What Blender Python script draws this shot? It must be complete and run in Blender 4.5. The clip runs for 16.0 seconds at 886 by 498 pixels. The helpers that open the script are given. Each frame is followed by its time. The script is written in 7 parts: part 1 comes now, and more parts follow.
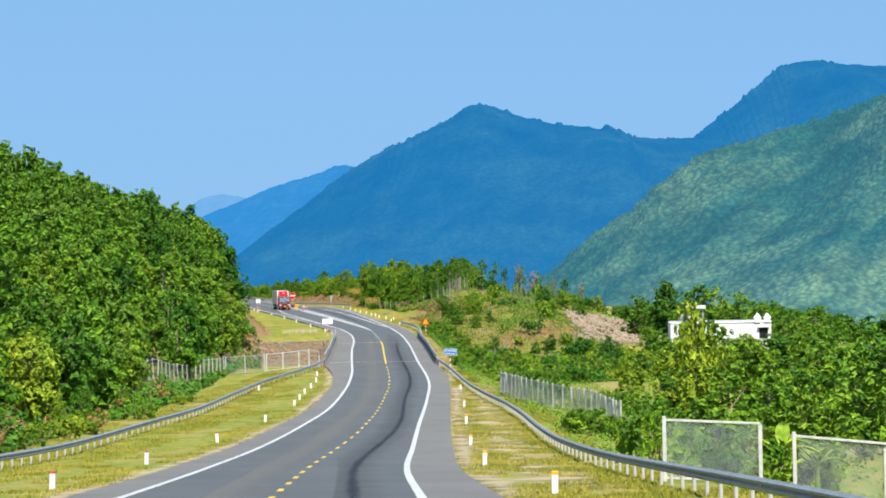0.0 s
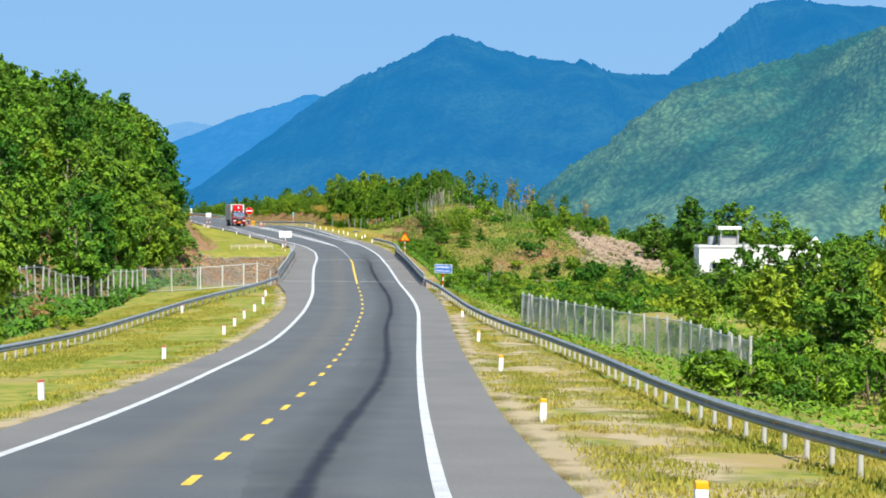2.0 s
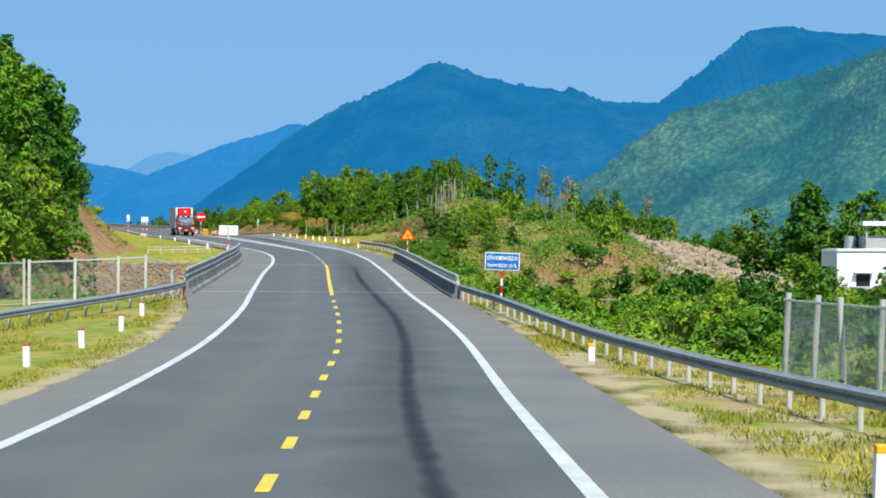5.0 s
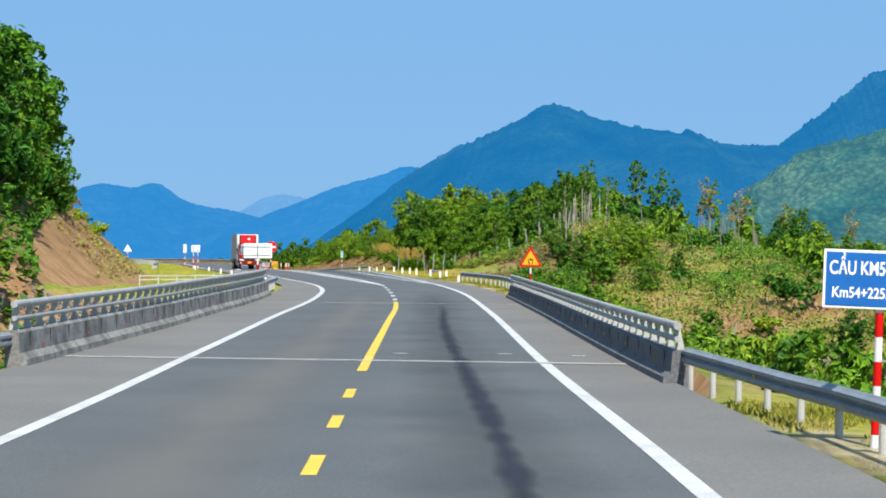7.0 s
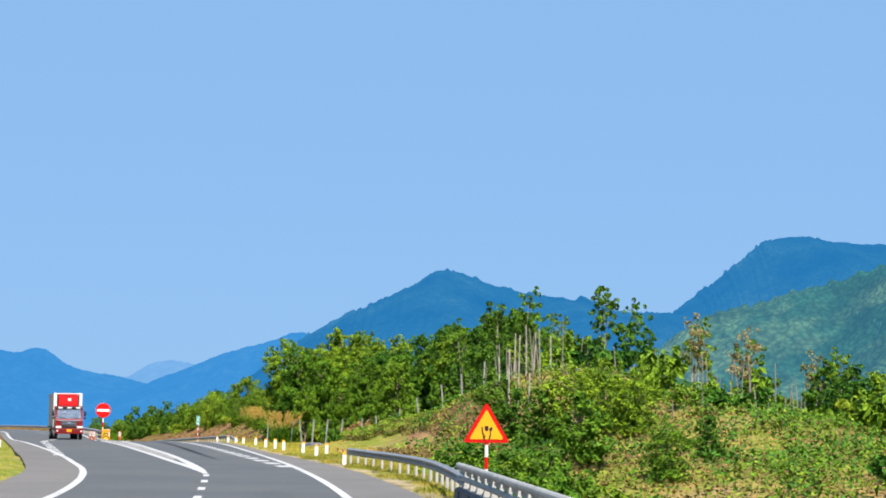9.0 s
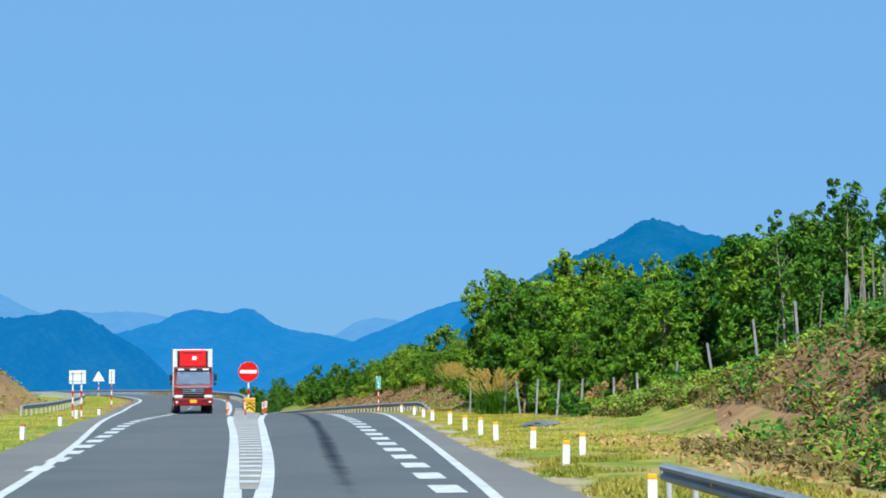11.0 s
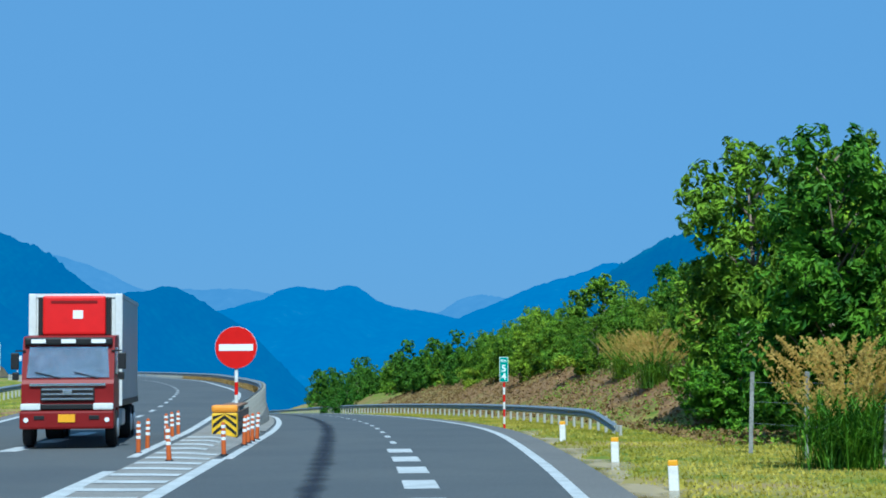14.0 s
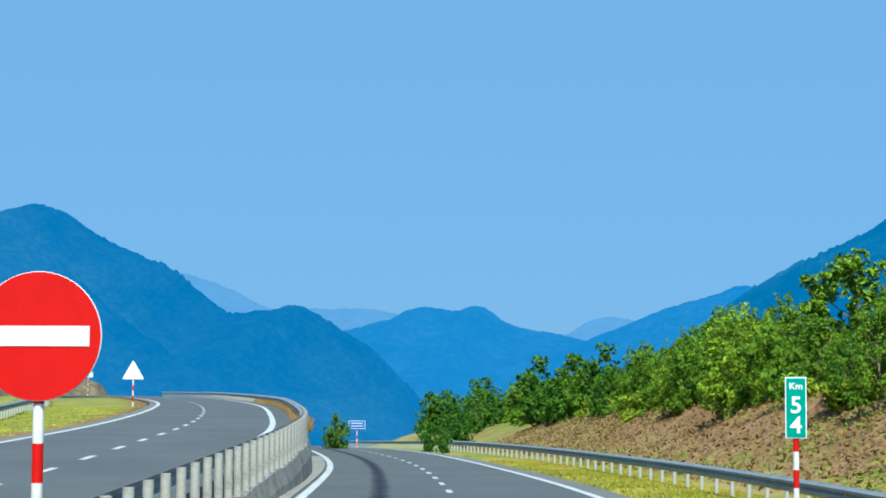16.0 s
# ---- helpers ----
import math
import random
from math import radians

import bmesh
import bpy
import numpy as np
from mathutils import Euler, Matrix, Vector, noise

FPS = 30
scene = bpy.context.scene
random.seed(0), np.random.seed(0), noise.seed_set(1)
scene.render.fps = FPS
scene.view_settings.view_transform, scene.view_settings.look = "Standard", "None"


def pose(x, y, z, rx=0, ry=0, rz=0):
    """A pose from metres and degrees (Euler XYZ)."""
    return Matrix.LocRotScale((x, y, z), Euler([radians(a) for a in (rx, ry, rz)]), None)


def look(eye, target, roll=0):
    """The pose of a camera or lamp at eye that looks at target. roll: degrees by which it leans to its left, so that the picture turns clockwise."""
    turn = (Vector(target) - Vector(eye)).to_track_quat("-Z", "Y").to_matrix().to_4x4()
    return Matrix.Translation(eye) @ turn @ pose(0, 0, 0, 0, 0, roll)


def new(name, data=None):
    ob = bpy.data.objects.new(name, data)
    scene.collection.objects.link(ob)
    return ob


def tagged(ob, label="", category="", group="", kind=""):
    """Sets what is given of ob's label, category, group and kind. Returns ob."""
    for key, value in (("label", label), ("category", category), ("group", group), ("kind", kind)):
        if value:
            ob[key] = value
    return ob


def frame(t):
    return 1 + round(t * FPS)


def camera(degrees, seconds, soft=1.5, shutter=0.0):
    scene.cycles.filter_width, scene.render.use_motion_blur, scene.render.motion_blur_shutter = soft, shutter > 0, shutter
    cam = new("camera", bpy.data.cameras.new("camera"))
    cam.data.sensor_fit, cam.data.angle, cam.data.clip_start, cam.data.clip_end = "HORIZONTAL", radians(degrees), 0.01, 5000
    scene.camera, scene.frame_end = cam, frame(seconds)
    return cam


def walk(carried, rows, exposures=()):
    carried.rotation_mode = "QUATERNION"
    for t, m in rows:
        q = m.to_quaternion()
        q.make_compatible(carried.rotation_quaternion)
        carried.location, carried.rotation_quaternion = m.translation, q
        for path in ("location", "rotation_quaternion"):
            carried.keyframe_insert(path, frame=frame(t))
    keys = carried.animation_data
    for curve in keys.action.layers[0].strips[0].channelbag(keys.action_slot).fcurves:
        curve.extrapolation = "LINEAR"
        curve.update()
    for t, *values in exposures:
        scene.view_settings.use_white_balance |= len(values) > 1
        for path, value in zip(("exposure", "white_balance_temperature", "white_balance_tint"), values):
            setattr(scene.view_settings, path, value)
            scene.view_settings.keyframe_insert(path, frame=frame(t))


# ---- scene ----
cam = camera(26.73, 16.0, soft=1.8)
# seconds, eye x y z, pitch up, heading to the left of +y, roll
PATH = [
    (0, 8.27, -179.72, 12.85, 0.19, 1.36, -1.17),
    (0.5, 7.30, -167.15, 11.85, -0.77, 1.51, -0.48),
    (1, 6.50, -154.69, 10.79, -0.94, 1.90, 0.13),
    (1.5, 5.71, -142.24, 9.77, -0.88, 1.37, 0.24),
    (2, 4.98, -129.82, 8.76, -1.81, 0.37, 0.13),
    (2.5, 4.24, -117.33, 7.73, -0.91, 0.49, 0.00),
    (3, 3.54, -104.69, 6.72, -0.37, 0.10, -0.32),
    (3.5, 2.92, -92.03, 5.79, -0.28, 0.62, -0.70),
    (3.7, 2.70, -86.98, 5.47, -1.20, 0.57, -0.74),
    (5.8, 0.75, -32.28, 3.10, 0.10, -0.25, 0.85),
    (6, 0.58, -26.90, 2.92, 0.31, 0.02, 1.18),
    (6.5, 0.30, -13.39, 2.60, 0.22, 1.20, 0.86),
    (7, 0.00, 0.00, 2.42, 0.56, 3.38, 0.42),
    (7.5, -0.36, 13.09, 2.47, 1.02, 3.95, 0.00),
    (8, -0.86, 25.76, 2.37, 2.82, 2.90, 0.44),
    (8.5, -1.53, 38.10, 2.63, 4.15, 0.31, 0.39),
    (9, -2.31, 50.09, 2.65, 5.73, 0.11, 0.58),
    (9.5, -3.24, 62.04, 2.88, 4.42, 1.16, 0.88),
    (10, -4.22, 73.98, 2.94, 4.46, 4.79, 0.29),
    (10.2, -4.63, 78.75, 3.06, 4.09, 5.58, 0.04),
    (12.3, -10.68, 129.31, 3.62, 4.74, 6.68, -0.52),
    (12.5, -11.40, 133.70, 3.70, 4.65, 6.84, -0.30),
    (13, -13.32, 144.54, 3.75, 4.99, 8.50, -0.09),
    (13.5, -15.23, 155.06, 3.87, 4.29, 9.33, -0.15),
    (14, -17.18, 165.02, 3.99, 3.66, 9.57, -0.38),
    (14.5, -19.23, 175.10, 4.06, 4.16, 10.43, -0.77),
    (15, -21.27, 185.32, 4.16, 4.05, 10.34, -0.87),
    (15.5, -23.35, 196.05, 4.18, 4.00, 11.65, -0.22),
    (16, -25.35, 206.34, 4.17, 4.33, 13.51, 0.33),
]
walk(cam, [(t, pose(x, y, z, 90 + p, 0, h) @ pose(0, 0, 0, 0, 0, r)) for t, x, y, z, p, h, r in PATH],
     exposures=[(0, 0.66, 6450, 10), (0.6, 0.54, 6400, 10), (1.6, 0.60, 6400, 10), (2.0, 0.67, 6450, 11), (2.6, 0.62, 6450, 12), (3.2, 0.55, 6450, 12), (5.0, 0.5, 6200, 6), (5.9, 0.42, 6000, 4), (6.6, 0.52, 6200, 8), (7.5, 0.56, 6400, 10), (8.4, 0.58, 6500, 12), (9.05, 0.68, 6650, 15), (9.5, 0.52, 6200, 6), (10.2, 0.52, 6200, 6), (11.5, 0.34, 5350, 0), (12.3, 0.13, 5100, -4), (13.0, 0.21, 5050, -4), (13.8, 0.12, 5050, -4), (14.6, 0.16, 5100, -4), (15.1, 0.42, 5650, 0), (15.6, 0.50, 5850, 0), (16, 0.46, 5700, -2)])

# ---------------------------------------------------------------- light
SUN_TO = Vector((0.17, -0.58, 0.80)).normalized()
world = bpy.data.worlds.new("sky")
scene.world = world
world.use_nodes = True
wn = world.node_tree.nodes
wl = world.node_tree.links
wn.clear()
sky = wn.new("ShaderNodeTexSky")
sky.sky_type = "NISHITA"
sky.sun_disc = False
sky.sun_elevation = math.asin(SUN_TO.z)
sky.sun_rotation = math.atan2(SUN_TO.x, SUN_TO.y)
sky.air_density = 1.0
sky.dust_density = 0.3
sky.ozone_density = 3.0
tint = wn.new("ShaderNodeMix")
tint.data_type = "RGBA"
tint.blend_type = "MULTIPLY"
tint.inputs[0].default_value = 1.0
tint.inputs[7].default_value = (0.62, 0.86, 1.22, 1)
bg = wn.new("ShaderNodeBackground")
bg.inputs["Strength"].default_value = 0.066
wout = wn.new("ShaderNodeOutputWorld")
haze = wn.new("ShaderNodeMix")
haze.data_type = "RGBA"
haze.inputs[0].default_value = 0.88
haze.inputs[7].default_value = (2.6, 5.05, 8.3, 1)
wl.new(sky.outputs[0], tint.inputs[6])
wl.new(tint.outputs[2], haze.inputs[6])
wl.new(haze.outputs[2], bg.inputs["Color"])
wl.new(bg.outputs[0], wout.inputs["Surface"])

sun_data = bpy.data.lights.new("sun", "SUN")
sun_data.energy = 5.0
sun_data.angle = radians(0.53)
sun_data.color = (1.0, 0.93, 0.82)
sun = new("sun", sun_data)
sun.matrix_world = look(SUN_TO * 200, (0, 0, 0))

# ---------------------------------------------------------------- materials


def mat(name, base, rough=0.8, metal=0.0, vary=0.25, scale=4.0, fine=40.0, bump=0.15, second=None, amount=0.5,
        per_object=0.0, spec=0.4):
    """A surface with variation at two scales and fine relief. second: a colour that stains take."""
    m = bpy.data.materials.new(name)
    m.use_nodes = True
    n, l = m.node_tree.nodes, m.node_tree.links
    b = n["Principled BSDF"]
    b.inputs["Roughness"].default_value = rough
    b.inputs["Metallic"].default_value = metal
    b.inputs["Specular IOR Level"].default_value = spec
    co = n.new("ShaderNodeTexCoord")
    big = n.new("ShaderNodeTexNoise")
    big.inputs["Scale"].default_value = scale
    big.inputs["Detail"].default_value = 5
    small = n.new("ShaderNodeTexNoise")
    small.inputs["Scale"].default_value = fine
    small.inputs["Detail"].default_value = 3
    for t in (big, small):
        l.new(co.outputs["Object"], t.inputs["Vector"])
    ramp = n.new("ShaderNodeMapRange")
    ramp.inputs[1].default_value, ramp.inputs[2].default_value = 0.38, 0.66
    l.new(big.outputs["Fac"], ramp.inputs[0])
    mix = n.new("ShaderNodeMix")
    mix.data_type = "RGBA"
    mix.inputs[6].default_value = (*base, 1)
    dark = second or tuple(c * (1 - vary) for c in base)
    mix.inputs[7].default_value = (*dark, 1)
    f = n.new("ShaderNodeMath")
    f.operation = "MULTIPLY"
    f.inputs[1].default_value = amount if second else 1.0
    l.new(ramp.outputs[0], f.inputs[0])
    l.new(f.outputs[0], mix.inputs[0])
    grain = n.new("ShaderNodeMix")
    grain.data_type = "RGBA"
    grain.blend_type = "MULTIPLY"
    grain.inputs[0].default_value = 1.0
    gr = n.new("ShaderNodeMapRange")
    gr.inputs[1].default_value, gr.inputs[2].default_value = 0.3, 0.7
    gr.inputs[3].default_value, gr.inputs[4].default_value = 1 - vary, 1 + vary * 0.6
    l.new(small.outputs["Fac"], gr.inputs[0])
    l.new(mix.outputs[2], grain.inputs[6])
    l.new(gr.outputs[0], grain.inputs[7])
    last = grain.outputs[2]
    if per_object:
        oi = n.new("ShaderNodeObjectInfo")
        hs = n.new("ShaderNodeHueSaturation")
        mr = n.new("ShaderNodeMapRange")
        mr.inputs[3].default_value, mr.inputs[4].default_value = 1 - per_object, 1 + per_object
        l.new(oi.outputs["Random"], mr.inputs[0])
        l.new(mr.outputs[0], hs.inputs["Value"])
        l.new(last, hs.inputs["Color"])
        last = hs.outputs[0]
    l.new(last, b.inputs["Base Color"])
    if bump:
        bp = n.new("ShaderNodeBump")
        bp.inputs["Strength"].default_value = bump
        bp.inputs["Distance"].default_value = 0.02
        l.new(small.outputs["Fac"], bp.inputs["Height"])
        l.new(bp.outputs[0], b.inputs["Normal"])
    return m


def leaf_mat(name, base, light, per_object=0.2, tuft=1.9, thin=0.09):
    """Leaves: shades run between the two colours from tuft to tuft and from leaf to leaf; a little light shines through."""
    m = bpy.data.materials.new(name)
    m.use_nodes = True
    n, l = m.node_tree.nodes, m.node_tree.links
    b = n["Principled BSDF"]
    b.inputs["Roughness"].default_value = 0.55
    b.inputs["Specular IOR Level"].default_value = 0.12
    geo = n.new("ShaderNodeNewGeometry")
    co = n.new("ShaderNodeTexCoord")
    nz = n.new("ShaderNodeTexNoise")
    nz.inputs["Scale"].default_value = tuft
    nz.inputs["Detail"].default_value = 2
    l.new(co.outputs["Object"], nz.inputs["Vector"])
    # Tuft-size noise also paints sunlit and shaded tufts into the tree crowns.
    patch = n.new("ShaderNodeMapRange")
    patch.inputs[1].default_value, patch.inputs[2].default_value = 0.40, 0.62
    patch.inputs[4].default_value = 0.74
    l.new(nz.outputs["Fac"], patch.inputs[0])
    leaf = n.new("ShaderNodeMath")
    leaf.operation = "MULTIPLY_ADD"
    leaf.inputs[1].default_value = 0.26
    l.new(geo.outputs["Random Per Island"], leaf.inputs[0])
    l.new(patch.outputs[0], leaf.inputs[2])
    mix = n.new("ShaderNodeMix")
    mix.data_type = "RGBA"
    mix.inputs[6].default_value = (*base, 1)
    mix.inputs[7].default_value = (*light, 1)
    l.new(leaf.outputs[0], mix.inputs[0])
    oi = n.new("ShaderNodeObjectInfo")
    hs = n.new("ShaderNodeHueSaturation")
    mr = n.new("ShaderNodeMapRange")
    mr.inputs[3].default_value, mr.inputs[4].default_value = 1 - per_object, 1 + per_object
    l.new(oi.outputs["Random"], mr.inputs[0])
    l.new(mr.outputs[0], hs.inputs["Value"])
    hue = n.new("ShaderNodeMapRange")
    hue.inputs[3].default_value, hue.inputs[4].default_value = 0.515, 0.475
    l.new(oi.outputs["Random"], hue.inputs[0])
    l.new(hue.outputs[0], hs.inputs["Hue"])
    l.new(mix.outputs[2], hs.inputs["Color"])
    l.new(hs.outputs[0], b.inputs["Base Color"])
    tr = n.new("ShaderNodeBsdfTranslucent")
    l.new(hs.outputs[0], tr.inputs["Color"])
    ms = n.new("ShaderNodeMixShader")
    ms.inputs[0].default_value = thin
    l.new(b.outputs[0], ms.inputs[1])
    l.new(tr.outputs[0], ms.inputs[2])
    l.new(ms.outputs[0], n["Material Output"].inputs["Surface"])
    return m


def ground_mat():
    """Grass, dry grass and bare red earth by noise; bare earth where the slope is steep."""
    m = bpy.data.materials.new("ground_cover")
    m.use_nodes = True
    n, l = m.node_tree.nodes, m.node_tree.links
    b = n["Principled BSDF"]
    b.inputs["Roughness"].default_value = 0.95
    b.inputs["Specular IOR Level"].default_value = 0.1
    co = n.new("ShaderNodeTexCoord")

    def noise_at(scale, detail=5):
        t = n.new("ShaderNodeTexNoise")
        t.inputs["Scale"].default_value = scale
        t.inputs["Detail"].default_value = detail
        l.new(co.outputs["Object"], t.inputs["Vector"])
        return t.outputs["Fac"]

    def blend(fac, lo, hi, a, c):
        r = n.new("ShaderNodeMapRange")
        r.inputs[1].default_value, r.inputs[2].default_value = lo, hi
        l.new(fac, r.inputs[0])
        x = n.new("ShaderNodeMix")
        x.data_type = "RGBA"
        l.new(r.outputs[0], x.inputs[0])
        for i, v in ((6, a), (7, c)):
            if isinstance(v, tuple):
                x.inputs[i].default_value = (*v, 1)
            else:
                l.new(v, x.inputs[i])
        return x.outputs[2]

    grass = blend(noise_at(0.35), 0.4, 0.6, (0.17, 0.205, 0.025), (0.29, 0.245, 0.055))
    grass = blend(noise_at(2.2), 0.42, 0.62, grass, (0.10, 0.155, 0.02))
    grass = blend(noise_at(0.16, 6), 0.53, 0.64, grass, (0.30, 0.22, 0.10))
    grass = blend(noise_at(0.9, 4), 0.45, 0.70, grass, (0.28, 0.25, 0.06))
    earth = blend(noise_at(0.6, 6), 0.4, 0.65, (0.21, 0.112, 0.052), (0.31, 0.185, 0.09))
    earth = blend(noise_at(4.0, 5), 0.48, 0.64, earth, (0.19, 0.125, 0.06))
    mp = n.new("ShaderNodeMapping")
    mp.inputs["Scale"].default_value = (0.35, 2.4, 1.2)
    mp.inputs["Rotation"].default_value = (0, 0, 0.5)
    l.new(co.outputs["Object"], mp.inputs["Vector"])
    scr = n.new("ShaderNodeTexNoise")
    scr.inputs["Scale"].default_value = 0.9
    scr.inputs["Detail"].default_value = 5
    l.new(mp.outputs[0], scr.inputs["Vector"])
    earth = blend(scr.outputs["Fac"], 0.5, 0.75, earth, (0.34, 0.22, 0.11))
    geo = n.new("ShaderNodeNewGeometry")
    sep = n.new("ShaderNodeSeparateXYZ")
    l.new(geo.outputs["True Normal"], sep.inputs[0])
    st = n.new("ShaderNodeMapRange")
    st.inputs[1].default_value, st.inputs[2].default_value = 0.955, 0.88
    l.new(sep.outputs["Z"], st.inputs[0])
    x = n.new("ShaderNodeMix")
    x.data_type = "RGBA"
    l.new(st.outputs[0], x.inputs[0])
    l.new(grass, x.inputs[6])
    l.new(earth, x.inputs[7])
    l.new(x.outputs[2], b.inputs["Base Color"])
    bp = n.new("ShaderNodeBump")
    bp.inputs["Strength"].default_value = 0.3
    bp.inputs["Distance"].default_value = 0.12
    l.new(noise_at(2.0, 5), bp.inputs["Height"])
    l.new(bp.outputs[0], b.inputs["Normal"])
    return m


def asphalt_mat(name, base, streak):
    """Asphalt: aggregate grain, broad worn patches and long wear bands along the road."""
    m = mat(name, base, rough=0.85, vary=0.22, scale=0.25, fine=25.0, bump=0.2, second=streak, amount=0.8, spec=0.3)
    return m


def mountain_mat(name, low, high, glow, size, patch=0.012, contrast=0.35, relief=0.45, crown=0.4, bands=False):
    """Far wooded slope: tree crowns as fine mottling with the shade between them painted in, clearings as broad
    patches; air light as a faint glow.
    """
    m = bpy.data.materials.new(name)
    m.use_nodes = True
    n, l = m.node_tree.nodes, m.node_tree.links
    b = n["Principled BSDF"]
    b.inputs["Roughness"].default_value = 1.0
    b.inputs["Specular IOR Level"].default_value = 0.0
    co = n.new("ShaderNodeTexCoord")
    a = n.new("ShaderNodeTexVoronoi")
    a.inputs["Scale"].default_value = 1 / size
    c = n.new("ShaderNodeTexNoise")
    c.inputs["Scale"].default_value = 0.0045
    c.inputs["Detail"].default_value = 7
    c.inputs["Roughness"].default_value = 0.62
    for t in (a, c):
        l.new(co.outputs["Object"], t.inputs["Vector"])
    if bands:
        # belts of wood and plantation that run down along the spurs
        turn, stretch = n.new("ShaderNodeMapping"), n.new("ShaderNodeMapping")
        turn.inputs["Rotation"].default_value = (0, radians(30), 0)
        stretch.inputs["Scale"].default_value = (0.28, 0.15, 1.0)
        l.new(co.outputs["Object"], turn.inputs["Vector"])
        l.new(turn.outputs[0], stretch.inputs["Vector"])
        l.new(stretch.outputs[0], c.inputs["Vector"])
        c.inputs["Scale"].default_value = 0.024
    mr = n.new("ShaderNodeMapRange")
    mr.inputs[1].default_value, mr.inputs[2].default_value = 0.42, 0.66
    l.new(c.outputs["Fac"], mr.inputs[0])
    x = n.new("ShaderNodeMix")
    x.data_type = "RGBA"
    x.inputs[6].default_value = (*low, 1)
    x.inputs[7].default_value = (*high, 1)
    l.new(mr.outputs[0], x.inputs[0])
    y = n.new("ShaderNodeMix")
    y.data_type = "RGBA"
    y.blend_type = "MULTIPLY"
    y.inputs[0].default_value = 1
    # Crown middles lightened; the shade of the gaps goes into the colour.
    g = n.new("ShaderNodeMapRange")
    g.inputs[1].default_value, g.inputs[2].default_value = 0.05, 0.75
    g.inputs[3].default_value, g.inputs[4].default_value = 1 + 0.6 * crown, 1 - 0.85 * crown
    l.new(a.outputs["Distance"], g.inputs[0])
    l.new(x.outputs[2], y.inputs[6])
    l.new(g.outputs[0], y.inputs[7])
    d = n.new("ShaderNodeTexNoise")
    d.inputs["Scale"].default_value = patch
    d.inputs["Detail"].default_value = 6
    d.inputs["Roughness"].default_value = 0.65
    l.new(co.outputs["Object"], d.inputs["Vector"])
    e = n.new("ShaderNodeMapRange")
    e.inputs[1].default_value, e.inputs[2].default_value = 0.36, 0.64
    e.inputs[3].default_value, e.inputs[4].default_value = 1 - contrast, 1 + contrast
    l.new(d.outputs["Fac"], e.inputs[0])
    w = n.new("ShaderNodeMix")
    w.data_type = "RGBA"
    w.blend_type = "MULTIPLY"
    w.inputs[0].default_value = 1
    l.new(y.outputs[2], w.inputs[6])
    l.new(e.outputs[0], w.inputs[7])
    l.new(w.outputs[2], b.inputs["Base Color"])
    # Blue haze of the distance painted on as an even emission.
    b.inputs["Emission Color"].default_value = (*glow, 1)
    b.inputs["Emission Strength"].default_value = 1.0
    bp = n.new("ShaderNodeBump")
    bp.inputs["Strength"].default_value = relief
    bp.inputs["Distance"].default_value = size * 0.5
    bp.invert = True
    l.new(a.outputs["Distance"], bp.inputs["Height"])
    l.new(bp.outputs[0], b.inputs["Normal"])
    return m


M_ASPHALT = asphalt_mat("asphalt", (0.098, 0.104, 0.105), (0.076, 0.084, 0.090))
M_SHOULDER = asphalt_mat("shoulder_asphalt", (0.165, 0.158, 0.146), (0.130, 0.126, 0.120))
M_WHITE = mat("white_road_paint", (0.55, 0.555, 0.54), rough=0.6, vary=0.22, scale=1.5, fine=30, bump=0.1)
M_YELLOW = mat("yellow_road_paint", (0.72, 0.49, 0.04), rough=0.6, vary=0.2, scale=1.5, fine=30, bump=0.1)
M_RUBBER = mat("tyre_mark", (0.045, 0.048, 0.056), rough=0.8, vary=0.3, scale=0.8, fine=12, bump=0.1)
M_GROUND = ground_mat()
M_CONC = mat("concrete", (0.33, 0.33, 0.32), rough=0.9, vary=0.3, scale=1.2, fine=18, bump=0.3, second=(0.16, 0.16, 0.155), amount=0.8)
# Stained concrete, with the shade on the parapet's inner face put into the colour.
M_CONC_DARK = mat("soot_stained_concrete", (0.155, 0.158, 0.165), rough=0.9, vary=0.4, scale=0.9, fine=14, bump=0.3, second=(0.085, 0.088, 0.095), amount=0.7)
M_GALV = mat("galvanised_steel", (0.50, 0.53, 0.56), rough=0.45, metal=0.55, vary=0.15, scale=3, fine=30, bump=0.05, second=(0.33, 0.35, 0.37), amount=0.6)
M_GALV_DK = mat("weathered_steel_beam", (0.27, 0.30, 0.33), rough=0.55, metal=0.2, vary=0.2, scale=2, fine=20, bump=0.05)
M_POSTGREY = mat("pale_steel_post", (0.50, 0.50, 0.47), rough=0.6, metal=0.15, vary=0.12, scale=5, fine=30, bump=0.05)
M_WPAINT = mat("white_paint", (0.80, 0.80, 0.78), rough=0.55, vary=0.1, scale=4, fine=30, bump=0.05, second=(0.55, 0.53, 0.48), amount=0.5)
M_RED = mat("red_paint", (0.62, 0.006, 0.004), rough=0.5, vary=0.08, scale=4, fine=40, bump=0.02, spec=0.2)
M_ORANGE = mat("orange_plastic", (0.52, 0.11, 0.02), rough=0.45, vary=0.1, scale=4, fine=30, bump=0.02)
M_AMBER = mat("amber_sign_face", (0.85, 0.40, 0.01), rough=0.4, vary=0.05, scale=4, fine=40, bump=0.01)
M_BLUE = mat("blue_sign_face", (0.012, 0.125, 0.43), rough=0.4, vary=0.05, scale=4, fine=40, bump=0.01)
M_TEAL = mat("green_sign_face", (0.0, 0.31, 0.24), rough=0.4, vary=0.05, scale=4, fine=40, bump=0.01)
M_SIGNWHITE = mat("white_sign_face", (0.86, 0.87, 0.88), rough=0.4, vary=0.03, scale=4, fine=40, bump=0.01)
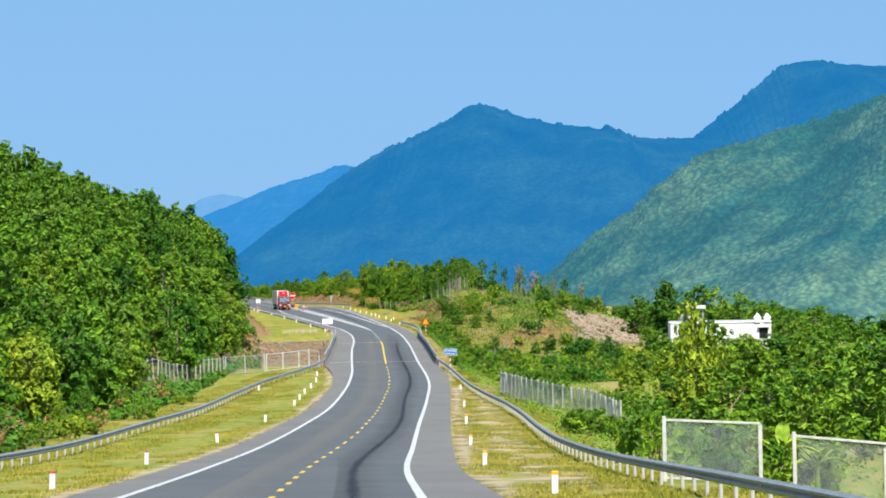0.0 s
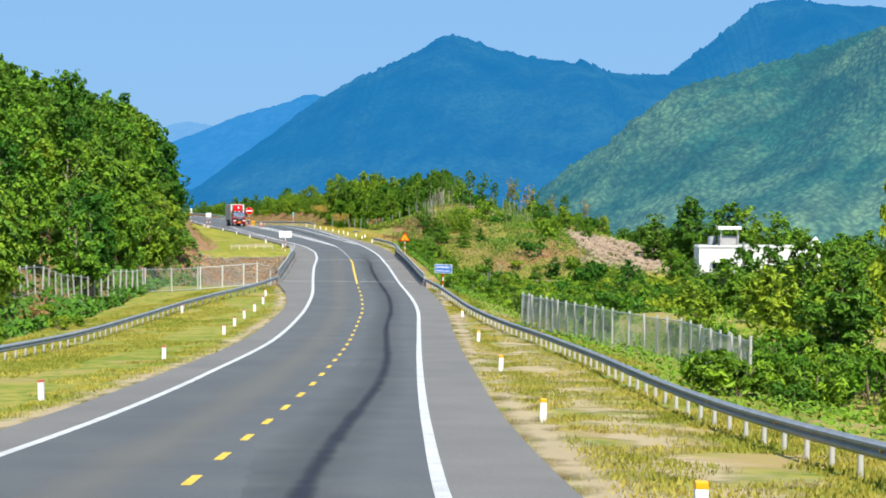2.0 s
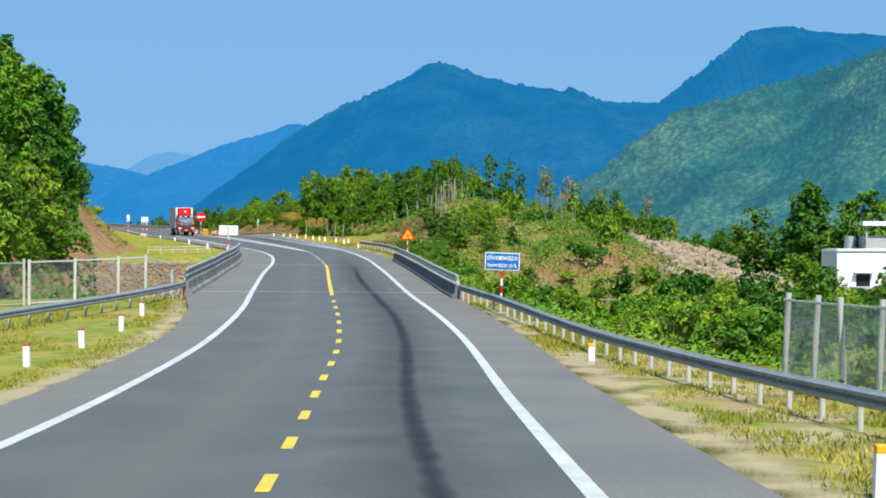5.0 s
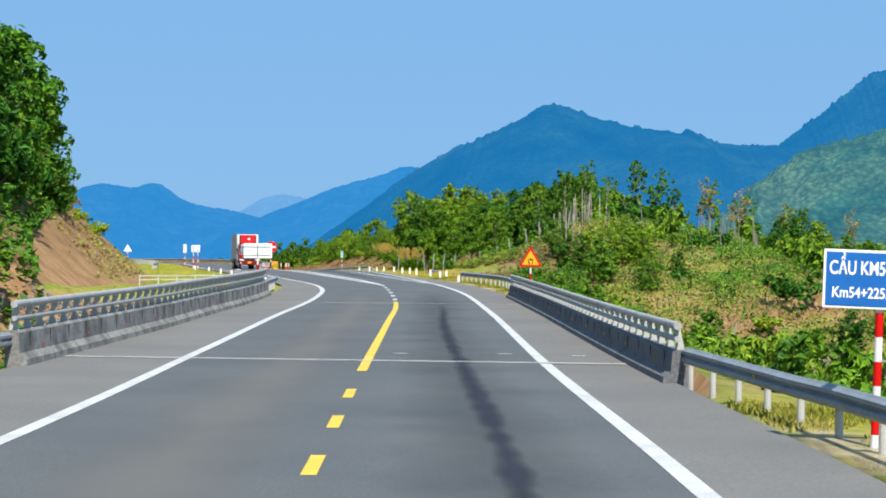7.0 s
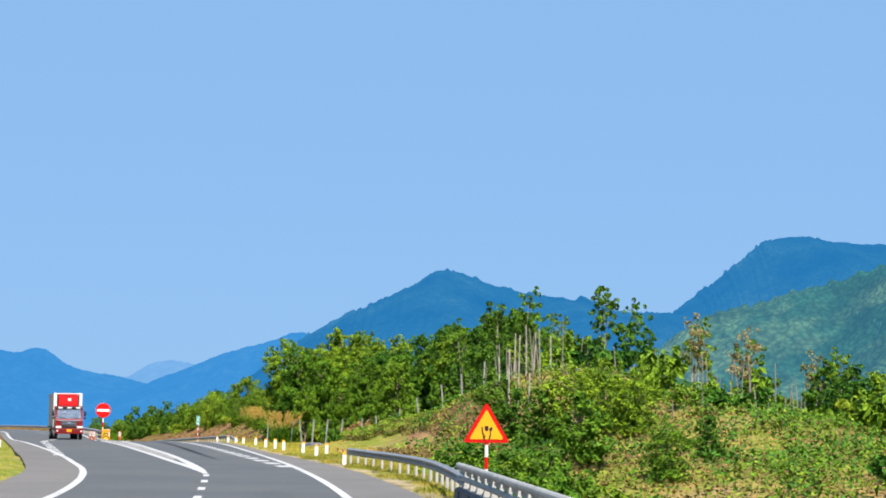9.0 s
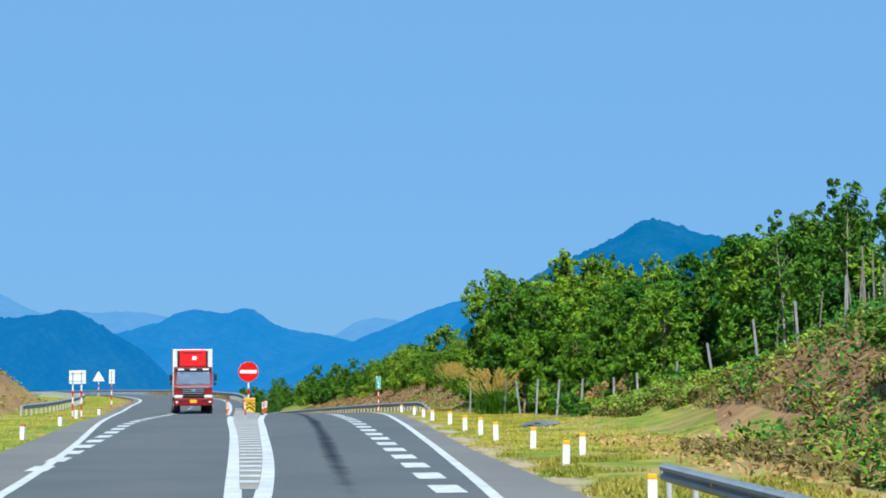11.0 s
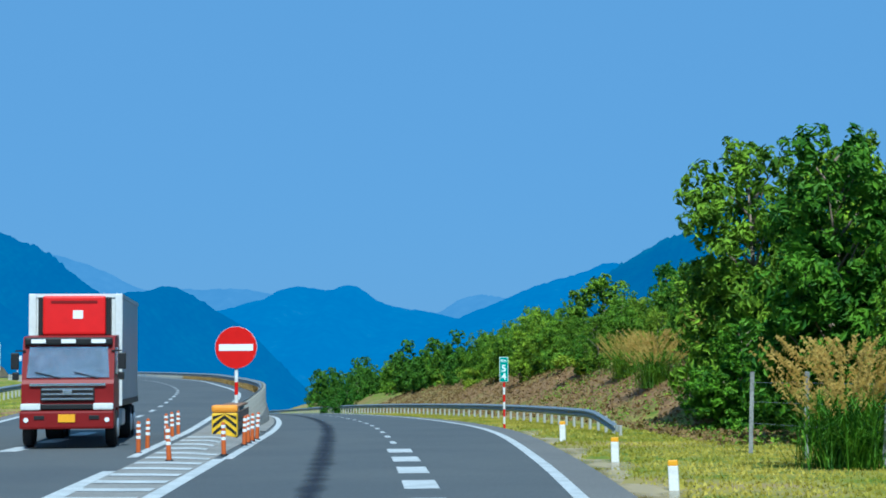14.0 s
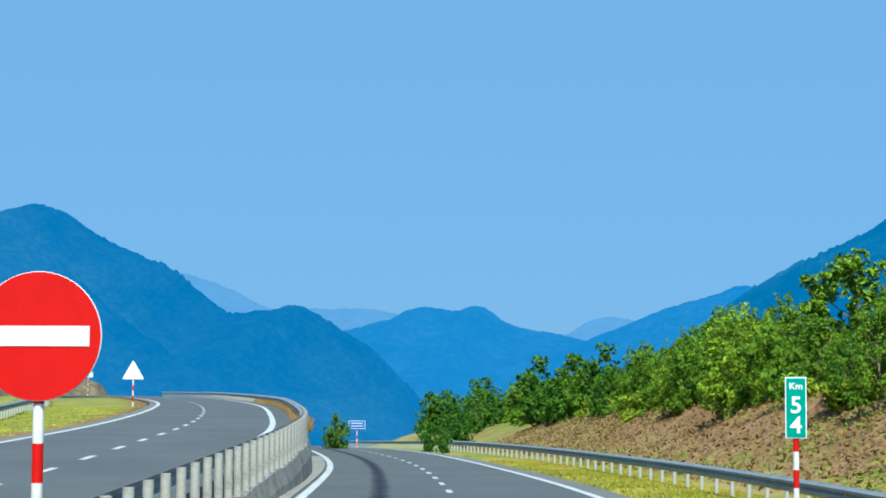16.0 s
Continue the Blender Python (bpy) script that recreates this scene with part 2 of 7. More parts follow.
M_BLACK = mat("black_paint", (0.015, 0.015, 0.016), rough=0.5, vary=0.2, scale=4, fine=40, bump=0.02)
M_YELLOWPL = mat("yellow_plastic", (0.85, 0.52, 0.01), rough=0.45, vary=0.12, scale=4, fine=20, bump=0.05)
M_BARK = mat("grey_brown_bark", (0.27, 0.21, 0.15), rough=0.95, vary=0.35, scale=3, fine=18, bump=0.5, per_object=0.2)
M_BARK_PALE = mat("pale_bark", (0.30, 0.27, 0.22), rough=0.95, vary=0.3, scale=3, fine=18, bump=0.4, per_object=0.15)
M_LEAF = leaf_mat("leaves_mid_green", (0.034, 0.105, 0.009), (0.175, 0.34, 0.020))
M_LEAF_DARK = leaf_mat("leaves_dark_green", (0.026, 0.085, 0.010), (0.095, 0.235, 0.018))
M_LEAF_YEL = leaf_mat("leaves_yellow_green", (0.085, 0.175, 0.012), (0.25, 0.37, 0.026))
M_LEAF_DRY = leaf_mat("leaves_dry", (0.22, 0.15, 0.05), (0.42, 0.30, 0.10))
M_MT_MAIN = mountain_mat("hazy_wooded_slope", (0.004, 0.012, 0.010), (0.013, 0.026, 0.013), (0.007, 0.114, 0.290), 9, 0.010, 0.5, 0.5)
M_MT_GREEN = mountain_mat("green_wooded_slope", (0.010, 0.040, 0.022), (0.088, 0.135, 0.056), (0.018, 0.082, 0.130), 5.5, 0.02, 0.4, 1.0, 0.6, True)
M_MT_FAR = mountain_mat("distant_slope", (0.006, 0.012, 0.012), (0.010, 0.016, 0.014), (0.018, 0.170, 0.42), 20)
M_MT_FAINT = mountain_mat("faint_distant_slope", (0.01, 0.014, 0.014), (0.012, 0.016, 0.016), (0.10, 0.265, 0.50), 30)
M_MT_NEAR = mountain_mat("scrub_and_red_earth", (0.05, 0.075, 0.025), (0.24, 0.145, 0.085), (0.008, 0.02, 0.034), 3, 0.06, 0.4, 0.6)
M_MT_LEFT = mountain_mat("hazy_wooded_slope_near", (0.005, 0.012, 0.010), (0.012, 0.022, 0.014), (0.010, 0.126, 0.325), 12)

# ---------------------------------------------------------------- mesh helpers


def mesh_of(name, verts, faces, material, smooth=False):
    me = bpy.data.meshes.new(name)
    me.from_pydata([tuple(v) for v in verts], [], [tuple(f) for f in faces])
    me.materials.append(material)
    if smooth:
        me.polygons.foreach_set("use_smooth", [True] * len(me.polygons))
    me.update()
    return me


def part(name, data, material, parent, label=""):
    """Links a bmesh or a mesh as one object under a thing or a part."""
    if isinstance(data, bmesh.types.BMesh):
        me = bpy.data.meshes.new(name)
        data.normal_update()
        data.to_mesh(me)
        data.free()
        me.materials.append(material)
    else:
        me = data
    ob = new(name, me)
    ob.parent = parent
    if label:
        ob["label"] = label
    return ob


def empty(name, m, label, category, group="", kind=""):
    ob = new(name)
    ob.matrix_world = m
    ob.empty_display_size = 0.2
    return tagged(ob, label, category, group, kind)


def box(bm, cx, cy, cz, sx, sy, sz, bevel=0.0, m=None):
    r = bmesh.ops.create_cube(bm, size=1.0, matrix=(m or Matrix()) @ Matrix.Translation((cx, cy, cz)) @ Matrix.Diagonal((sx, sy, sz, 1)))
    if bevel:
        es = {e for v in r["verts"] for e in v.link_edges}
        bmesh.ops.bevel(bm, geom=list(es), offset=bevel, segments=2, profile=0.6, affect="EDGES")
    return bm


def cyl(bm, x, y, z0, z1, r0, r1=None, seg=12, m=None):
    mm = (m or Matrix()) @ Matrix.Translation((x, y, (z0 + z1) / 2))
    bmesh.ops.create_cone(bm, cap_ends=True, segments=seg, radius1=r0, radius2=r0 if r1 is None else r1, depth=z1 - z0, matrix=mm)
    return bm


def disc(bm, r, y, thick, seg=40, m=None):
    """A round plate facing -y."""
    mm = (m or Matrix()) @ Matrix.Translation((0, y, 0)) @ Matrix.Rotation(radians(90), 4, "X")
    bmesh.ops.create_cone(bm, cap_ends=True, segments=seg, radius1=r, radius2=r, depth=thick, matrix=mm)
    return bm


def smoothstep(a, b, v):
    t = np.clip((np.asarray(v, float) - a) / (b - a), 0, 1)
    return t * t * (3 - 2 * t)


def curve_of(points):
    """A smooth function through plan points (y, x)."""
    p = np.array(points, float)
    y, x = p[:, 0], p[:, 1]
    s = np.gradient(x, y)

    def at(v):
        v = np.asarray(v, float)
        i = np.clip(np.searchsorted(y, v) - 1, 0, len(y) - 2)
        h = y[i + 1] - y[i]
        t = np.clip((v - y[i]) / h, -0.5, 1.5)
        return ((2 * t**3 - 3 * t**2 + 1) * x[i] + (t**3 - 2 * t**2 + t) * h * s[i]
                + (-2 * t**3 + 3 * t**2) * x[i + 1] + (t**3 - t**2) * h * s[i + 1])
    return at


# ---------------------------------------------------------------- the plan of the road
RIGHT = curve_of([(-300, 20.5), (-220, 12.8), (-180, 9.7), (-133, 6.5), (-109, 5.05), (-87, 4.35), (-72, 3.95), (-45, 3.35), (-20, 2.85), (6, 2.2),
                  (40, -0.18), (73, -2.55), (95, -4.5), (126, -8.5), (150, -12.4), (170, -15.8), (188, -18.9), (206, -22.0),
                  (235, -27.7), (256, -33.4), (284, -42.0), (330, -57.0), (400, -82.5), (480, -116), (600, -180)])
CENTRE = curve_of([(-300, 17), (-220, 9.2), (-180, 6.1), (-132, 2.6), (-106, 1.05), (-88, 0.5), (-68, 0.33), (-36, -0.4), (-12, -1.15), (0, -1.5),
                   (15, -2.25), (33, -3.5), (61, -5.4), (76, -6.4), (101, -8.9), (114, -10.4)])
LEFT = curve_of([(-300, 13.4), (-220, 5.4), (-180, 2.3), (-131, -1.6), (-110, -2.9), (-90, -3.65), (-64, -3.85), (-34, -4.45), (-9, -5.3), (6, -5.85),
                 (22, -6.65), (43, -8.2), (64, -9.7), (88, -11.2), (100, -12.4), (118, -15.4), (130, -18.2), (209, -39.0), (230, -44.2),
                 (266, -53.3), (298, -63.7), (350, -84), (400, -108), (480, -156)])
GORE_L = curve_of([(114, -10.45), (119, -11.5), (132, -14.4), (170, -23.0), (187, -27.0), (206, -31.3), (225, -35.5), (269, -46.7),
                   (297, -56.1), (332, -69.0), (355, -78.5), (400, -99), (480, -146)])
GORE_R = curve_of([(114, -10.35), (119, -11.1), (132, -13.5), (170, -21.5), (187, -25.2), (206, -29.1), (234, -35.3), (258, -41.5),
                   (271, -45.1), (330, -64.5), (400, -90), (480, -124), (600, -188)])
LANE_R = curve_of([(122, -8.1), (132, -10.1), (171, -17.7), (188, -21.1), (212, -26.3), (244, -33.9), (261, -38.5), (281, -44.3),
                   (330, -60.7), (400, -86.2), (480, -120)])
LANE_L = curve_of([(130, -18.6), (141, -21.0), (165, -26.5), (191, -32.4), (217, -36.9), (232, -40.0), (255, -46.2), (278, -53.2), (297, -59.8),
                   (350, -81), (400, -103.5)])
ROAD_Z = curve_of([(-300, 19.3), (-180, 10.65), (-142, 7.55), (-105, 4.5), (-87, 3.27), (-60, 2.05), (-32, 0.9), (-13, 0.4), (0, 0.22),
                   (26, 0.30), (50, 0.48), (74, 0.76), (100, 1.12), (129, 1.42), (155, 1.68), (185, 1.94), (206, 1.97), (247, 1.6),
                   (283, 1.0), (330, 0.0), (396, -1.9), (500, -5), (600, -8)])


def road_z(y):
    return ROAD_Z(y)


def left_z(y):
    """Height of the oncoming carriageway, which climbs away from ours past the fork."""
    y = np.asarray(y, float)
    up = np.interp(y, [190, 206, 220, 238, 260, 319, 400, 500], [1.95, 2.0, 2.1, 2.36, 2.6, 3.0, 3.2, 3.0])
    return np.where(y < 190, road_z(y), up)


def edge_r(y):
    return RIGHT(y) + 2.0 - 1.1 * smoothstep(115, 160, y)


def edge_l(y):
    return LEFT(y) - np.interp(y, [-300, 9, 25, 36, 45, 57, 75, 93, 113, 150, 205], [1.7, 1.6, 2.3, 3.1, 2.95, 2.7, 2.6, 2.6, 2.1, 2.0, 0.7])


def normal_off(f, y, off):
    """The plan point at a distance to the right of the curve f."""
    s = (f(y + 0.5) - f(y - 0.5))
    k = 1 / np.sqrt(1 + s * s)
    return f(y) + off * k, y - off * s * k


def ribbon(name, f, off0, off1, zf, lift, y0, y1, step, material, thick=0.0):
    """A strip that runs along a curve, between two offsets."""
    ys = np.linspace(y0, y1, max(2, int(abs(y1 - y0) / step) + 1))
    xa, ya = normal_off(f, ys, off0)
    xb, yb = normal_off(f, ys, off1)
    z = zf(ys) + lift
    v = [(x, y, q) for x, y, q in zip(xa, ya, z)] + [(x, y, q) for x, y, q in zip(xb, yb, z)]
    n = len(ys)
    fc = [(i, n + i, n + i + 1, i + 1) for i in range(n - 1)]
    if thick:
        v += [(x, y, q - thick) for x, y, q in v]
        m = 2 * n
        fc += [(i, i + 1, m + i + 1, m + i) for i in range(n - 1)]
        fc += [(n + i, m + n + i, m + n + i + 1, n + i + 1) for i in range(n - 1)]
        fc += [(0, m, m + n, n), (n - 1, 2 * n - 1, m + 2 * n - 1, m + n - 1)]
    return mesh_of(name, v, fc, material)


def between(name, fa, fb, zf, lift, y0, y1, step, material, skirt=0.4):
    """A paved strip between two curves, with a skirt down at both sides."""
    ys = np.linspace(y0, y1, int((y1 - y0) / step) + 1)
    z = zf(ys) + lift
    k = 7
    v, fc = [], []
    for y, q, a, b in zip(ys, z, fa(ys), fb(ys)):
        row = [a + (b - a) * i / (k - 1) for i in range(k)]
        v += [(a, y, q - skirt)] + [(x, y, q) for x in row] + [(b, y, q - skirt)]
    w = k + 2
    for i in range(len(ys) - 1):
        for j in range(w - 1):
            fc.append((i * w + j, i * w + j + 1, (i + 1) * w + j + 1, (i + 1) * w + j))
    return mesh_of(name, v, fc, material)


road = tagged(new("road", between("road", lambda y: LEFT(y) - 0.1, lambda y: RIGHT(y) + 0.1, road_z, 0, -300, 114, 2.0, M_ASPHALT)),
              "dark grey asphalt road curving toward the bridge", "road", kind="structure")
road_right = tagged(new("road_right", between("road_right", lambda y: (GORE_L(y) + GORE_R(y)) / 2 + smoothstep(206, 222, y) * 0.4, lambda y: RIGHT(y) + 0.1,
                        road_z, 0, 114, 600, 2.0, M_ASPHALT)), "dark grey asphalt carriageway beyond the fork", "road", kind="structure")
road_left = tagged(new("road_left", between("road_left", lambda y: LEFT(y) - 0.1, lambda y: (GORE_L(y) + GORE_R(y)) / 2 * (1 - smoothstep(206, 222, y))
                       + smoothstep(206, 222, y) * (GORE_L(y) + 1.0), left_z, 0.0, 114, 480, 2.0, M_ASPHALT)),
                   "dark grey asphalt oncoming carriageway climbing away", "road", kind="structure")
for nm, fa, fb, zf, y0, y1 in (
        ("road_shoulder", lambda y: RIGHT(y) + 0.1, edge_r, road_z, -300, 600),
        ("road_shoulder", edge_l, lambda y: LEFT(y) - 0.1, left_z, -300, 480)):
    tagged(new(nm, between(nm, fa, fb, zf, -0.004, y0, y1, 2.0, M_SHOULDER)), "paler grey paved shoulder strip", "road shoulder", kind="structure")

# ---------------------------------------------------------------- the lie of the land


def vnoise(x, y, scale, seed=0.0):
    out = np.zeros(np.shape(x))
    flat = out.ravel()
    xf, yf = np.ravel(x) / scale, np.ravel(y) / scale
    for i in range(flat.size):
        flat[i] = noise.noise((xf[i], yf[i], seed))
    return out


def land(x, y):
    """Height of the ground, without fine unevenness."""
    x, y = np.asarray(x, float), np.asarray(y, float)
    yc = np.clip(y, -300, 480)
    zr, zl = road_z(yc), left_z(yc)
    er, el = edge_r(yc), edge_l(yc)
    dr, dl = x - er, el - x
    # right of the road: verge, a bank down, low ground
    low = np.interp(yc, [-300, -140, -60, -20, 25, 60, 100, 150, 200], [14, 5.5, 0.9, -0.4, -1.6, -4.0, -3.0, -3.6, -4.0])
    verge_w = np.interp(yc, [-100, -40, 10, 30, 95, 130, 240], [6.5, 6.0, 3.0, 1.2, 1.2, 4.0, 4.0])
    right = zr - 0.05 - 0.02 * np.clip(dr, 0, 6)
    t = smoothstep(0, 1, (dr - verge_w) / 7.0)
    right = right * (1 - t) + np.minimum(right, low - 0.035 * np.clip(dr - 20, 0, 120)) * t
    # the hill right of the road past the bridge
    s0 = np.interp(yc, [100, 150, 190, 222, 238, 480], [7.0, 7.0, 9.0, 8.0, 4.0, 4.0])
    height = np.interp(yc, [120, 150, 165, 180, 200, 238, 300], [2.2, 2.4, 2.6, 3.3, 4.0, 3.6, 3.2])
    grow = smoothstep(105, 155, y) * (1 - 0.45 * smoothstep(280, 420, y)) * (1 - smoothstep(430, 520, y))
    fall = smoothstep(24, 72, dr)
    steep = np.interp(yc, [100, 200, 236, 300], [17.0, 15.0, 9.0, 9.0])
    hill = (zr + height * smoothstep(0, 1, (dr - s0) / steep) * grow) * (1 - fall) + (low - 1.0) * fall
    right = np.where(y > 108, right + (np.maximum(hill, right) - right) * smoothstep(108, 125, y), right)
    # hollows cleared out of the slope where the rubble and the shelter lie
    bowl = 2.9 * np.exp(-((x - 30) / 9) ** 2 - ((y - 132) / 17) ** 2) + 1.3 * np.exp(-((x - 17) / 5) ** 2 - ((y - 103) / 9) ** 2)
    right = right + 1.1 * np.exp(-((x + 6.4) / 2.7) ** 2 - ((y - 174) / 5) ** 2)
    knoll = 2.9 * np.exp(-((x - 1.5) / 10) ** 2 - ((y - 161) / 17) ** 2)
    right = right - bowl * smoothstep(9, 15, dr) + knoll * smoothstep(6, 14, dr)
    # left of the road: verge, then the wooded hill
    left = zl - 0.05 - 0.015 * np.clip(dl, 0, 10)
    foot = np.interp(yc, [-300, -180, -60, 20, 60, 100, 120, 140, 155, 170, 200, 246, 265, 290, 330, 400, 480], [7, -14, -21, -22.5, -23, -25.5, -27.5, -31, -35, -38.5, -45.5, -55.5, -67, -82, -95, -122, -172])
    climb = np.interp(yc, [-300, -180, -100, 0, 60, 100, 120, 145, 165, 244, 254, 290, 325], [0.4, 0.45, 0.5, 0.55, 0.7, 0.9, 1.0, 0.95, 0.88, 0.85, 0.45, 0.3, 0.5])
    up = np.clip(foot - x, 0, 400)
    left = left + climb * np.minimum(up, 11.0) + np.minimum(climb, 0.42) * np.clip(up - 11, 0, 36) + 0.12 * np.clip(up - 45, 0, 60)
    # dip of the stream bed under the bridge, left side
    dip = smoothstep(37, 43, y) * (1 - smoothstep(87.5, 91.5, y)) * smoothstep(0.2, 2.5, dl) * (1 - smoothstep(12, 18, dl))
    left = left + 0.25 * smoothstep(86, 92, y) * (1 - smoothstep(100, 120, y)) * smoothstep(0.5, 3, dl) - 3.6 * dip
    # the strip between the two carriageways
    g0, g1 = GORE_L(np.clip(y, 114, 480)) + 1.0, GORE_R(np.clip(y, 114, 480)) - 0.6
    mid = (x > el) & (x < er)
    z = np.where(dr > 0, right, np.where(dl > 0, left, np.minimum(zr, zl) - 0.45))
    under = smoothstep(30, 40, y) * (1 - smoothstep(84, 92, y))
    z = np.where(mid, z - 3.0 * under, z)
    # the far country sinks into the valley
    far = np.maximum(np.abs(x + 20) - 95, 0) + 2.5 * np.maximum(y - 430, 0) + np.maximum(-320 - y, 0)
    w = np.exp(-far / 330.0)
    z = z * w - 100 * (1 - w)
    return z


def spaced(a, b, step, lo, hi, growth=1.22):
    core = list(np.arange(a, b + 0.01, step))
    s, v, up = step, b, []
    while v < hi:
        s *= growth
        v += s
        up.append(min(v, hi))
    s, v, dn = step, a, []
    while v > lo:
        s *= growth
        v -= s
        dn.append(max(v, lo))
    return np.array(dn[::-1] + core + up)


gx = spaced(-120, 60, 1.5, -4800, 4800)
gy = spaced(-290, 470, 2.2, -1500, 4850)
GX, GY = np.meshgrid(gx, gy)
GZ = land(GX, GY)
near = (GX > -130) & (GX < 70) & (GY > -300) & (GY < 480)
off_road = np.clip((np.maximum(GX - edge_r(np.clip(GY, -300, 480)), edge_l(np.clip(GY, -300, 480)) - GX) - np.where(GY > 225, 4.5, 7.5)) / 9, 0, 1)
rough = np.zeros(GX.shape)
sel = near & (off_road > 0.02)
rough[sel] = vnoise(GX[sel], GY[sel], 7.0) * 0.9 + vnoise(GX[sel], GY[sel], 2.3, 3.0) * 0.3
GZ = GZ + rough * np.clip(off_road, 0, 1) ** 1.3
nx, ny = len(gx), len(gy)
gverts = np.stack([GX.ravel(), GY.ravel(), GZ.ravel()], 1)
idx = np.arange(nx * ny).reshape(ny, nx)
gfaces = np.stack([idx[:-1, :-1].ravel(), idx[:-1, 1:].ravel(), idx[1:, 1:].ravel(), idx[1:, :-1].ravel()], 1)
gme = mesh_of("ground", gverts.tolist(), gfaces.tolist(), M_GROUND, smooth=True)
ground = tagged(new("ground", gme), "grassy ground with dry patches and bare earth", "ground", kind="structure")


def ground_at(x, y):
    """Height of the built ground by bilinear lookup."""
    i = int(np.clip(np.searchsorted(gx, x) - 1, 0, nx - 2))
    j = int(np.clip(np.searchsorted(gy, y) - 1, 0, ny - 2))
    u, v = (x - gx[i]) / (gx[i + 1] - gx[i]), (y - gy[j]) / (gy[j + 1] - gy[j])
    return float(GZ[j, i] * (1 - u) * (1 - v) + GZ[j, i + 1] * u * (1 - v) + GZ[j + 1, i] * (1 - u) * v + GZ[j + 1, i + 1] * u * v)


# ---------------------------------------------------------------- mountains


def mountain(label, y, crest, material, depth, tree, seed, base=-115, spur=0.16, fine=(700, 70), canopy=0.0, shear=0.5, crest_trees=1.5):
    """A wooded ridge: its crest runs through a few peaks and saddles and carries single trees; spurs and gullies run down to the foot."""
    f = curve_of(crest)
    a, b = crest[0][0], crest[-1][0]
    nu, nv = fine
    verts, faces = [], []
    for i in range(nu):
        x = a + (b - a) * i / (nu - 1)
        crowns = max(0.0, noise.noise((x / (tree * 1.1), seed, 0.3))) ** 0.7 * 1.5 * max(0.0, 0.35 + noise.noise((x / (tree * 9), seed, 8.3)))
        top = float(f(x)) + tree * (crest_trees * crowns + noise.noise((x / (tree * 2.6), seed, 0.9)) * 0.35 + noise.noise((x / (tree * 8), seed, 3.3)) * 0.8)
        for j in range(nv):
            t = -0.25 + 1.25 * j / (nv - 1)
            run = t * depth
            h = 1 - abs(t) ** 1.15 if t > 0 else 1 - abs(t) * 1.4
            sp = noise.fractal((x / (depth * 0.3) + t * shear, t * 0.8, seed), 1.0, 2.0, 4)
            rib = 1 - 2 * abs(noise.noise((x / (depth * 0.16) + t * shear * 0.6, t * 1.3, seed + 20)))
            z = base + (top - base) * h + (sp + 0.4 * rib) * spur * (top - base) * min(1, abs(t) * 3.2) * (1.15 - max(t, 0))
            if canopy:
                z += canopy * (noise.noise((x / 9.0, run / 9.0, seed)) + 0.8 * noise.noise((x / 4.5, run / 4.5, seed + 5)))
            verts.append((x + sp * depth * 0.05 * min(1, abs(t) * 3), y - run, z))
    for i in range(nu - 1):
        for j in range(nv - 1):
            k = i * nv + j
            faces.append((k, k + 1, k + nv + 1, k + nv))
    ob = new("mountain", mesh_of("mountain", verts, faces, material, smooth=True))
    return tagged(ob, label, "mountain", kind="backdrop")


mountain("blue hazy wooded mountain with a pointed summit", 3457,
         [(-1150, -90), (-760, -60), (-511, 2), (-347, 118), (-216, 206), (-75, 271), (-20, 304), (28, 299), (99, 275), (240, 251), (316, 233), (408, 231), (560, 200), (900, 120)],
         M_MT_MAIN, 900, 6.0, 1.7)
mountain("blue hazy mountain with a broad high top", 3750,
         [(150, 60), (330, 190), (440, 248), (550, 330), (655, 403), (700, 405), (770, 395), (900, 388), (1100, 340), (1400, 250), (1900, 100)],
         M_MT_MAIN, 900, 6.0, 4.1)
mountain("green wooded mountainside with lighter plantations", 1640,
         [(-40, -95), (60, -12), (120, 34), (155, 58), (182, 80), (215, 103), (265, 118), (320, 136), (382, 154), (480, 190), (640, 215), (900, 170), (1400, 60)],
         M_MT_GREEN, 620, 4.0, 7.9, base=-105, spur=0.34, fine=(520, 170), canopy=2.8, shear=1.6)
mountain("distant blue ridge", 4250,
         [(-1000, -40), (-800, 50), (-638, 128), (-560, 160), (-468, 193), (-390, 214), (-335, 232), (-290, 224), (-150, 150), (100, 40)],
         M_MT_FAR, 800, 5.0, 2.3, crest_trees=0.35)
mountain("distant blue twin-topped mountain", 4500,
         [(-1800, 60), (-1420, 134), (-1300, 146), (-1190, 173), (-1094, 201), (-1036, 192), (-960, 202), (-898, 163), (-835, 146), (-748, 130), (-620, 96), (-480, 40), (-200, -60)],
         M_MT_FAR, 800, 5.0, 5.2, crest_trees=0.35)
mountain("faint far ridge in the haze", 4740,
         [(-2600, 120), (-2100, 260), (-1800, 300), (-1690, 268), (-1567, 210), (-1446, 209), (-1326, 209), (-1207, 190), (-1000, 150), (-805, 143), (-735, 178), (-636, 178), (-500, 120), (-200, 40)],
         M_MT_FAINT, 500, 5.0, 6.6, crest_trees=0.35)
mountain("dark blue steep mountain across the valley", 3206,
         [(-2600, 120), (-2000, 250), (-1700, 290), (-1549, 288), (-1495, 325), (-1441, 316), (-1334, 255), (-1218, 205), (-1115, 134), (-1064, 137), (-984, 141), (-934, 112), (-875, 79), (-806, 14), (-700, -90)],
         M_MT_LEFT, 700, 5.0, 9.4)
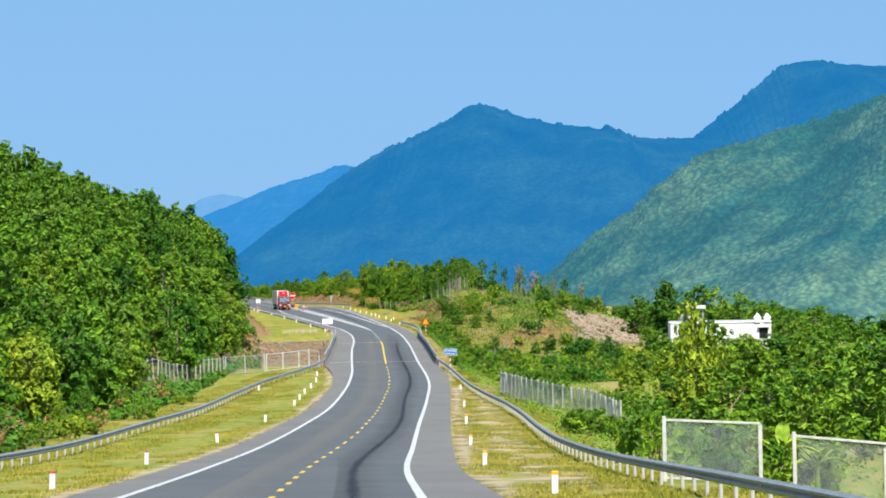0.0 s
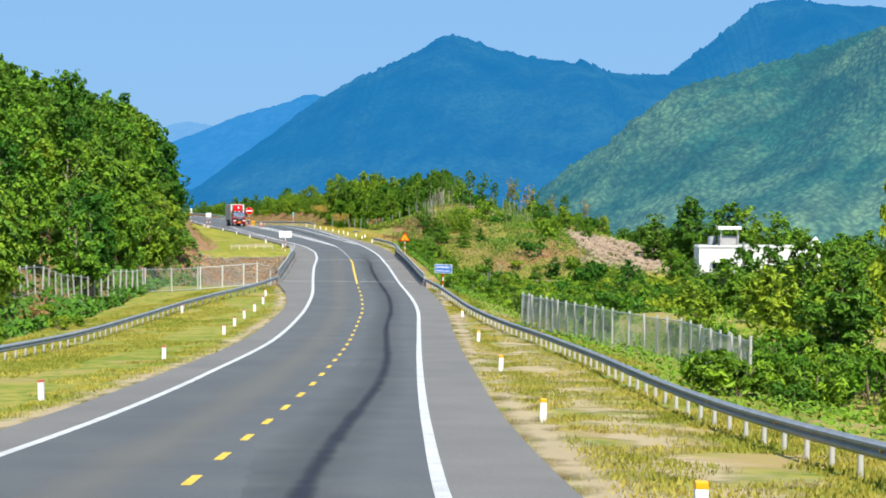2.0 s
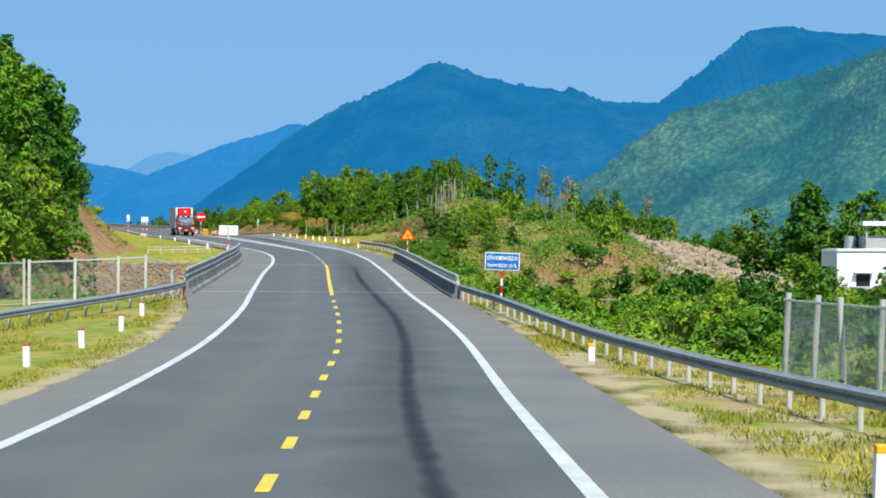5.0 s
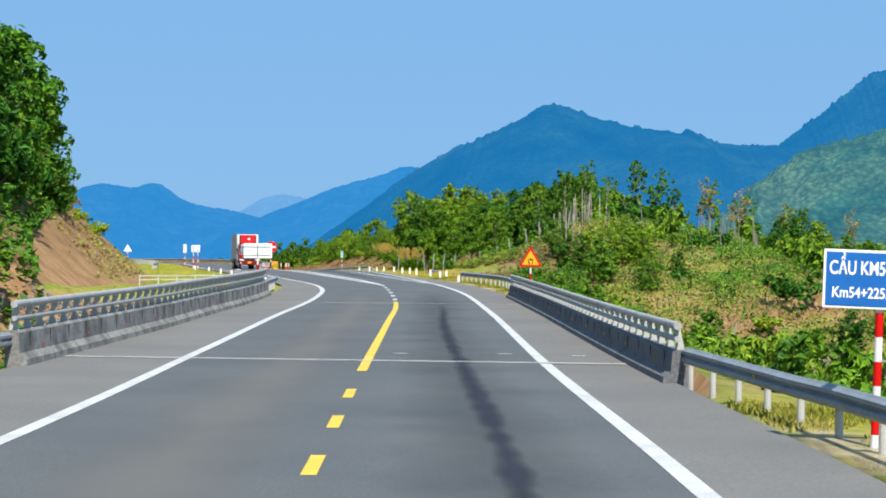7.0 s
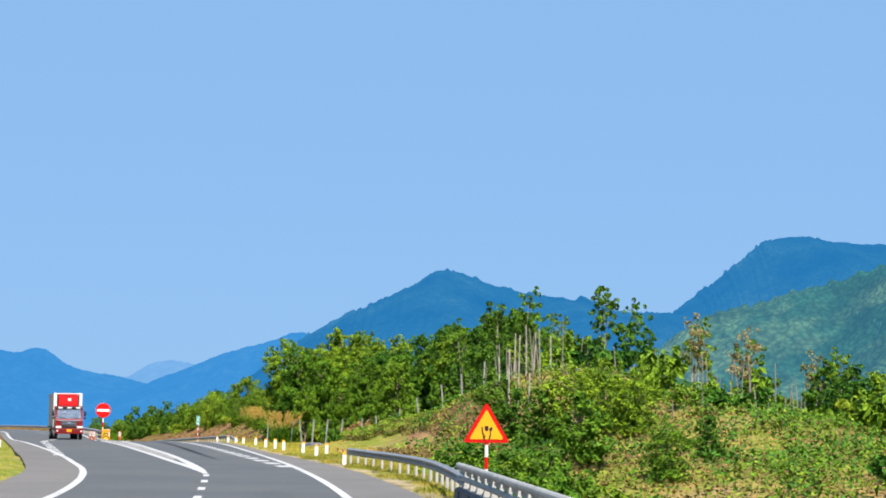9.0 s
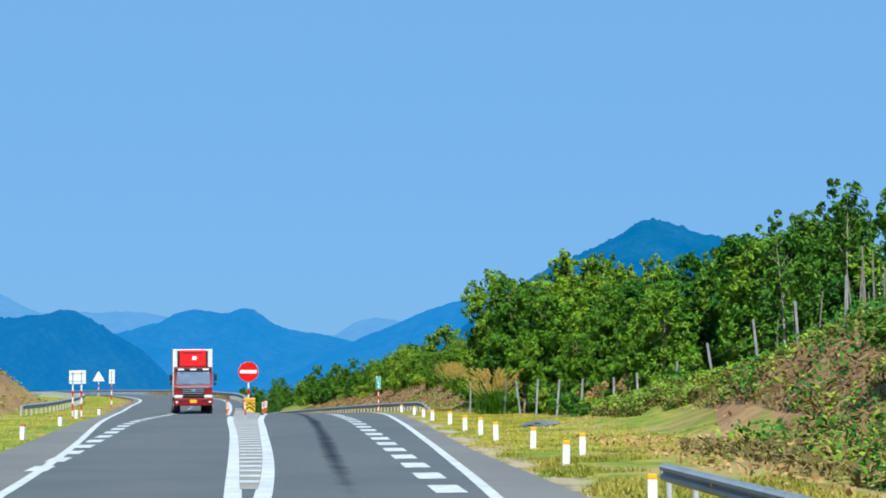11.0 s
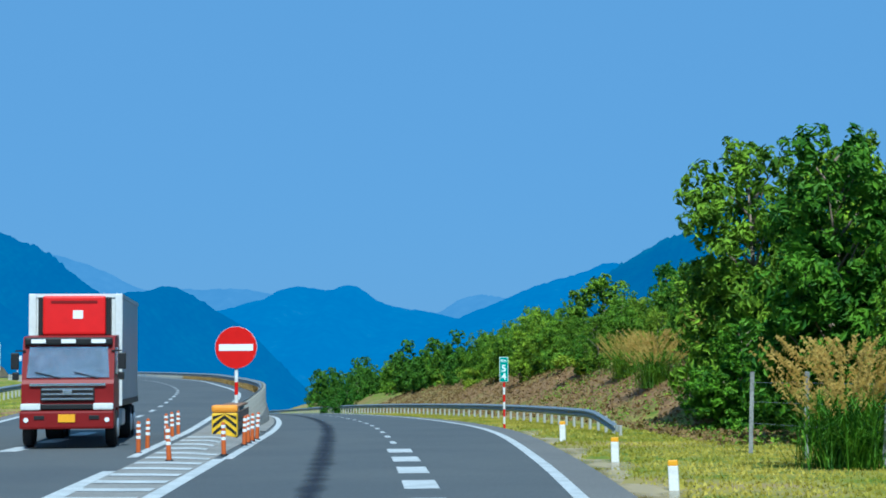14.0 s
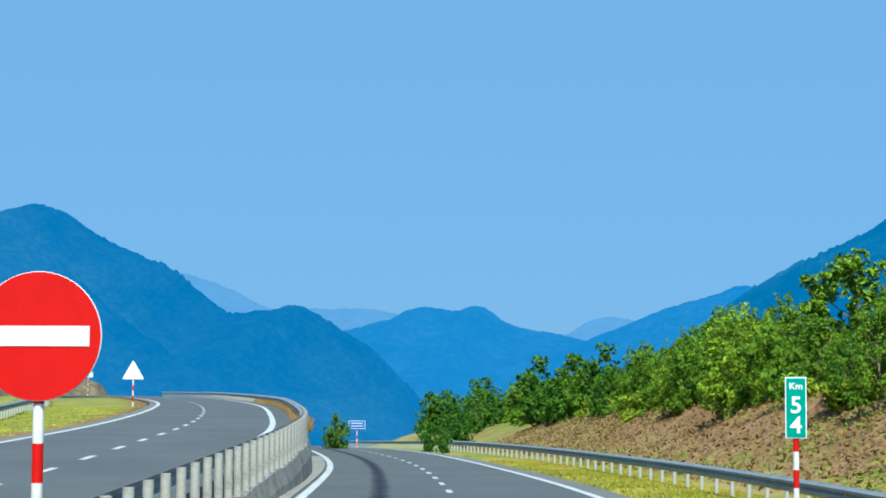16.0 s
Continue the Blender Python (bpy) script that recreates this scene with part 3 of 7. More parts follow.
mountain("scrubby hillside with bare red earth beyond the far bend", 650,
         [(-490, 42), (-350, 36), (-280, 27), (-250, 18), (-236, 11), (-225, 5), (-216, 0), (-204, -14)],
         M_MT_NEAR, 75, 1.2, 13.0, base=-22, spur=0.12, fine=(160, 40), canopy=0.8)
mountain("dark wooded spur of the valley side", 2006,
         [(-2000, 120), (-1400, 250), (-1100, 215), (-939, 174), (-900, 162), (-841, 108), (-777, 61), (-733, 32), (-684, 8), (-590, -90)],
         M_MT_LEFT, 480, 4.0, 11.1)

# ---------------------------------------------------------------- road markings


def marking(name, me, label):
    return tagged(new(name, me), label, "road marking", kind="structure")


W = 0.12
marking("edge_line", ribbon("edge_line", RIGHT, -W, W, road_z, 0.006, -300, 600, 1.5, M_WHITE), "solid white edge line on the road")
marking("edge_line", ribbon("edge_line", LEFT, -W, W, left_z, 0.006, -300, 480, 1.5, M_WHITE), "solid white edge line on the road")
marking("edge_line", ribbon("edge_line", GORE_R, -0.1, 0.14, road_z, 0.006, 206, 600, 1.5, M_WHITE), "solid white line beside the median")
marking("edge_line", ribbon("edge_line", GORE_L, -0.14, 0.1, left_z, 0.006, 206, 480, 1.5, M_WHITE), "solid white line beside the median")
marking("centre_line", ribbon("centre_line", CENTRE, -0.1, 0.1, road_z, 0.007, 36.5, 82, 1.5, M_YELLOW), "solid yellow centre line on the bridge")


def dashes(f, zf, y0, y1, period, length, half, material, label, parent):
    y = y0
    while y < y1:
        me = ribbon("dash", f, -half, half, zf, 0.006, y, y + length, 0.6, material)
        ob = part("dash", me, material, parent)
        if label:
            ob["label"] = label
        y += period


dashes(CENTRE, road_z, -301.05 + 5.25, 32.5, 5.25, 1.9, 0.085, M_YELLOW, "yellow centre dash", road)
dashes(CENTRE, road_z, 84.4, 113, 5.5, 2.0, 0.1, M_WHITE, "", road)
dashes(LANE_R, road_z, 124, 214, 4.5, 2.3, 0.3, M_WHITE, "broad white dash", road_right)
dashes(LANE_R, road_z, 215.5, 460, 5.5, 1.9, 0.08, M_WHITE, "", road_right)
dashes(LANE_L, left_z, 141, 221, 4.5, 2.4, 0.26, M_WHITE, "broad white dash", road_left)
dashes(LANE_L, left_z, 225.4, 395, 5.6, 2.0, 0.09, M_WHITE, "", road_left)

# the painted wedge at the fork
M_ISLAND = mat("dusty_pale_concrete", (0.27, 0.255, 0.23), rough=0.9, vary=0.2, scale=0.8, fine=14, bump=0.2, second=(0.19, 0.18, 0.165), amount=0.7)
GORE_M = lambda y: (GORE_L(y) + GORE_R(y)) / 2
marking("gore_line", between("gore_line", GORE_L, lambda y: np.minimum(GORE_L(y) + 0.34, GORE_M(y)), road_z, 0.008, 114.5, 206, 1.5, M_WHITE, skirt=0.004), "broad white line of the fork wedge")
marking("gore_line", between("gore_line", lambda y: np.maximum(GORE_R(y) - 0.34, GORE_M(y)), GORE_R, road_z, 0.008, 114.5, 206, 1.5, M_WHITE, skirt=0.004), "broad white line of the fork wedge")


def gore_point(y, t, lift):
    """A point of the wedge surface: t from its left line (0) to its right line (1)."""
    a, b = float(GORE_L(y)) + 0.3, float(GORE_R(y)) - 0.3
    k = float(smoothstep(0.75 / (b - a), 1.0, t)) if b - a > 1.2 else t
    return (a + (b - a) * t, y, float(left_z(y)) * (1 - k) + float(road_z(y)) * k + lift)


gv, gf = [], []
for i, y in enumerate(np.arange(134, 228.5, 1.5)):
    gv += [gore_point(float(y), j / 8, 0.012) for j in range(9)]
    if i:
        gf += [((i - 1) * 9 + j, (i - 1) * 9 + j + 1, i * 9 + j + 1, i * 9 + j) for j in range(8)]
marking("gore_infill", mesh_of("gore_infill", gv, gf, M_ISLAND), "dusty pale infill of the fork wedge")
yb = 136.0
while yb < 217:
    if float(GORE_R(yb)) - float(GORE_L(yb)) > 0.9:
        end = 0.97 if yb < 208 else 0.7
        pts = [gore_point(yb + dy, 0.03 + (end - 0.03) * j / 8, 0.022) for dy in (0, 0.75) for j in range(9)]
        part("hatch_bar", mesh_of("hatch_bar", pts, [(j, j + 1, j + 10, j + 9) for j in range(8)], M_WHITE), M_WHITE, road_right)
    yb += 2.1
# dark wear bands, skid mark and sandy edge, all with soft uneven borders


def soft_strip_mat(name, colour, solid, ragged, scale):
    """Dirt on a surface: strongest along the strip's middle, broken up by noise, fading to nothing at both sides."""
    m = bpy.data.materials.new(name)
    m.use_nodes = True
    n, l = m.node_tree.nodes, m.node_tree.links
    b = n["Principled BSDF"]
    b.inputs["Base Color"].default_value = (*colour, 1)
    b.inputs["Roughness"].default_value = 0.9
    b.inputs["Specular IOR Level"].default_value = 0.2
    uv = n.new("ShaderNodeUVMap")
    sep = n.new("ShaderNodeSeparateXYZ")
    l.new(uv.outputs[0], sep.inputs[0])
    co = n.new("ShaderNodeTexCoord")
    nz = n.new("ShaderNodeTexNoise")
    nz.inputs["Scale"].default_value = scale
    nz.inputs["Detail"].default_value = 6
    l.new(co.outputs["Object"], nz.inputs["Vector"])

    def op(kind, a, c):
        q = n.new("ShaderNodeMath")
        q.operation = kind
        for i, v in enumerate((a, c)):
            if isinstance(v, (int, float)):
                q.inputs[i].default_value = v
            else:
                l.new(v, q.inputs[i])
        return q.outputs[0]

    d = op("ABSOLUTE", op("SUBTRACT", sep.outputs["X"], 0.5), 0.0)
    body = op("SUBTRACT", 1.0, op("MULTIPLY", d, 2.0))
    ends = op("MINIMUM", op("MULTIPLY", op("MINIMUM", sep.outputs["Y"], op("SUBTRACT", 1.0, sep.outputs["Y"])), 14.0), 1.0)
    k = op("MULTIPLY", ends, op("ADD", body, op("MULTIPLY", op("SUBTRACT", nz.outputs["Fac"], 0.5), ragged)))
    r = n.new("ShaderNodeMapRange")
    r.inputs[1].default_value, r.inputs[2].default_value = 0.15, 0.95
    r.inputs[4].default_value = solid
    l.new(k, r.inputs[0])
    tr = n.new("ShaderNodeBsdfTransparent")
    ms = n.new("ShaderNodeMixShader")
    l.new(r.outputs[0], ms.inputs[0])
    l.new(tr.outputs[0], ms.inputs[1])
    l.new(b.outputs[0], ms.inputs[2])
    l.new(ms.outputs[0], n["Material Output"].inputs["Surface"])
    return m


def soft_strip(name, f, half, zf, lift, y0, y1, material, label):
    ys = np.linspace(y0, y1, int((y1 - y0) / 1.5) + 1)
    xa, ya = normal_off(f, ys, -half)
    xb, yb_ = normal_off(f, ys, half)
    z = zf(ys) + lift
    n = len(ys)
    v = [(x, y, q) for x, y, q in zip(xa, ya, z)] + [(x, y, q) for x, y, q in zip(xb, yb_, z)]
    fc = [(i, n + i, n + i + 1, i + 1) for i in range(n - 1)]
    me = mesh_of(name, v, fc, material)
    uv = me.uv_layers.new(name="UVMap")
    for poly in me.polygons:
        for li in poly.loop_indices:
            vi = me.loops[li].vertex_index
            uv.data[li].uv = (0.0 if vi < n else 1.0, (vi % n) / n)
    return marking(name, me, label)


M_STREAK = soft_strip_mat("tyre_streak", (0.026, 0.031, 0.046), 0.75, 1.3, 0.8)
M_WORN = soft_strip_mat("worn_band", (0.06, 0.068, 0.076), 0.3, 0.8, 0.5)
M_PALEBAND = soft_strip_mat("dusty_band", (0.22, 0.21, 0.185), 0.32, 1.2, 0.3)
M_SAND = soft_strip_mat("sandy_soil", (0.46, 0.37, 0.24), 0.65, 2.6, 0.5)
M_SAND_THIN = soft_strip_mat("thin_sandy_soil", (0.46, 0.37, 0.22), 0.7, 3.4, 0.42)
WEAR = lambda y: CENTRE(np.minimum(y, 113)) + 2.0 + 0.16 * np.sin(np.asarray(y) / 13.0)
soft_strip("tyre_mark", WEAR, 0.25, road_z, 0.004, -200, 82, M_STREAK, "black tyre streak along the lane")
soft_strip("tyre_mark", lambda y: WEAR(y) - 0.2, 1.4, road_z, 0.002, -200, 104, M_WORN, "broad worn band along the lane")
soft_strip("tyre_mark", lambda y: CENTRE(np.minimum(y, 113)) - 1.6, 1.3, road_z, 0.002, -200, 104, M_PALEBAND, "pale dusty band along the lane")
SKID = curve_of([(-58.5, 1.2), (-54, 1.35), (-48, 1.75), (-41, 2.15), (-37, 2.3)])
marking("tyre_mark", ribbon("tyre_mark", SKID, -0.028, 0.028, road_z, 0.005, -58, -38, 0.8, M_RUBBER), "thin curved black skid mark")
soft_strip("tyre_mark", lambda y: LANE_R(y) - 1.9, 0.34, road_z, 0.003, 128, 420, M_STREAK, "black tyre streak along the lane")
SANDZ = lambda y: road_z(y) - 0.05
soft_strip("sand_patch", lambda y: edge_r(y) + 0.55, 1.0, SANDZ, 0.012, -140, 33, M_SAND, "pale sandy soil along the pavement edge")
soft_strip("sand_patch", lambda y: edge_r(y) + 2.6, 1.7, SANDZ, -0.02, -130, 5, M_SAND_THIN, "pale sandy soil patches on the verge")
soft_strip("sand_patch", lambda y: edge_r(y) + 0.4, 0.8, SANDZ, 0.012, 92, 235, M_SAND, "pale sandy soil along the pavement edge")
soft_strip("sand_patch", lambda y: edge_l(y) - 0.4, 0.8, lambda y: left_z(y) - 0.05, 0.012, -140, 36, M_SAND, "pale sandy soil along the pavement edge")
M_JOINT = mat("pale_joint_mortar", (0.48, 0.47, 0.45), rough=0.9, vary=0.2, scale=2, fine=20)
for yj in (40.2, 80.4):
    a, b = float(edge_l(yj)) + 0.1, float(edge_r(yj)) - 0.1
    z = float(road_z(yj)) + 0.009
    for d0, d1 in ((-0.22, -0.05), (0.05, 0.22)):
        marking("expansion_joint", mesh_of("expansion_joint", [(a, yj + 0.45 + d0, z), (b, yj - 0.55 + d0, z), (b, yj - 0.55 + d1, z), (a, yj + 0.45 + d1, z)],
                [(0, 1, 2, 3)], M_JOINT), "pale concrete expansion joint across the bridge")
for px, py in ((-3.5, 43.0), (-1.1, 43.3), (0.6, 42.8), (-5.6, 62.0)):
    z = float(road_z(py)) + 0.006
    marking("paint_mark", mesh_of("paint_mark", [(px - 0.17, py - 0.1, z), (px + 0.17, py - 0.13, z), (px + 0.16, py + 0.08, z), (px - 0.16, py + 0.1, z)], [(0, 1, 2, 3)], M_JOINT),
            "small pale paint mark on the asphalt")

# ---------------------------------------------------------------- guard rails


def beam_profile():
    """Cross section of a two-wave steel beam: (out, up)."""
    return [(0.0, 0.31), (0.03, 0.28), (0.08, 0.245), (0.08, 0.195), (0.02, 0.16), (0.02, 0.14), (0.08, 0.105), (0.08, 0.055), (0.03, 0.02), (0.0, 0.0)]


def along(f, y0, y1, step):
    ys = np.arange(y0, y1 + 1e-6, step)
    s = (f(ys + 0.5) - f(ys - 0.5))
    return ys, f(ys), s


def beam_mesh(f, zf, y0, y1, bottom, side, material, step=2.0):
    """side: +1 where the beam bulges to the right (+x), -1 to the left."""
    ys, xs, ss = along(f, y0, y1, step)
    pr = beam_profile()
    pts = [(o, u) for o, u in pr] + [(o - 0.008, u) for o, u in reversed(pr)]
    n = len(pts)
    v, fc = [], []
    for y, x, s in zip(ys, xs, ss):
        k = 1 / math.sqrt(1 + s * s)
        z = zf(x, y) + bottom
        for o, u in pts:
            v.append((x + side * o * k, y - side * o * s * k, z + u))
    for i in range(len(ys) - 1):
        for j in range(n):
            q = (i * n + j, i * n + (j + 1) % n, (i + 1) * n + (j + 1) % n, (i + 1) * n + j)
            fc.append(q if side > 0 else q[::-1])
    fc.append(tuple(range(n)))
    fc.append(tuple(reversed([(len(ys) - 1) * n + j for j in range(n)])))
    return mesh_of("beam", v, fc, material)


def post_mesh(h, w=0.07, d=0.11):
    bm = bmesh.new()
    cyl(bm, 0, 0, -0.35, h, 0.055, seg=10)
    me = bpy.data.meshes.new("post")
    bm.to_mesh(me)
    bm.free()
    me.materials.append(M_POSTGREY)
    return me


def block_mesh():
    bm = bmesh.new()
    box(bm, 0, 0, 0, 0.09, 0.1, 0.2, 0.01)
    me = bpy.data.meshes.new("spacer")
    bm.to_mesh(me)
    bm.free()
    me.materials.append(M_GALV)
    return me


POST_ME = post_mesh(0.68)
SPACER_ME = block_mesh()


def reflector_mesh():
    bm = bmesh.new()
    box(bm, 0, 0, 0, 0.02, 0.09, 0.06, 0.005)
    me = bpy.data.meshes.new("reflector")
    bm.to_mesh(me)
    bm.free()
    me.materials.append(M_AMBER)
    return me


REFL_ME = reflector_mesh()


def guardrail(f, zf, y0, y1, side, label, spacing=2.0, steps=2.0):
    """A steel beam on posts along a curve; the beam bulges toward the traffic."""
    m = Matrix.Translation((float(f(y0)), y0, zf(float(f(y0)), y0)))
    rail = empty("guardrail", m, label, "guardrail")
    inv = m.inverted()
    me = beam_mesh(f, zf, y0, y1, 0.43, side, M_GALV_DK, steps)
    me.transform(inv)
    part("beam", me, None, rail)
    top_x = lambda y: f(y) - side * 0.1
    ys = np.arange(y0 + 0.4, y1, spacing)
    for i, y in enumerate(ys):
        x = float(f(y))
        z = zf(x, float(y))
        s = float(f(y + 0.5) - f(y - 0.5))
        turn = Matrix.Rotation(-math.atan(s), 4, "Z")
        o = part("post", POST_ME, None, rail)
        o.matrix_basis = inv @ Matrix.Translation((x - side * 0.16, float(y), z))
        o = part("spacer", SPACER_ME, None, rail)
        o.matrix_basis = inv @ Matrix.Translation((x - side * 0.055, float(y), z + 0.58)) @ turn
        if i % 4 == 2:
            o = part("reflector", REFL_ME, None, rail)
            o.matrix_basis = inv @ Matrix.Translation((x + side * 0.045, float(y), z + 0.585)) @ turn
    return rail


verge_z = lambda x, y: float(land(x, y))
RAIL_A = curve_of([(-300, 25), (-200, 17.5), (-131, 13.6), (-103, 12.1), (-74, 10.9), (-50, 10.0), (-37, 9.3), (-20, 7.7), (0, 5.8), (10, 4.95), (23, 3.7), (35, 2.3)])
RAIL_B = curve_of([(-300, 3), (-180, -8.5), (-130, -11.4), (-85, -13.2), (-40, -14.0), (-10, -14.7), (6, -14.3), (14, -13.4), (22, -12.2), (30, -11.3), (38, -10.9)])
RAIL_C = curve_of([(89, -1.6), (100, -2.1), (112, -3.1), (119, -4.2), (124, -5.2), (131, -6.6)])
RAIL_D = curve_of([(205, -18.7), (212, -19.9), (225, -22.0), (238, -25.0), (255, -29.6), (268, -33.5), (291, -40.6), (330, -53.6), (400, -79), (470, -108)])
RAIL_E = curve_of([(210, -45.5), (226, -48.3), (245, -52.6), (265, -58.3), (282, -64), (300, -71.5), (330, -84), (370, -103)])
guardrail(RAIL_A, lambda x, y: float(land(x, y)) if y < 25 else float(road_z(y)) - 0.08, -296, 34.5, -1, "long galvanised steel guardrail beside the grass verge")
guardrail(RAIL_B, verge_z, -296, 38, 1, "long galvanised steel guardrail curving along the verge")
guardrail(RAIL_C, lambda x, y: float(road_z(y)) - 0.05, 90, 131, -1, "short galvanised steel guardrail past the bridge")
guardrail(RAIL_D, lambda x, y: verge_z(x, y) - 0.36 * (1 - float(smoothstep(221.5, 230, y))), 222.2, 440, -1, "galvanised steel guardrail along the curve below the cut slope")
guardrail(RAIL_E, verge_z, 212, 366, 1, "galvanised steel guardrail beside the grass strip")
LEFT_EXIT = lambda y: edge_l(y) - 0.25
guardrail(LEFT_EXIT, lambda x, y: float(road_z(y)) - 0.05, 91, 107, 1, "short steel guardrail past the bridge parapet")

# ---------------------------------------------------------------- bridge parapets


M_GROOVE = mat("dark_joint_stain", (0.05, 0.05, 0.048), rough=0.95, vary=0.4, scale=3, fine=15)
M_CONC_OLD = mat("weathered_dark_concrete", (0.25, 0.245, 0.23), rough=0.95, vary=0.35, scale=1.4, fine=12, bump=0.5, second=(0.10, 0.10, 0.092), amount=0.95)


def small_box(sx, sy, sz, material):
    bm = bmesh.new()
    box(bm, 0, 0, 0, sx, sy, sz)
    me = bpy.data.meshes.new("joint")
    bm.to_mesh(me)
    bm.free()
    me.materials.append(material)
    return me


M_PIPE = mat("dull_grey_pipe", (0.40, 0.40, 0.38), rough=0.6, metal=0.1, vary=0.2, scale=2, fine=18, bump=0.1, second=(0.24, 0.25, 0.25), amount=0.6)


def parapet(f, y0, y1, side, label, face, tall=1.0):
    """Concrete base wall with a sloped toe, slanted steel brackets and two pipe rails. side: +1 where traffic lies to the right."""
    m = Matrix.Translation((float(f(y0)), y0, float(road_z(y0))))
    inv = m.inverted()
    th = empty("bridge_parapet", m, label, "bridge parapet")
    ys, xs, ss = along(f, y0, y1, 2.0)

    def sweep(name, prof, material, ya, yb):
        yy = np.linspace(ya, yb, max(2, int((yb - ya) / 2) + 1))
        sel = list(zip(yy, f(yy), f(yy + 0.5) - f(yy - 0.5)))
        n = len(prof)
        v, fc = [], []
        for y, x, s in sel:
            k = 1 / math.sqrt(1 + s * s)
            z = float(road_z(y))
            for o, u in prof:
                v.append((x + side * o * k, y - side * o * s * k, z + u))
        for i in range(len(sel) - 1):
            for j in range(n):
                q = (i * n + j, i * n + (j + 1) % n, (i + 1) * n + (j + 1) % n, (i + 1) * n + j)
                fc.append(q if side > 0 else q[::-1])
        fc += [tuple(range(n)), tuple(reversed([(len(sel) - 1) * n + j for j in range(n)]))]
        me = mesh_of(name, v, fc, material)
        me.transform(inv)
        return part(name, me, None, th)

    wall = [(o, u * tall if u > 0 else u) for o, u in [(0.22, -0.02), (0.20, 0.10), (0.07, 0.20), (0.04, 0.52), (-0.02, 0.56), (-0.24, 0.56), (-0.24, -0.9)]]
    y = y0
    while y < y1 - 1:
        sweep("wall_segment", wall[::-1], face, y + 0.012, min(y + 10, y1) - 0.012)
        y += 10
    for up, r in ((0.98 * tall, 0.075), (0.75 * tall, 0.055)):
        sweep("pipe_rail", [(-0.05 + r * math.cos(a * math.pi / 6), up + r * math.sin(a * math.pi / 6)) for a in range(12)], M_PIPE, y0, y1)
    bm = bmesh.new()
    pr = [(o, u * tall) for o, u in [(-0.02, 0.55), (-0.22, 0.55), (-0.16, 0.8), (-0.13, 1.0), (0.0, 1.0), (0.0, 0.86), (-0.08, 0.80), (-0.1, 0.7)]]
    lo = [bm.verts.new((side * o, -0.045, u)) for o, u in pr]
    hi = [bm.verts.new((side * o, 0.045, u)) for o, u in pr]
    bm.faces.new(lo)
    bm.faces.new(hi[::-1])
    for j in range(len(pr)):
        bm.faces.new((lo[j], hi[j], hi[(j + 1) % len(pr)], lo[(j + 1) % len(pr)]))
    bmesh.ops.recalc_face_normals(bm, faces=bm.faces)
    me = bpy.data.meshes.new("bracket")
    bm.to_mesh(me)
    bm.free()
    me.materials.append(M_POSTGREY)
    for y in np.arange(y0 + 0.3, y1, 1.25):
        o = part("bracket", me, None, th)
        o.matrix_basis = inv @ Matrix.Translation((float(f(y)), float(y), float(road_z(y))))
    groove = small_box(0.014, 0.05, 0.3 * tall, M_GROOVE)
    for y in np.arange(y0 + 1.0, y1 - 0.5, 2.0):
        o = part("joint", groove, None, th, "dark vertical joint")
        o.matrix_basis = inv @ Matrix.Translation((float(f(y)) + side * 0.056, float(y), float(road_z(y)) + 0.365 * tall))
    for y in np.arange(y0 + 2.2, y1, 5.0):
        o = part("reflector", REFL_BR if side > 0 else REFL_ME, None, th, "small coloured reflector")
        o.matrix_basis = inv @ Matrix.Translation((float(f(y)) + side * 0.075, float(y), float(road_z(y)) + 0.36))
    return th


REFL_BR = REFL_ME.copy()
REFL_BR.materials.clear()
REFL_BR.materials.append(mat("faded_red_reflector", (0.42, 0.08, 0.06), rough=0.4))
parapet(lambda y: edge_r(y) - 0.05, 34, 90, -1, "bridge parapet with stained, shade-darkened concrete base and steel pipe rails", M_CONC_DARK, 1.06)
parapet(lambda y: edge_l(y) + 0.05, 37, 91, 1, "bridge parapet with weathered concrete base and steel pipe rails", M_CONC_OLD, 1.27)

# ---------------------------------------------------------------- marker posts


def small(name, build, material):
    bm = bmesh.new()
    build(bm)
    me = bpy.data.meshes.new(name)
    bm.normal_update()
    bm.to_mesh(me)
    bm.free()
    me.materials.append(material)
    return me


MK_BODY = small("body", lambda bm: box(bm, 0, 0, 0.22, 0.17, 0.17, 0.68, 0.02), M_WPAINT)
MK_CAP_O = small("cap", lambda bm: box(bm, 0, 0, 0.60, 0.165, 0.165, 0.10, 0.02), M_AMBER)
MK_CAP_R = small("cap", lambda bm: box(bm, 0, 0, 0.59, 0.165, 0.165, 0.075, 0.012), mat("faded_red_paint", (0.50, 0.10, 0.07), rough=0.6, vary=0.3))


def marker(x, y, z, red=False, tilt=0.0):
    th = empty("marker_post", Matrix.Translation((x, y, z)) @ Matrix.Rotation(radians(tilt), 4, "Y"),
               "short white concrete marker post with %s cap" % ("red" if red else "orange"), "marker post", "marker posts along the road")
    part("body", MK_BODY, None, th)
    part("cap", MK_CAP_R if red else MK_CAP_O, None, th)


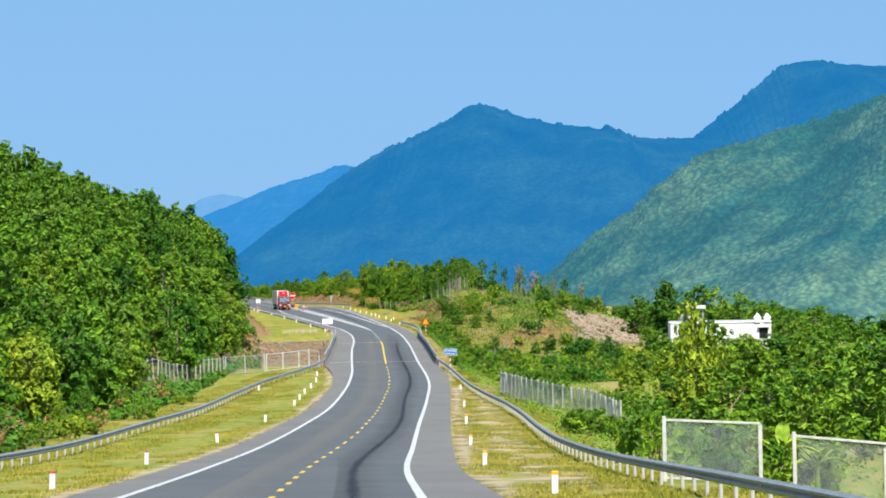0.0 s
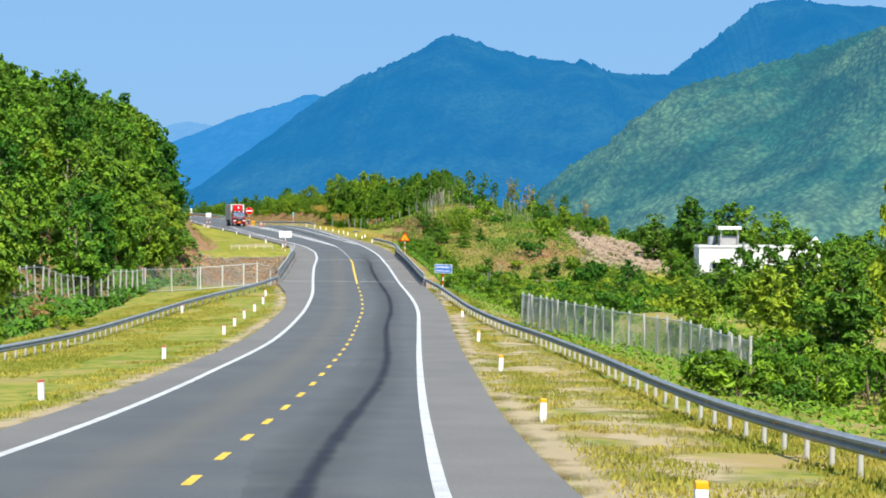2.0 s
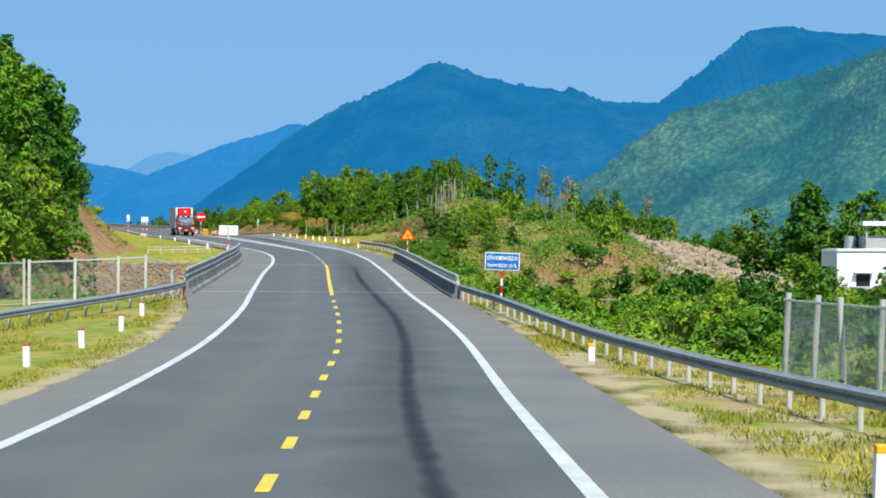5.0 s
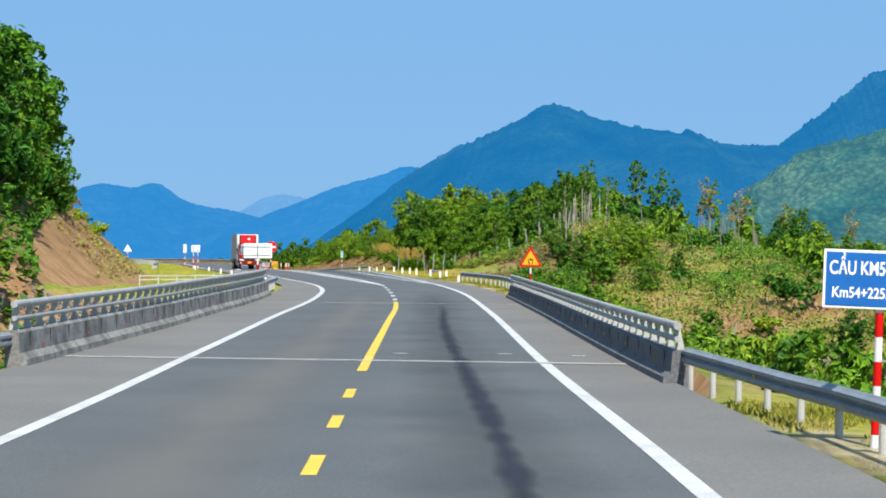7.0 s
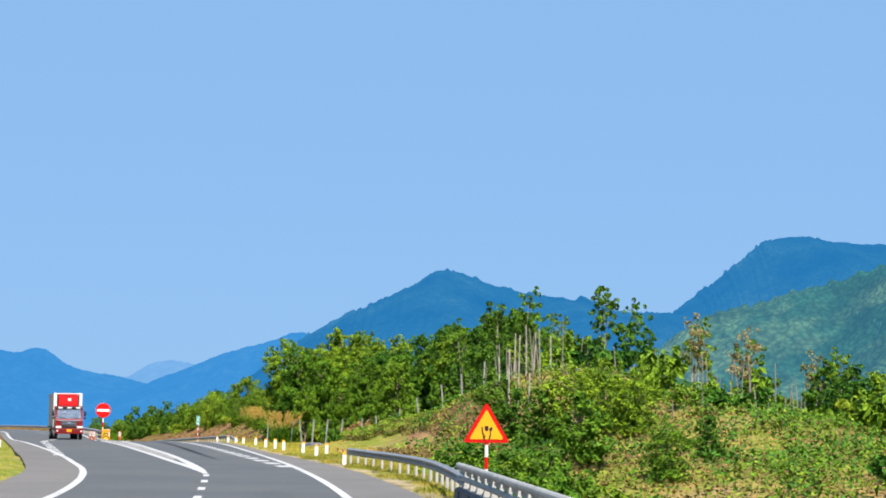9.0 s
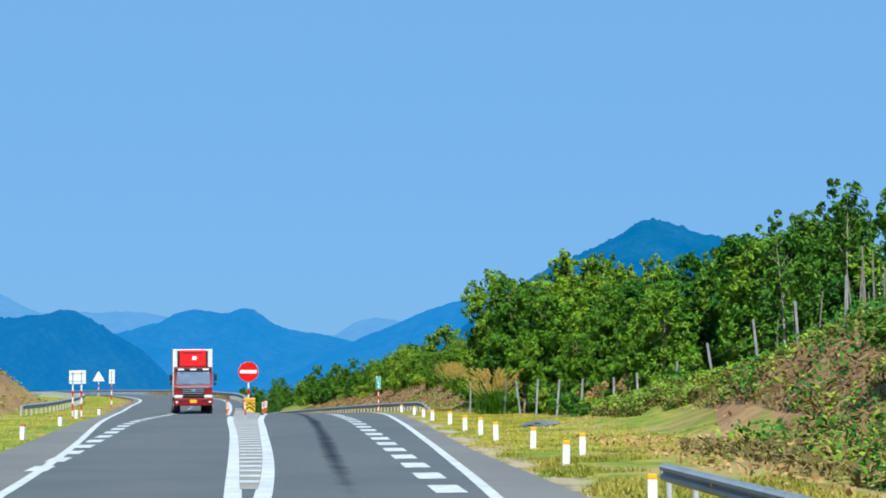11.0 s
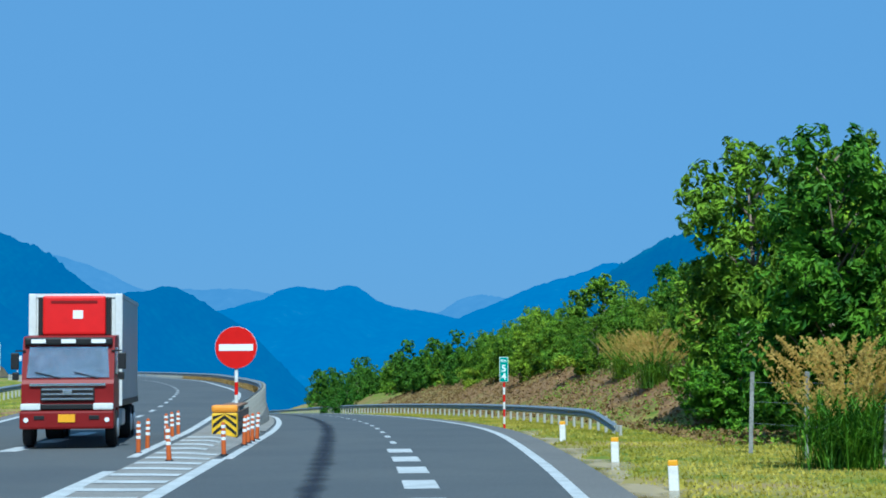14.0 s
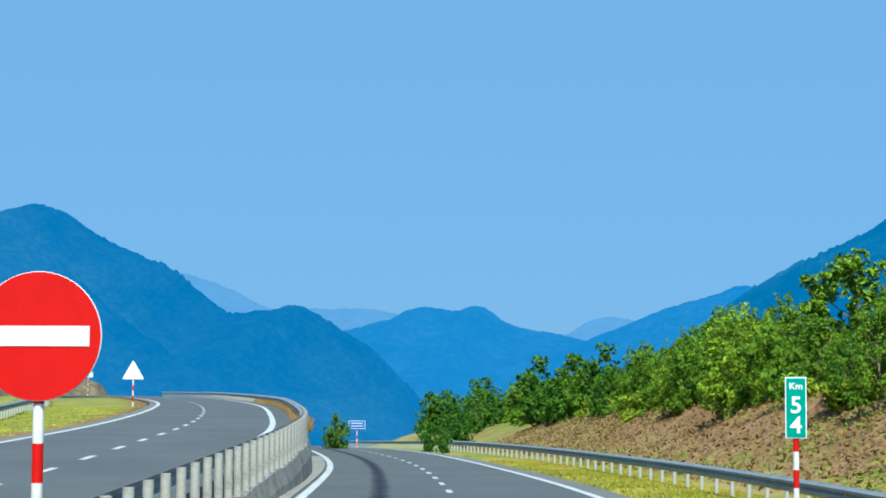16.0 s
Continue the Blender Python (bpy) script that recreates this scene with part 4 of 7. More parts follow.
rng = random.Random(5)
for x, y in ((12.6, -160), (9.9, -131), (8.0, -107), (7.2, -83), (6.7, -60.5), (6.2, -33.5), (5.5, -4),
             (-6.6, 130.6), (-8.6, 142), (-8.4, 147), (-10.0, 152), (-11.6, 158.5), (-12.6, 164), (-13.7, 169.5), (-15.2, 178), (-16.9, 186), (-18.6, 196.5), (-20.3, 206), (-22.8, 219)):
    marker(x, y, ground_at(x, y) - 0.03, False, rng.uniform(-2, 2))
for x, y in ((-5.4, -122), (-6.9, -98), (-7.0, -76), (-7.2, -52), (-7.9, -26), (-8.5, -16), (-9.0, -6.3), (-9.2, 2), (-9.5, 10.6), (-10.2, 19.5), (-14.2, 1),
             (-17.4, 112), (-21.3, 129), (-25.5, 147), (-29.6, 165), (-34, 183), (-38.9, 201), (-41.2, 213)):
    marker(x, y, ground_at(x, y) - 0.03, True, rng.uniform(-2, 2))

# ---------------------------------------------------------------- signs


def banded_pole(th, z0, z1, r=0.045, band=0.32, first=M_RED, bands=True):
    """A pole in red and white bands, painted from the top down."""
    z, i = z1, 0
    while z > z0 + 1e-3:
        b = max(z0, z - band) if bands else z0
        bm = bmesh.new()
        cyl(bm, 0, 0.0, b, z, r, seg=14)
        part("pole_band", bm, (M_RED if i % 2 == (0 if first is M_RED else 1) else M_WPAINT) if bands else M_POSTGREY, th)
        z, i = b, i + 1


def words(body, size, x, y, z, material, parent, name="lettering", align="CENTER", wide=0.0):
    """Flat raised lettering in the built-in font, facing -y."""
    cu = bpy.data.curves.new(name, "FONT")
    cu.body, cu.size, cu.align_x, cu.align_y, cu.extrude, cu.offset = body, size, align, "CENTER", 0.002, size * 0.02
    tmp = bpy.data.objects.new(name, cu)
    scene.collection.objects.link(tmp)
    dg = bpy.context.evaluated_depsgraph_get()
    me = bpy.data.meshes.new_from_object(tmp.evaluated_get(dg))
    bpy.data.objects.remove(tmp)
    me.materials.clear()
    me.materials.append(material)
    if wide:
        xs = [v.co.x for v in me.vertices]
        me.transform(Matrix.Diagonal((wide / (max(xs) - min(xs)), 1, 1, 1)))
    ob = new(name, me)
    ob.parent = parent
    ob.matrix_basis = Matrix.Translation((x, y, z)) @ Matrix.Rotation(radians(90), 4, "X")
    return ob


def plate(th, name, w, h, cz, y, t, material, label=""):
    bm = bmesh.new()
    box(bm, 0, y, cz, w, t, h, min(0.012, t * 0.4))
    return part(name, bm, material, th, label)


def bridge_sign():
    x, y = 3.95, 23.2
    g = ground_at(x, y)
    th = empty("bridge_sign", Matrix.Translation((x, y, g)) @ Matrix.Rotation(radians(-2), 4, "Z") @ Matrix.Rotation(radians(2.0), 4, "Y"),
               "blue bridge name sign with white lettering on banded pole", "road sign")
    c = 2.3 - g
    banded_pole(th, -0.3, c + 0.2, 0.05, 0.3)
    plate(th, "border", 1.42, 0.72, c, -0.07, 0.02, M_SIGNWHITE, "white border")
    plate(th, "panel", 1.36, 0.66, c, -0.078, 0.02, M_BLUE, "blue sign face")
    words("CẦU KM54+225.31", 0.235, 0, -0.092, c + 0.13, M_SIGNWHITE, th, wide=1.25)
    words("Km54+225.31 LS-TL", 0.185, 0, -0.092, c - 0.17, M_SIGNWHITE, th, wide=1.2)


def tri_mesh(r, y, t, corner=0.0):
    bm = bmesh.new()
    pts = []
    for k in range(3):
        a = math.pi / 2 + k * 2 * math.pi / 3
        cx, cz = (r - corner * 2) * math.cos(a), (r - corner * 2) * math.sin(a)
        if corner:
            for d in (-60, -30, 0, 30, 60):
                q = a + radians(d)
                pts.append((cx + corner * math.cos(q), cz + corner * math.sin(q)))
        else:
            pts.append((cx, cz))
    f0 = [bm.verts.new((px, y, pz)) for px, pz in pts]
    f1 = [bm.verts.new((px, y + t, pz)) for px, pz in pts]
    bm.faces.new(f0)
    bm.faces.new(f1[::-1])
    n = len(pts)
    for j in range(n):
        bm.faces.new((f0[j], f1[j], f1[(j + 1) % n], f0[(j + 1) % n]))
    bmesh.ops.recalc_face_normals(bm, faces=bm.faces)
    return bm


def moved(bm, dz, dx=0.0):
    bmesh.ops.translate(bm, verts=bm.verts, vec=(dx, 0, dz))
    return bm


def warning_sign():
    x, y = -1.2, 99.9
    g = ground_at(x, y)
    th = empty("warning_sign", Matrix.Translation((x, y, g)), "triangular amber warning sign with red border on banded pole", "road sign")
    c = 2.85 - g
    banded_pole(th, -0.4, c - 0.1, 0.05, 0.32)
    part("border", moved(tri_mesh(0.72, -0.07, 0.02, 0.05), c), M_RED, th, "red border")
    part("panel", moved(tri_mesh(0.53, -0.082, 0.014, 0.03), c - 0.01), M_AMBER, th, "amber sign face")
    shield = [(-0.05, 0.10), (0.05, 0.10), (0.05, 0.0), (0.0, -0.05), (-0.05, 0.0)]
    down = [(-0.14, 0.07), (-0.10, 0.07), (-0.085, -0.08), (-0.045, -0.16), (-0.02, -0.14), (-0.05, -0.27), (-0.12, -0.20), (-0.085, -0.185), (-0.125, -0.10)]
    rise = [(0.05, -0.26), (0.09, -0.25), (0.12, -0.14), (0.115, -0.03), (0.155, -0.03), (0.155, 0.09), (0.06, 0.02), (0.08, -0.02), (0.085, -0.12)]
    for pts in (shield, down, rise):
        bm = bmesh.new()
        lo = [bm.verts.new((px, -0.088, c + pz - 0.02)) for px, pz in pts]
        hi = [bm.verts.new((px, -0.081, c + pz - 0.02)) for px, pz in pts]
        bm.faces.new(lo)
        for j in range(len(pts)):
            bm.faces.new((lo[j], hi[j], hi[(j + 1) % len(pts)], lo[(j + 1) % len(pts)]))
        bmesh.ops.recalc_face_normals(bm, faces=bm.faces)
        part("symbol", bm, M_BLACK, th)


def stop_sign():
    x, y = -34.2, 224.75
    g = float(left_z(y)) - 0.02
    th = empty("no_entry_sign", Matrix.Translation((x, y, g)) @ Matrix.Rotation(radians(9), 4, "Z"), "round red no entry sign with white bar on banded pole", "road sign")
    c = 4.72 - g
    banded_pole(th, -0.4, c - 0.3, 0.06, 0.42)
    bm = bmesh.new()
    disc(bm, 0.693, 0, 0.02, 64, Matrix.Translation((0, -0.08, c)))
    part("rim", bm, M_SIGNWHITE, th, "thin pale rim")
    bm = bmesh.new()
    disc(bm, 0.685, 0, 0.02, 64, Matrix.Translation((0, -0.09, c)))
    part("disc", bm, M_RED, th, "red sign face")
    bm = bmesh.new()
    box(bm, 0, -0.104, c, 1.13, 0.012, 0.215, 0.004)
    part("bar", bm, M_SIGNWHITE, th, "white bar")


def km_sign():
    x, y = -26.8, 235.9
    g = ground_at(x, y)
    th = empty("kilometre_sign", Matrix.Translation((x, y, g)) @ Matrix.Rotation(radians(6), 4, "Z"), "narrow green kilometre sign with white figures on banded pole", "road sign")
    c = 3.93 - g
    banded_pole(th, -0.3, c - 0.4, 0.045, 0.28)
    plate(th, "border", 0.33, 0.95, c, -0.05, 0.02, M_SIGNWHITE, "white border")
    plate(th, "panel", 0.295, 0.915, c, -0.058, 0.02, M_TEAL, "green sign face")
    words("Km", 0.15, 0, -0.072, c + 0.33, M_SIGNWHITE, th)
    words("5", 0.36, 0, -0.072, c + 0.03, M_SIGNWHITE, th)
    words("4", 0.36, 0, -0.072, c - 0.28, M_SIGNWHITE, th)


def board_back(x, y, z, w, h, label, poles=(0.0,), turn=0.0, bands=True, deep=0.03):
    g = ground_at(x, y)
    th = empty("sign_board", Matrix.Translation((x, y, g)) @ Matrix.Rotation(radians(turn), 4, "Z"), label, "road sign")
    c = z - g
    plate(th, "panel", w, h, c, 0.06, deep, M_SIGNWHITE)
    for zz in (c - h * 0.28, c + h * 0.28):
        plate(th, "stiffener", w * 0.96, 0.04, zz, 0.03, 0.03, M_GALV)
    for px in poles:
        z1, i = c + h * 0.4, 0
        while z1 > -0.3:
            b = max(-0.3, z1 - 0.36)
            bm = bmesh.new()
            cyl(bm, px, 0, b, z1, 0.045, seg=12)
            part("pole_band", bm, (M_RED if i % 2 else M_WPAINT) if bands and z1 < c - h / 2 + 0.05 else M_GALV, th)
            z1, i = b, i + 1


bridge_sign()
warning_sign()
stop_sign()
km_sign()
board_back(-16.0, 100.4, 3.24, 1.55, 0.80, "white back of a wide sign board on the verge", (0.0,))
board_back(-38.8, 200.8, 4.25, 0.95, 0.75, "white back of a sign board on two banded poles", (-0.25, 0.25))
board_back(-46.6, 234.0, 4.55, 0.42, 1.05, "narrow white sign board on banded pole beside the rail", (0.0,))
board_back(-131.9, 443.0, 6.0, 1.35, 0.75, "white sign board far along the rail", (0.0,))


def white_triangle():
    x, y = -74.2, 322.0
    g = ground_at(x, y)
    th = empty("triangle_sign", Matrix.Translation((x, y, g)) @ Matrix.Rotation(radians(12), 4, "Z"), "white back of a triangular sign on banded pole", "road sign")
    c = 5.2 - g
    banded_pole(th, -0.4, c - 0.1, 0.05, 0.36)
    part("panel", moved(tri_mesh(0.85, -0.07, 0.02, 0.05), c), M_SIGNWHITE, th)


white_triangle()


def far_blue_sign():
    x, y = -80.7, 398.0
    g = ground_at(x, y)
    th = empty("direction_sign", Matrix.Translation((x, y, g)) @ Matrix.Rotation(radians(10), 4, "Z"), "small blue sign with pale bars beside the far road", "road sign")
    c = 0.45 - g
    banded_pole(th, -0.3, c - 0.3, 0.05, 0.4)
    plate(th, "border", 1.75, 0.85, c, -0.07, 0.02, M_SIGNWHITE)
    plate(th, "panel", 1.66, 0.76, c, -0.078, 0.02, M_BLUE)
    for dz in (0.16, -0.14):
        plate(th, "text_bar", 1.25, 0.07, c + dz, -0.09, 0.01, M_SIGNWHITE)


far_blue_sign()

# ---------------------------------------------------------------- crash cushion, flexible posts, median barrier


def crash_cushion():
    x, y = -32.75, 218.4
    z = (float(left_z(y)) + float(road_z(y))) / 2
    th = empty("crash_cushion", Matrix.Translation((x, y, z)) @ Matrix.Rotation(radians(13), 4, "Z"), "yellow crash cushion with black chevrons before the median rail", "crash cushion")
    bm = bmesh.new()
    box(bm, 0, 0.2, 0.36, 0.76, 0.42, 0.72, 0.05)
    part("nose", bm, M_YELLOWPL, th, "yellow plastic nose")
    bm = bmesh.new()
    box(bm, 0, 0.2, 0.84, 0.78, 0.46, 0.22, 0.08)
    part("cap", bm, mat("faded_orange_plastic", (0.88, 0.33, 0.02), rough=0.5, vary=0.12), th, "orange cap")
    for k in range(3):
        for s in (-1, 1):
            bm = bmesh.new()
            b = 0.16 + k * 0.23 - 0.04
            vs = [bm.verts.new(p) for p in ((0, -0.016, b + 0.20), (s * 0.35, -0.016, b - 0.08), (s * 0.35, -0.016, b + 0.03), (0, -0.016, b + 0.31))]
            vs2 = [bm.verts.new((v.co.x, -0.004, min(v.co.z, 0.71))) for v in vs]
            for v in vs:
                v.co.z = max(0.04, min(v.co.z, 0.71))
            for v in vs2:
                v.co.z = max(0.04, v.co.z)
            bm.faces.new(vs)
            for j in range(4):
                bm.faces.new((vs[j], vs2[j], vs2[(j + 1) % 4], vs[(j + 1) % 4]))
            bmesh.ops.recalc_face_normals(bm, faces=bm.faces)
            part("chevron", bm, M_BLACK, th, "black chevron stripe")
    for s in (-1, 1):
        for zz in (0.3, 0.62):
            bm = bmesh.new()
            box(bm, s * 0.34, 4.2, zz, 0.05, 7.6, 0.24, 0.02)
            part("side_beam", bm, mat("rusted_beam", (0.22, 0.15, 0.11), rough=0.8, vary=0.3), th, "rust-brown side beam")
    bm = bmesh.new()
    box(bm, 0, 4.1, 0.86, 0.66, 7.4, 0.06, 0.02)
    part("cover", bm, mat("rusted_cover", (0.30, 0.17, 0.10), rough=0.8, vary=0.35), th, "rust-brown cover plate")


crash_cushion()

FP_BASE = small("base", lambda bm: cyl(bm, 0, 0, 0, 0.035, 0.1, 0.09, 16), M_BLACK)
FP_POST = small("post", lambda bm: cyl(bm, 0, 0, 0.03, 0.74, 0.056, 0.05, 14), M_ORANGE)
FP_TOP = small("knob", lambda bm: cyl(bm, 0, 0, 0.735, 0.775, 0.044, 0.03, 12), M_ORANGE)
FP_B1 = small("reflective_band", lambda bm: cyl(bm, 0, 0, 0.64, 0.71, 0.0555, 0.055, 14), M_SIGNWHITE)
FP_B2 = small("reflective_band", lambda bm: cyl(bm, 0, 0, 0.50, 0.57, 0.0565, 0.056, 14), M_SIGNWHITE)
FP_B3 = small("reflective_band", lambda bm: cyl(bm, 0, 0, 0.36, 0.43, 0.0575, 0.057, 14), M_SIGNWHITE)
for x, y in ((-31.85, 208.0), (-32.4, 210.3), (-33.5, 215.2), (-33.9, 217.0), (-34.2, 218.5), (-29.95, 204.5), (-29.5, 207.2), (-30.5, 212.5), (-30.75, 213.8), (-31.0, 215.1), (-31.25, 216.5)):
    th = empty("flexible_post", Matrix.Translation((x, y, (float(road_z(y)) + float(left_z(y))) / 2 + 0.01)) @ Matrix.Rotation(radians(rng.uniform(-3, 3)), 4, "X") @ Matrix.Rotation(radians(rng.uniform(-3, 3)), 4, "Y"),
               "orange flexible post with white reflective bands", "flexible post", "flexible posts round the fork")
    for nm, me in (("base", FP_BASE), ("post", FP_POST), ("knob", FP_TOP), ("reflective_band", FP_B1), ("reflective_band", FP_B2), ("reflective_band", FP_B3)):
        part(nm, me, None, th)


M_MEDPOST = mat("weathered_cream_post", (0.42, 0.41, 0.36), rough=0.7, vary=0.2, scale=3, fine=20, bump=0.1, second=(0.24, 0.23, 0.2), amount=0.6)
M_WALLSTONE = mat("stained_rough_concrete", (0.30, 0.29, 0.26), rough=0.95, vary=0.35, scale=1.1, fine=9, bump=0.8, second=(0.15, 0.145, 0.13), amount=0.9)


def median_barrier():
    """Retaining wall that carries the higher carriageway, with white posts and a rail on top."""
    y0, y1 = 226.5, 440.0
    f = lambda y: GORE_L(y) + 1.0 + 0.15
    wall = []
    ys, xs, ss = along(f, y0, y1, 2.0)
    v, fc = [], []
    for y, x, s in zip(ys, xs, ss):
        zt, zb = float(left_z(y)) - 0.34 + 0.07 * math.sin(y * 0.9) * math.sin(y * 0.37), min(float(road_z(y)), float(left_z(y))) - 0.6
        k = 1 / math.sqrt(1 + s * s)
        for o, z in ((0.0, zt), (0.30, zt), (0.42, zt - 0.4), (0.50, zb), (0.0, zb)):
            v.append((x + o * k, y - o * s * k, z))
    n = 5
    for i in range(len(ys) - 1):
        for j in range(n):
            fc.append((i * n + j, (i + 1) * n + j, (i + 1) * n + (j + 1) % n, i * n + (j + 1) % n))
    fc += [tuple(reversed(range(n))), tuple((len(ys) - 1) * n + j for j in range(n))]
    tagged(new("retaining_wall", mesh_of("retaining_wall", v, fc, M_WALLSTONE)), "stained concrete retaining wall under the higher carriageway", "retaining wall", kind="structure")
    m = Matrix.Translation((float(f(y0)), y0, float(left_z(y0))))
    inv = m.inverted()
    th = empty("median_rail", m, "steel median rail on stout white posts above the retaining wall", "guardrail")
    me = beam_mesh(lambda y: f(y) + 0.05, lambda x, y: float(left_z(y)), y0 - 1, y1 - 1, 0.30, -1, M_GALV_DK)
    me.transform(inv)
    part("beam", me, None, th)
    pm = small("post", lambda bm: cyl(bm, 0, 0, -0.6, 0.62, 0.085, 0.08, 14), M_MEDPOST)
    for i, y in enumerate(np.arange(y0, y1 - 2, 1.55)):
        o = part("post", pm, None, th)
        o.matrix_basis = inv @ Matrix.Translation((float(f(y)) + 0.2, float(y), float(left_z(y))))


median_barrier()
tagged(new("kerb", between("kerb", lambda y: GORE_L(y) + 1.3 + 0.2, lambda y: GORE_R(y) - 0.2, road_z, 0.03, 228, 300, 2.0, M_ISLAND)), "weathered concrete strip below the median wall", "kerb", kind="structure")

# ---------------------------------------------------------------- plants


def leaf_cloud(rs, centres, radii, count, size, aspect=0.5, up=0.25, tufts=9, inner=0.14):
    """Leaves as small bent blades, gathered in tufts over the outside of several clumps, with dark gaps between: vertices and faces."""
    centres, radii = np.array([tuple(c) for c in centres]), np.array(radii)
    n_t = len(radii) * tufts
    w = radii**2 / (radii**2).sum()
    k = rs.choice(len(radii), n_t, p=w)
    out = rs.normal(size=(n_t, 3))
    out[:, 2] += up + 0.35
    out /= np.linalg.norm(out, axis=1)[:, None]
    tr = radii[k] * (0.30 + 0.22 * rs.rand(n_t))
    tc = centres[k] + out * (radii[k] * (0.72 + 0.42 * rs.rand(n_t) ** 2))[:, None] * np.array([1, 1, 0.85])
    q = rs.choice(n_t, count, p=tr**2 / (tr**2).sum())
    d = out[q] * 0.75 + rs.normal(size=(count, 3)) * 0.62
    d /= np.linalg.norm(d, axis=1)[:, None]
    p = tc[q] + d * (tr[q] * (0.55 + 0.5 * rs.rand(count)))[:, None]
    deep = rs.rand(count) < inner
    kk = k[q]
    p[deep] = centres[kk[deep]] + d[deep] * (radii[kk[deep]] * 0.7 * rs.rand(deep.sum()))[:, None]
    nrm = d + rs.normal(size=(count, 3)) * 0.24
    nrm /= np.linalg.norm(nrm, axis=1)[:, None]
    a = np.cross(nrm, rs.normal(size=(count, 3)))
    a /= np.linalg.norm(a, axis=1)[:, None] + 1e-9
    b = np.cross(nrm, a)
    s = size * (0.6 + 0.8 * rs.random(count))[:, None] * np.where(deep, 1.5, 1.0)[:, None]
    v = np.empty((count, 4, 3))
    v[:, 0] = p - a * s
    v[:, 1] = p - b * s * aspect + nrm * s * 0.15
    v[:, 2] = p + a * s - nrm * s * 0.25
    v[:, 3] = p + b * s * aspect + nrm * s * 0.15
    f = np.arange(count * 4).reshape(count, 4)
    return v.reshape(-1, 3), f


def tube(v, f, p0, p1, r0, r1, seg=6):
    """Adds one tapered limb to vertex and face lists."""
    p0, p1 = Vector(p0), Vector(p1)
    q = (p1 - p0).to_track_quat("Z", "Y")
    n = len(v)
    for p, r in ((p0, r0), (p1, r1)):
        for i in range(seg):
            a = 2 * math.pi * i / seg
            v.append(tuple(p + q @ Vector((r * math.cos(a), r * math.sin(a), 0))))
    for i in range(seg):
        f.append((n + i, n + (i + 1) % seg, n + seg + (i + 1) % seg, n + seg + i))
    f.append(tuple(n + seg + i for i in range(seg)))


def tree_meshes(seed, height, crown_r, trunk_r, clear, leaves, size, leaf, bark, clumps=12, aspect=0.5, spread=1.0, tufts=9, inner=0.14):
    """Meshes of a tree: trunk with limbs, and a crown of leaf clumps with gaps."""
    rs = np.random.RandomState(seed)
    centres, radii, v, f = [], [], [], []
    lean = rs.normal(size=2) * 0.04 * height
    pts = [Vector((lean[0] * t * t, lean[1] * t * t, height * 0.9 * t)) for t in np.linspace(0, 1, 6)]
    for i in range(5):
        t0, t1 = i / 5, (i + 1) / 5
        tube(v, f, pts[i] - Vector((0, 0, 0.4 if i == 0 else 0)), pts[i + 1], trunk_r * (1 - 0.8 * t0), trunk_r * (1 - 0.8 * t1), 8)
    for i in range(clumps):
        h = clear + (height - clear) * (i + 0.6) / clumps
        t = (h - clear) / (height - clear)
        wide = crown_r * spread * math.sin(math.pi * (0.18 + 0.74 * t)) ** 0.8
        a = i * 2.4 + rs.rand() * 0.8
        rad = wide * (0.35 + 0.65 * rs.rand())
        c = Vector((math.cos(a) * rad * 0.75 + lean[0] * t, math.sin(a) * rad * 0.75 + lean[1] * t, h))
        rr = crown_r * (0.34 + 0.22 * rs.rand()) * (1.05 - 0.35 * t) * min(1.0, 1.08 * math.sqrt(16 / clumps))
        centres.append(c)
        radii.append(rr)
        base = Vector((lean[0] * t, lean[1] * t, max(clear * 0.7, h - rad * 0.8)))
        tube(v, f, base, c, trunk_r * 0.36, trunk_r * 0.1, 5)
    trunk = mesh_of("trunk", v, f, bark, smooth=True)
    lv, lf = leaf_cloud(rs, centres, radii, leaves, size, aspect, 0.25, tufts, inner)
    crown = mesh_of("crown", lv.tolist(), lf.tolist(), leaf)
    return trunk, crown


def plant(meshes, x, y, scale, turn, label, group, name="tree", category="tree", z=None, sink=0.1, squash=1.0):
    g = (ground_at(x, y) if z is None else z) - sink
    th = empty(name, Matrix.Translation((x, y, g)) @ Matrix.Rotation(turn, 4, "Z") @ Matrix.Diagonal((scale * squash, scale * squash, scale, 1)), label, category, group)
    for nm, me in zip(("trunk", "crown"), meshes):
        part(nm, me, None, th)
    return th


def join_stuff(name, label, category, items, material):
    """Many far plants as one object: items are (mesh, matrix)."""
    V, F, n = [], [], 0
    for me, m in items:
        co = np.empty(len(me.vertices) * 3)
        me.vertices.foreach_get("co", co)
        a = np.array(m)
        V.append(co.reshape(-1, 3) @ a[:3, :3].T + a[:3, 3])
        q = np.empty(len(me.polygons) * 4, dtype=np.int64)
        me.polygons.foreach_get("vertices", q)
        F.append(q.reshape(-1, 4) + n)
        n += len(me.vertices)
    return tagged(new(name, mesh_of(name, np.concatenate(V).tolist(), np.concatenate(F).tolist(), material)), label, category, kind="stuff")


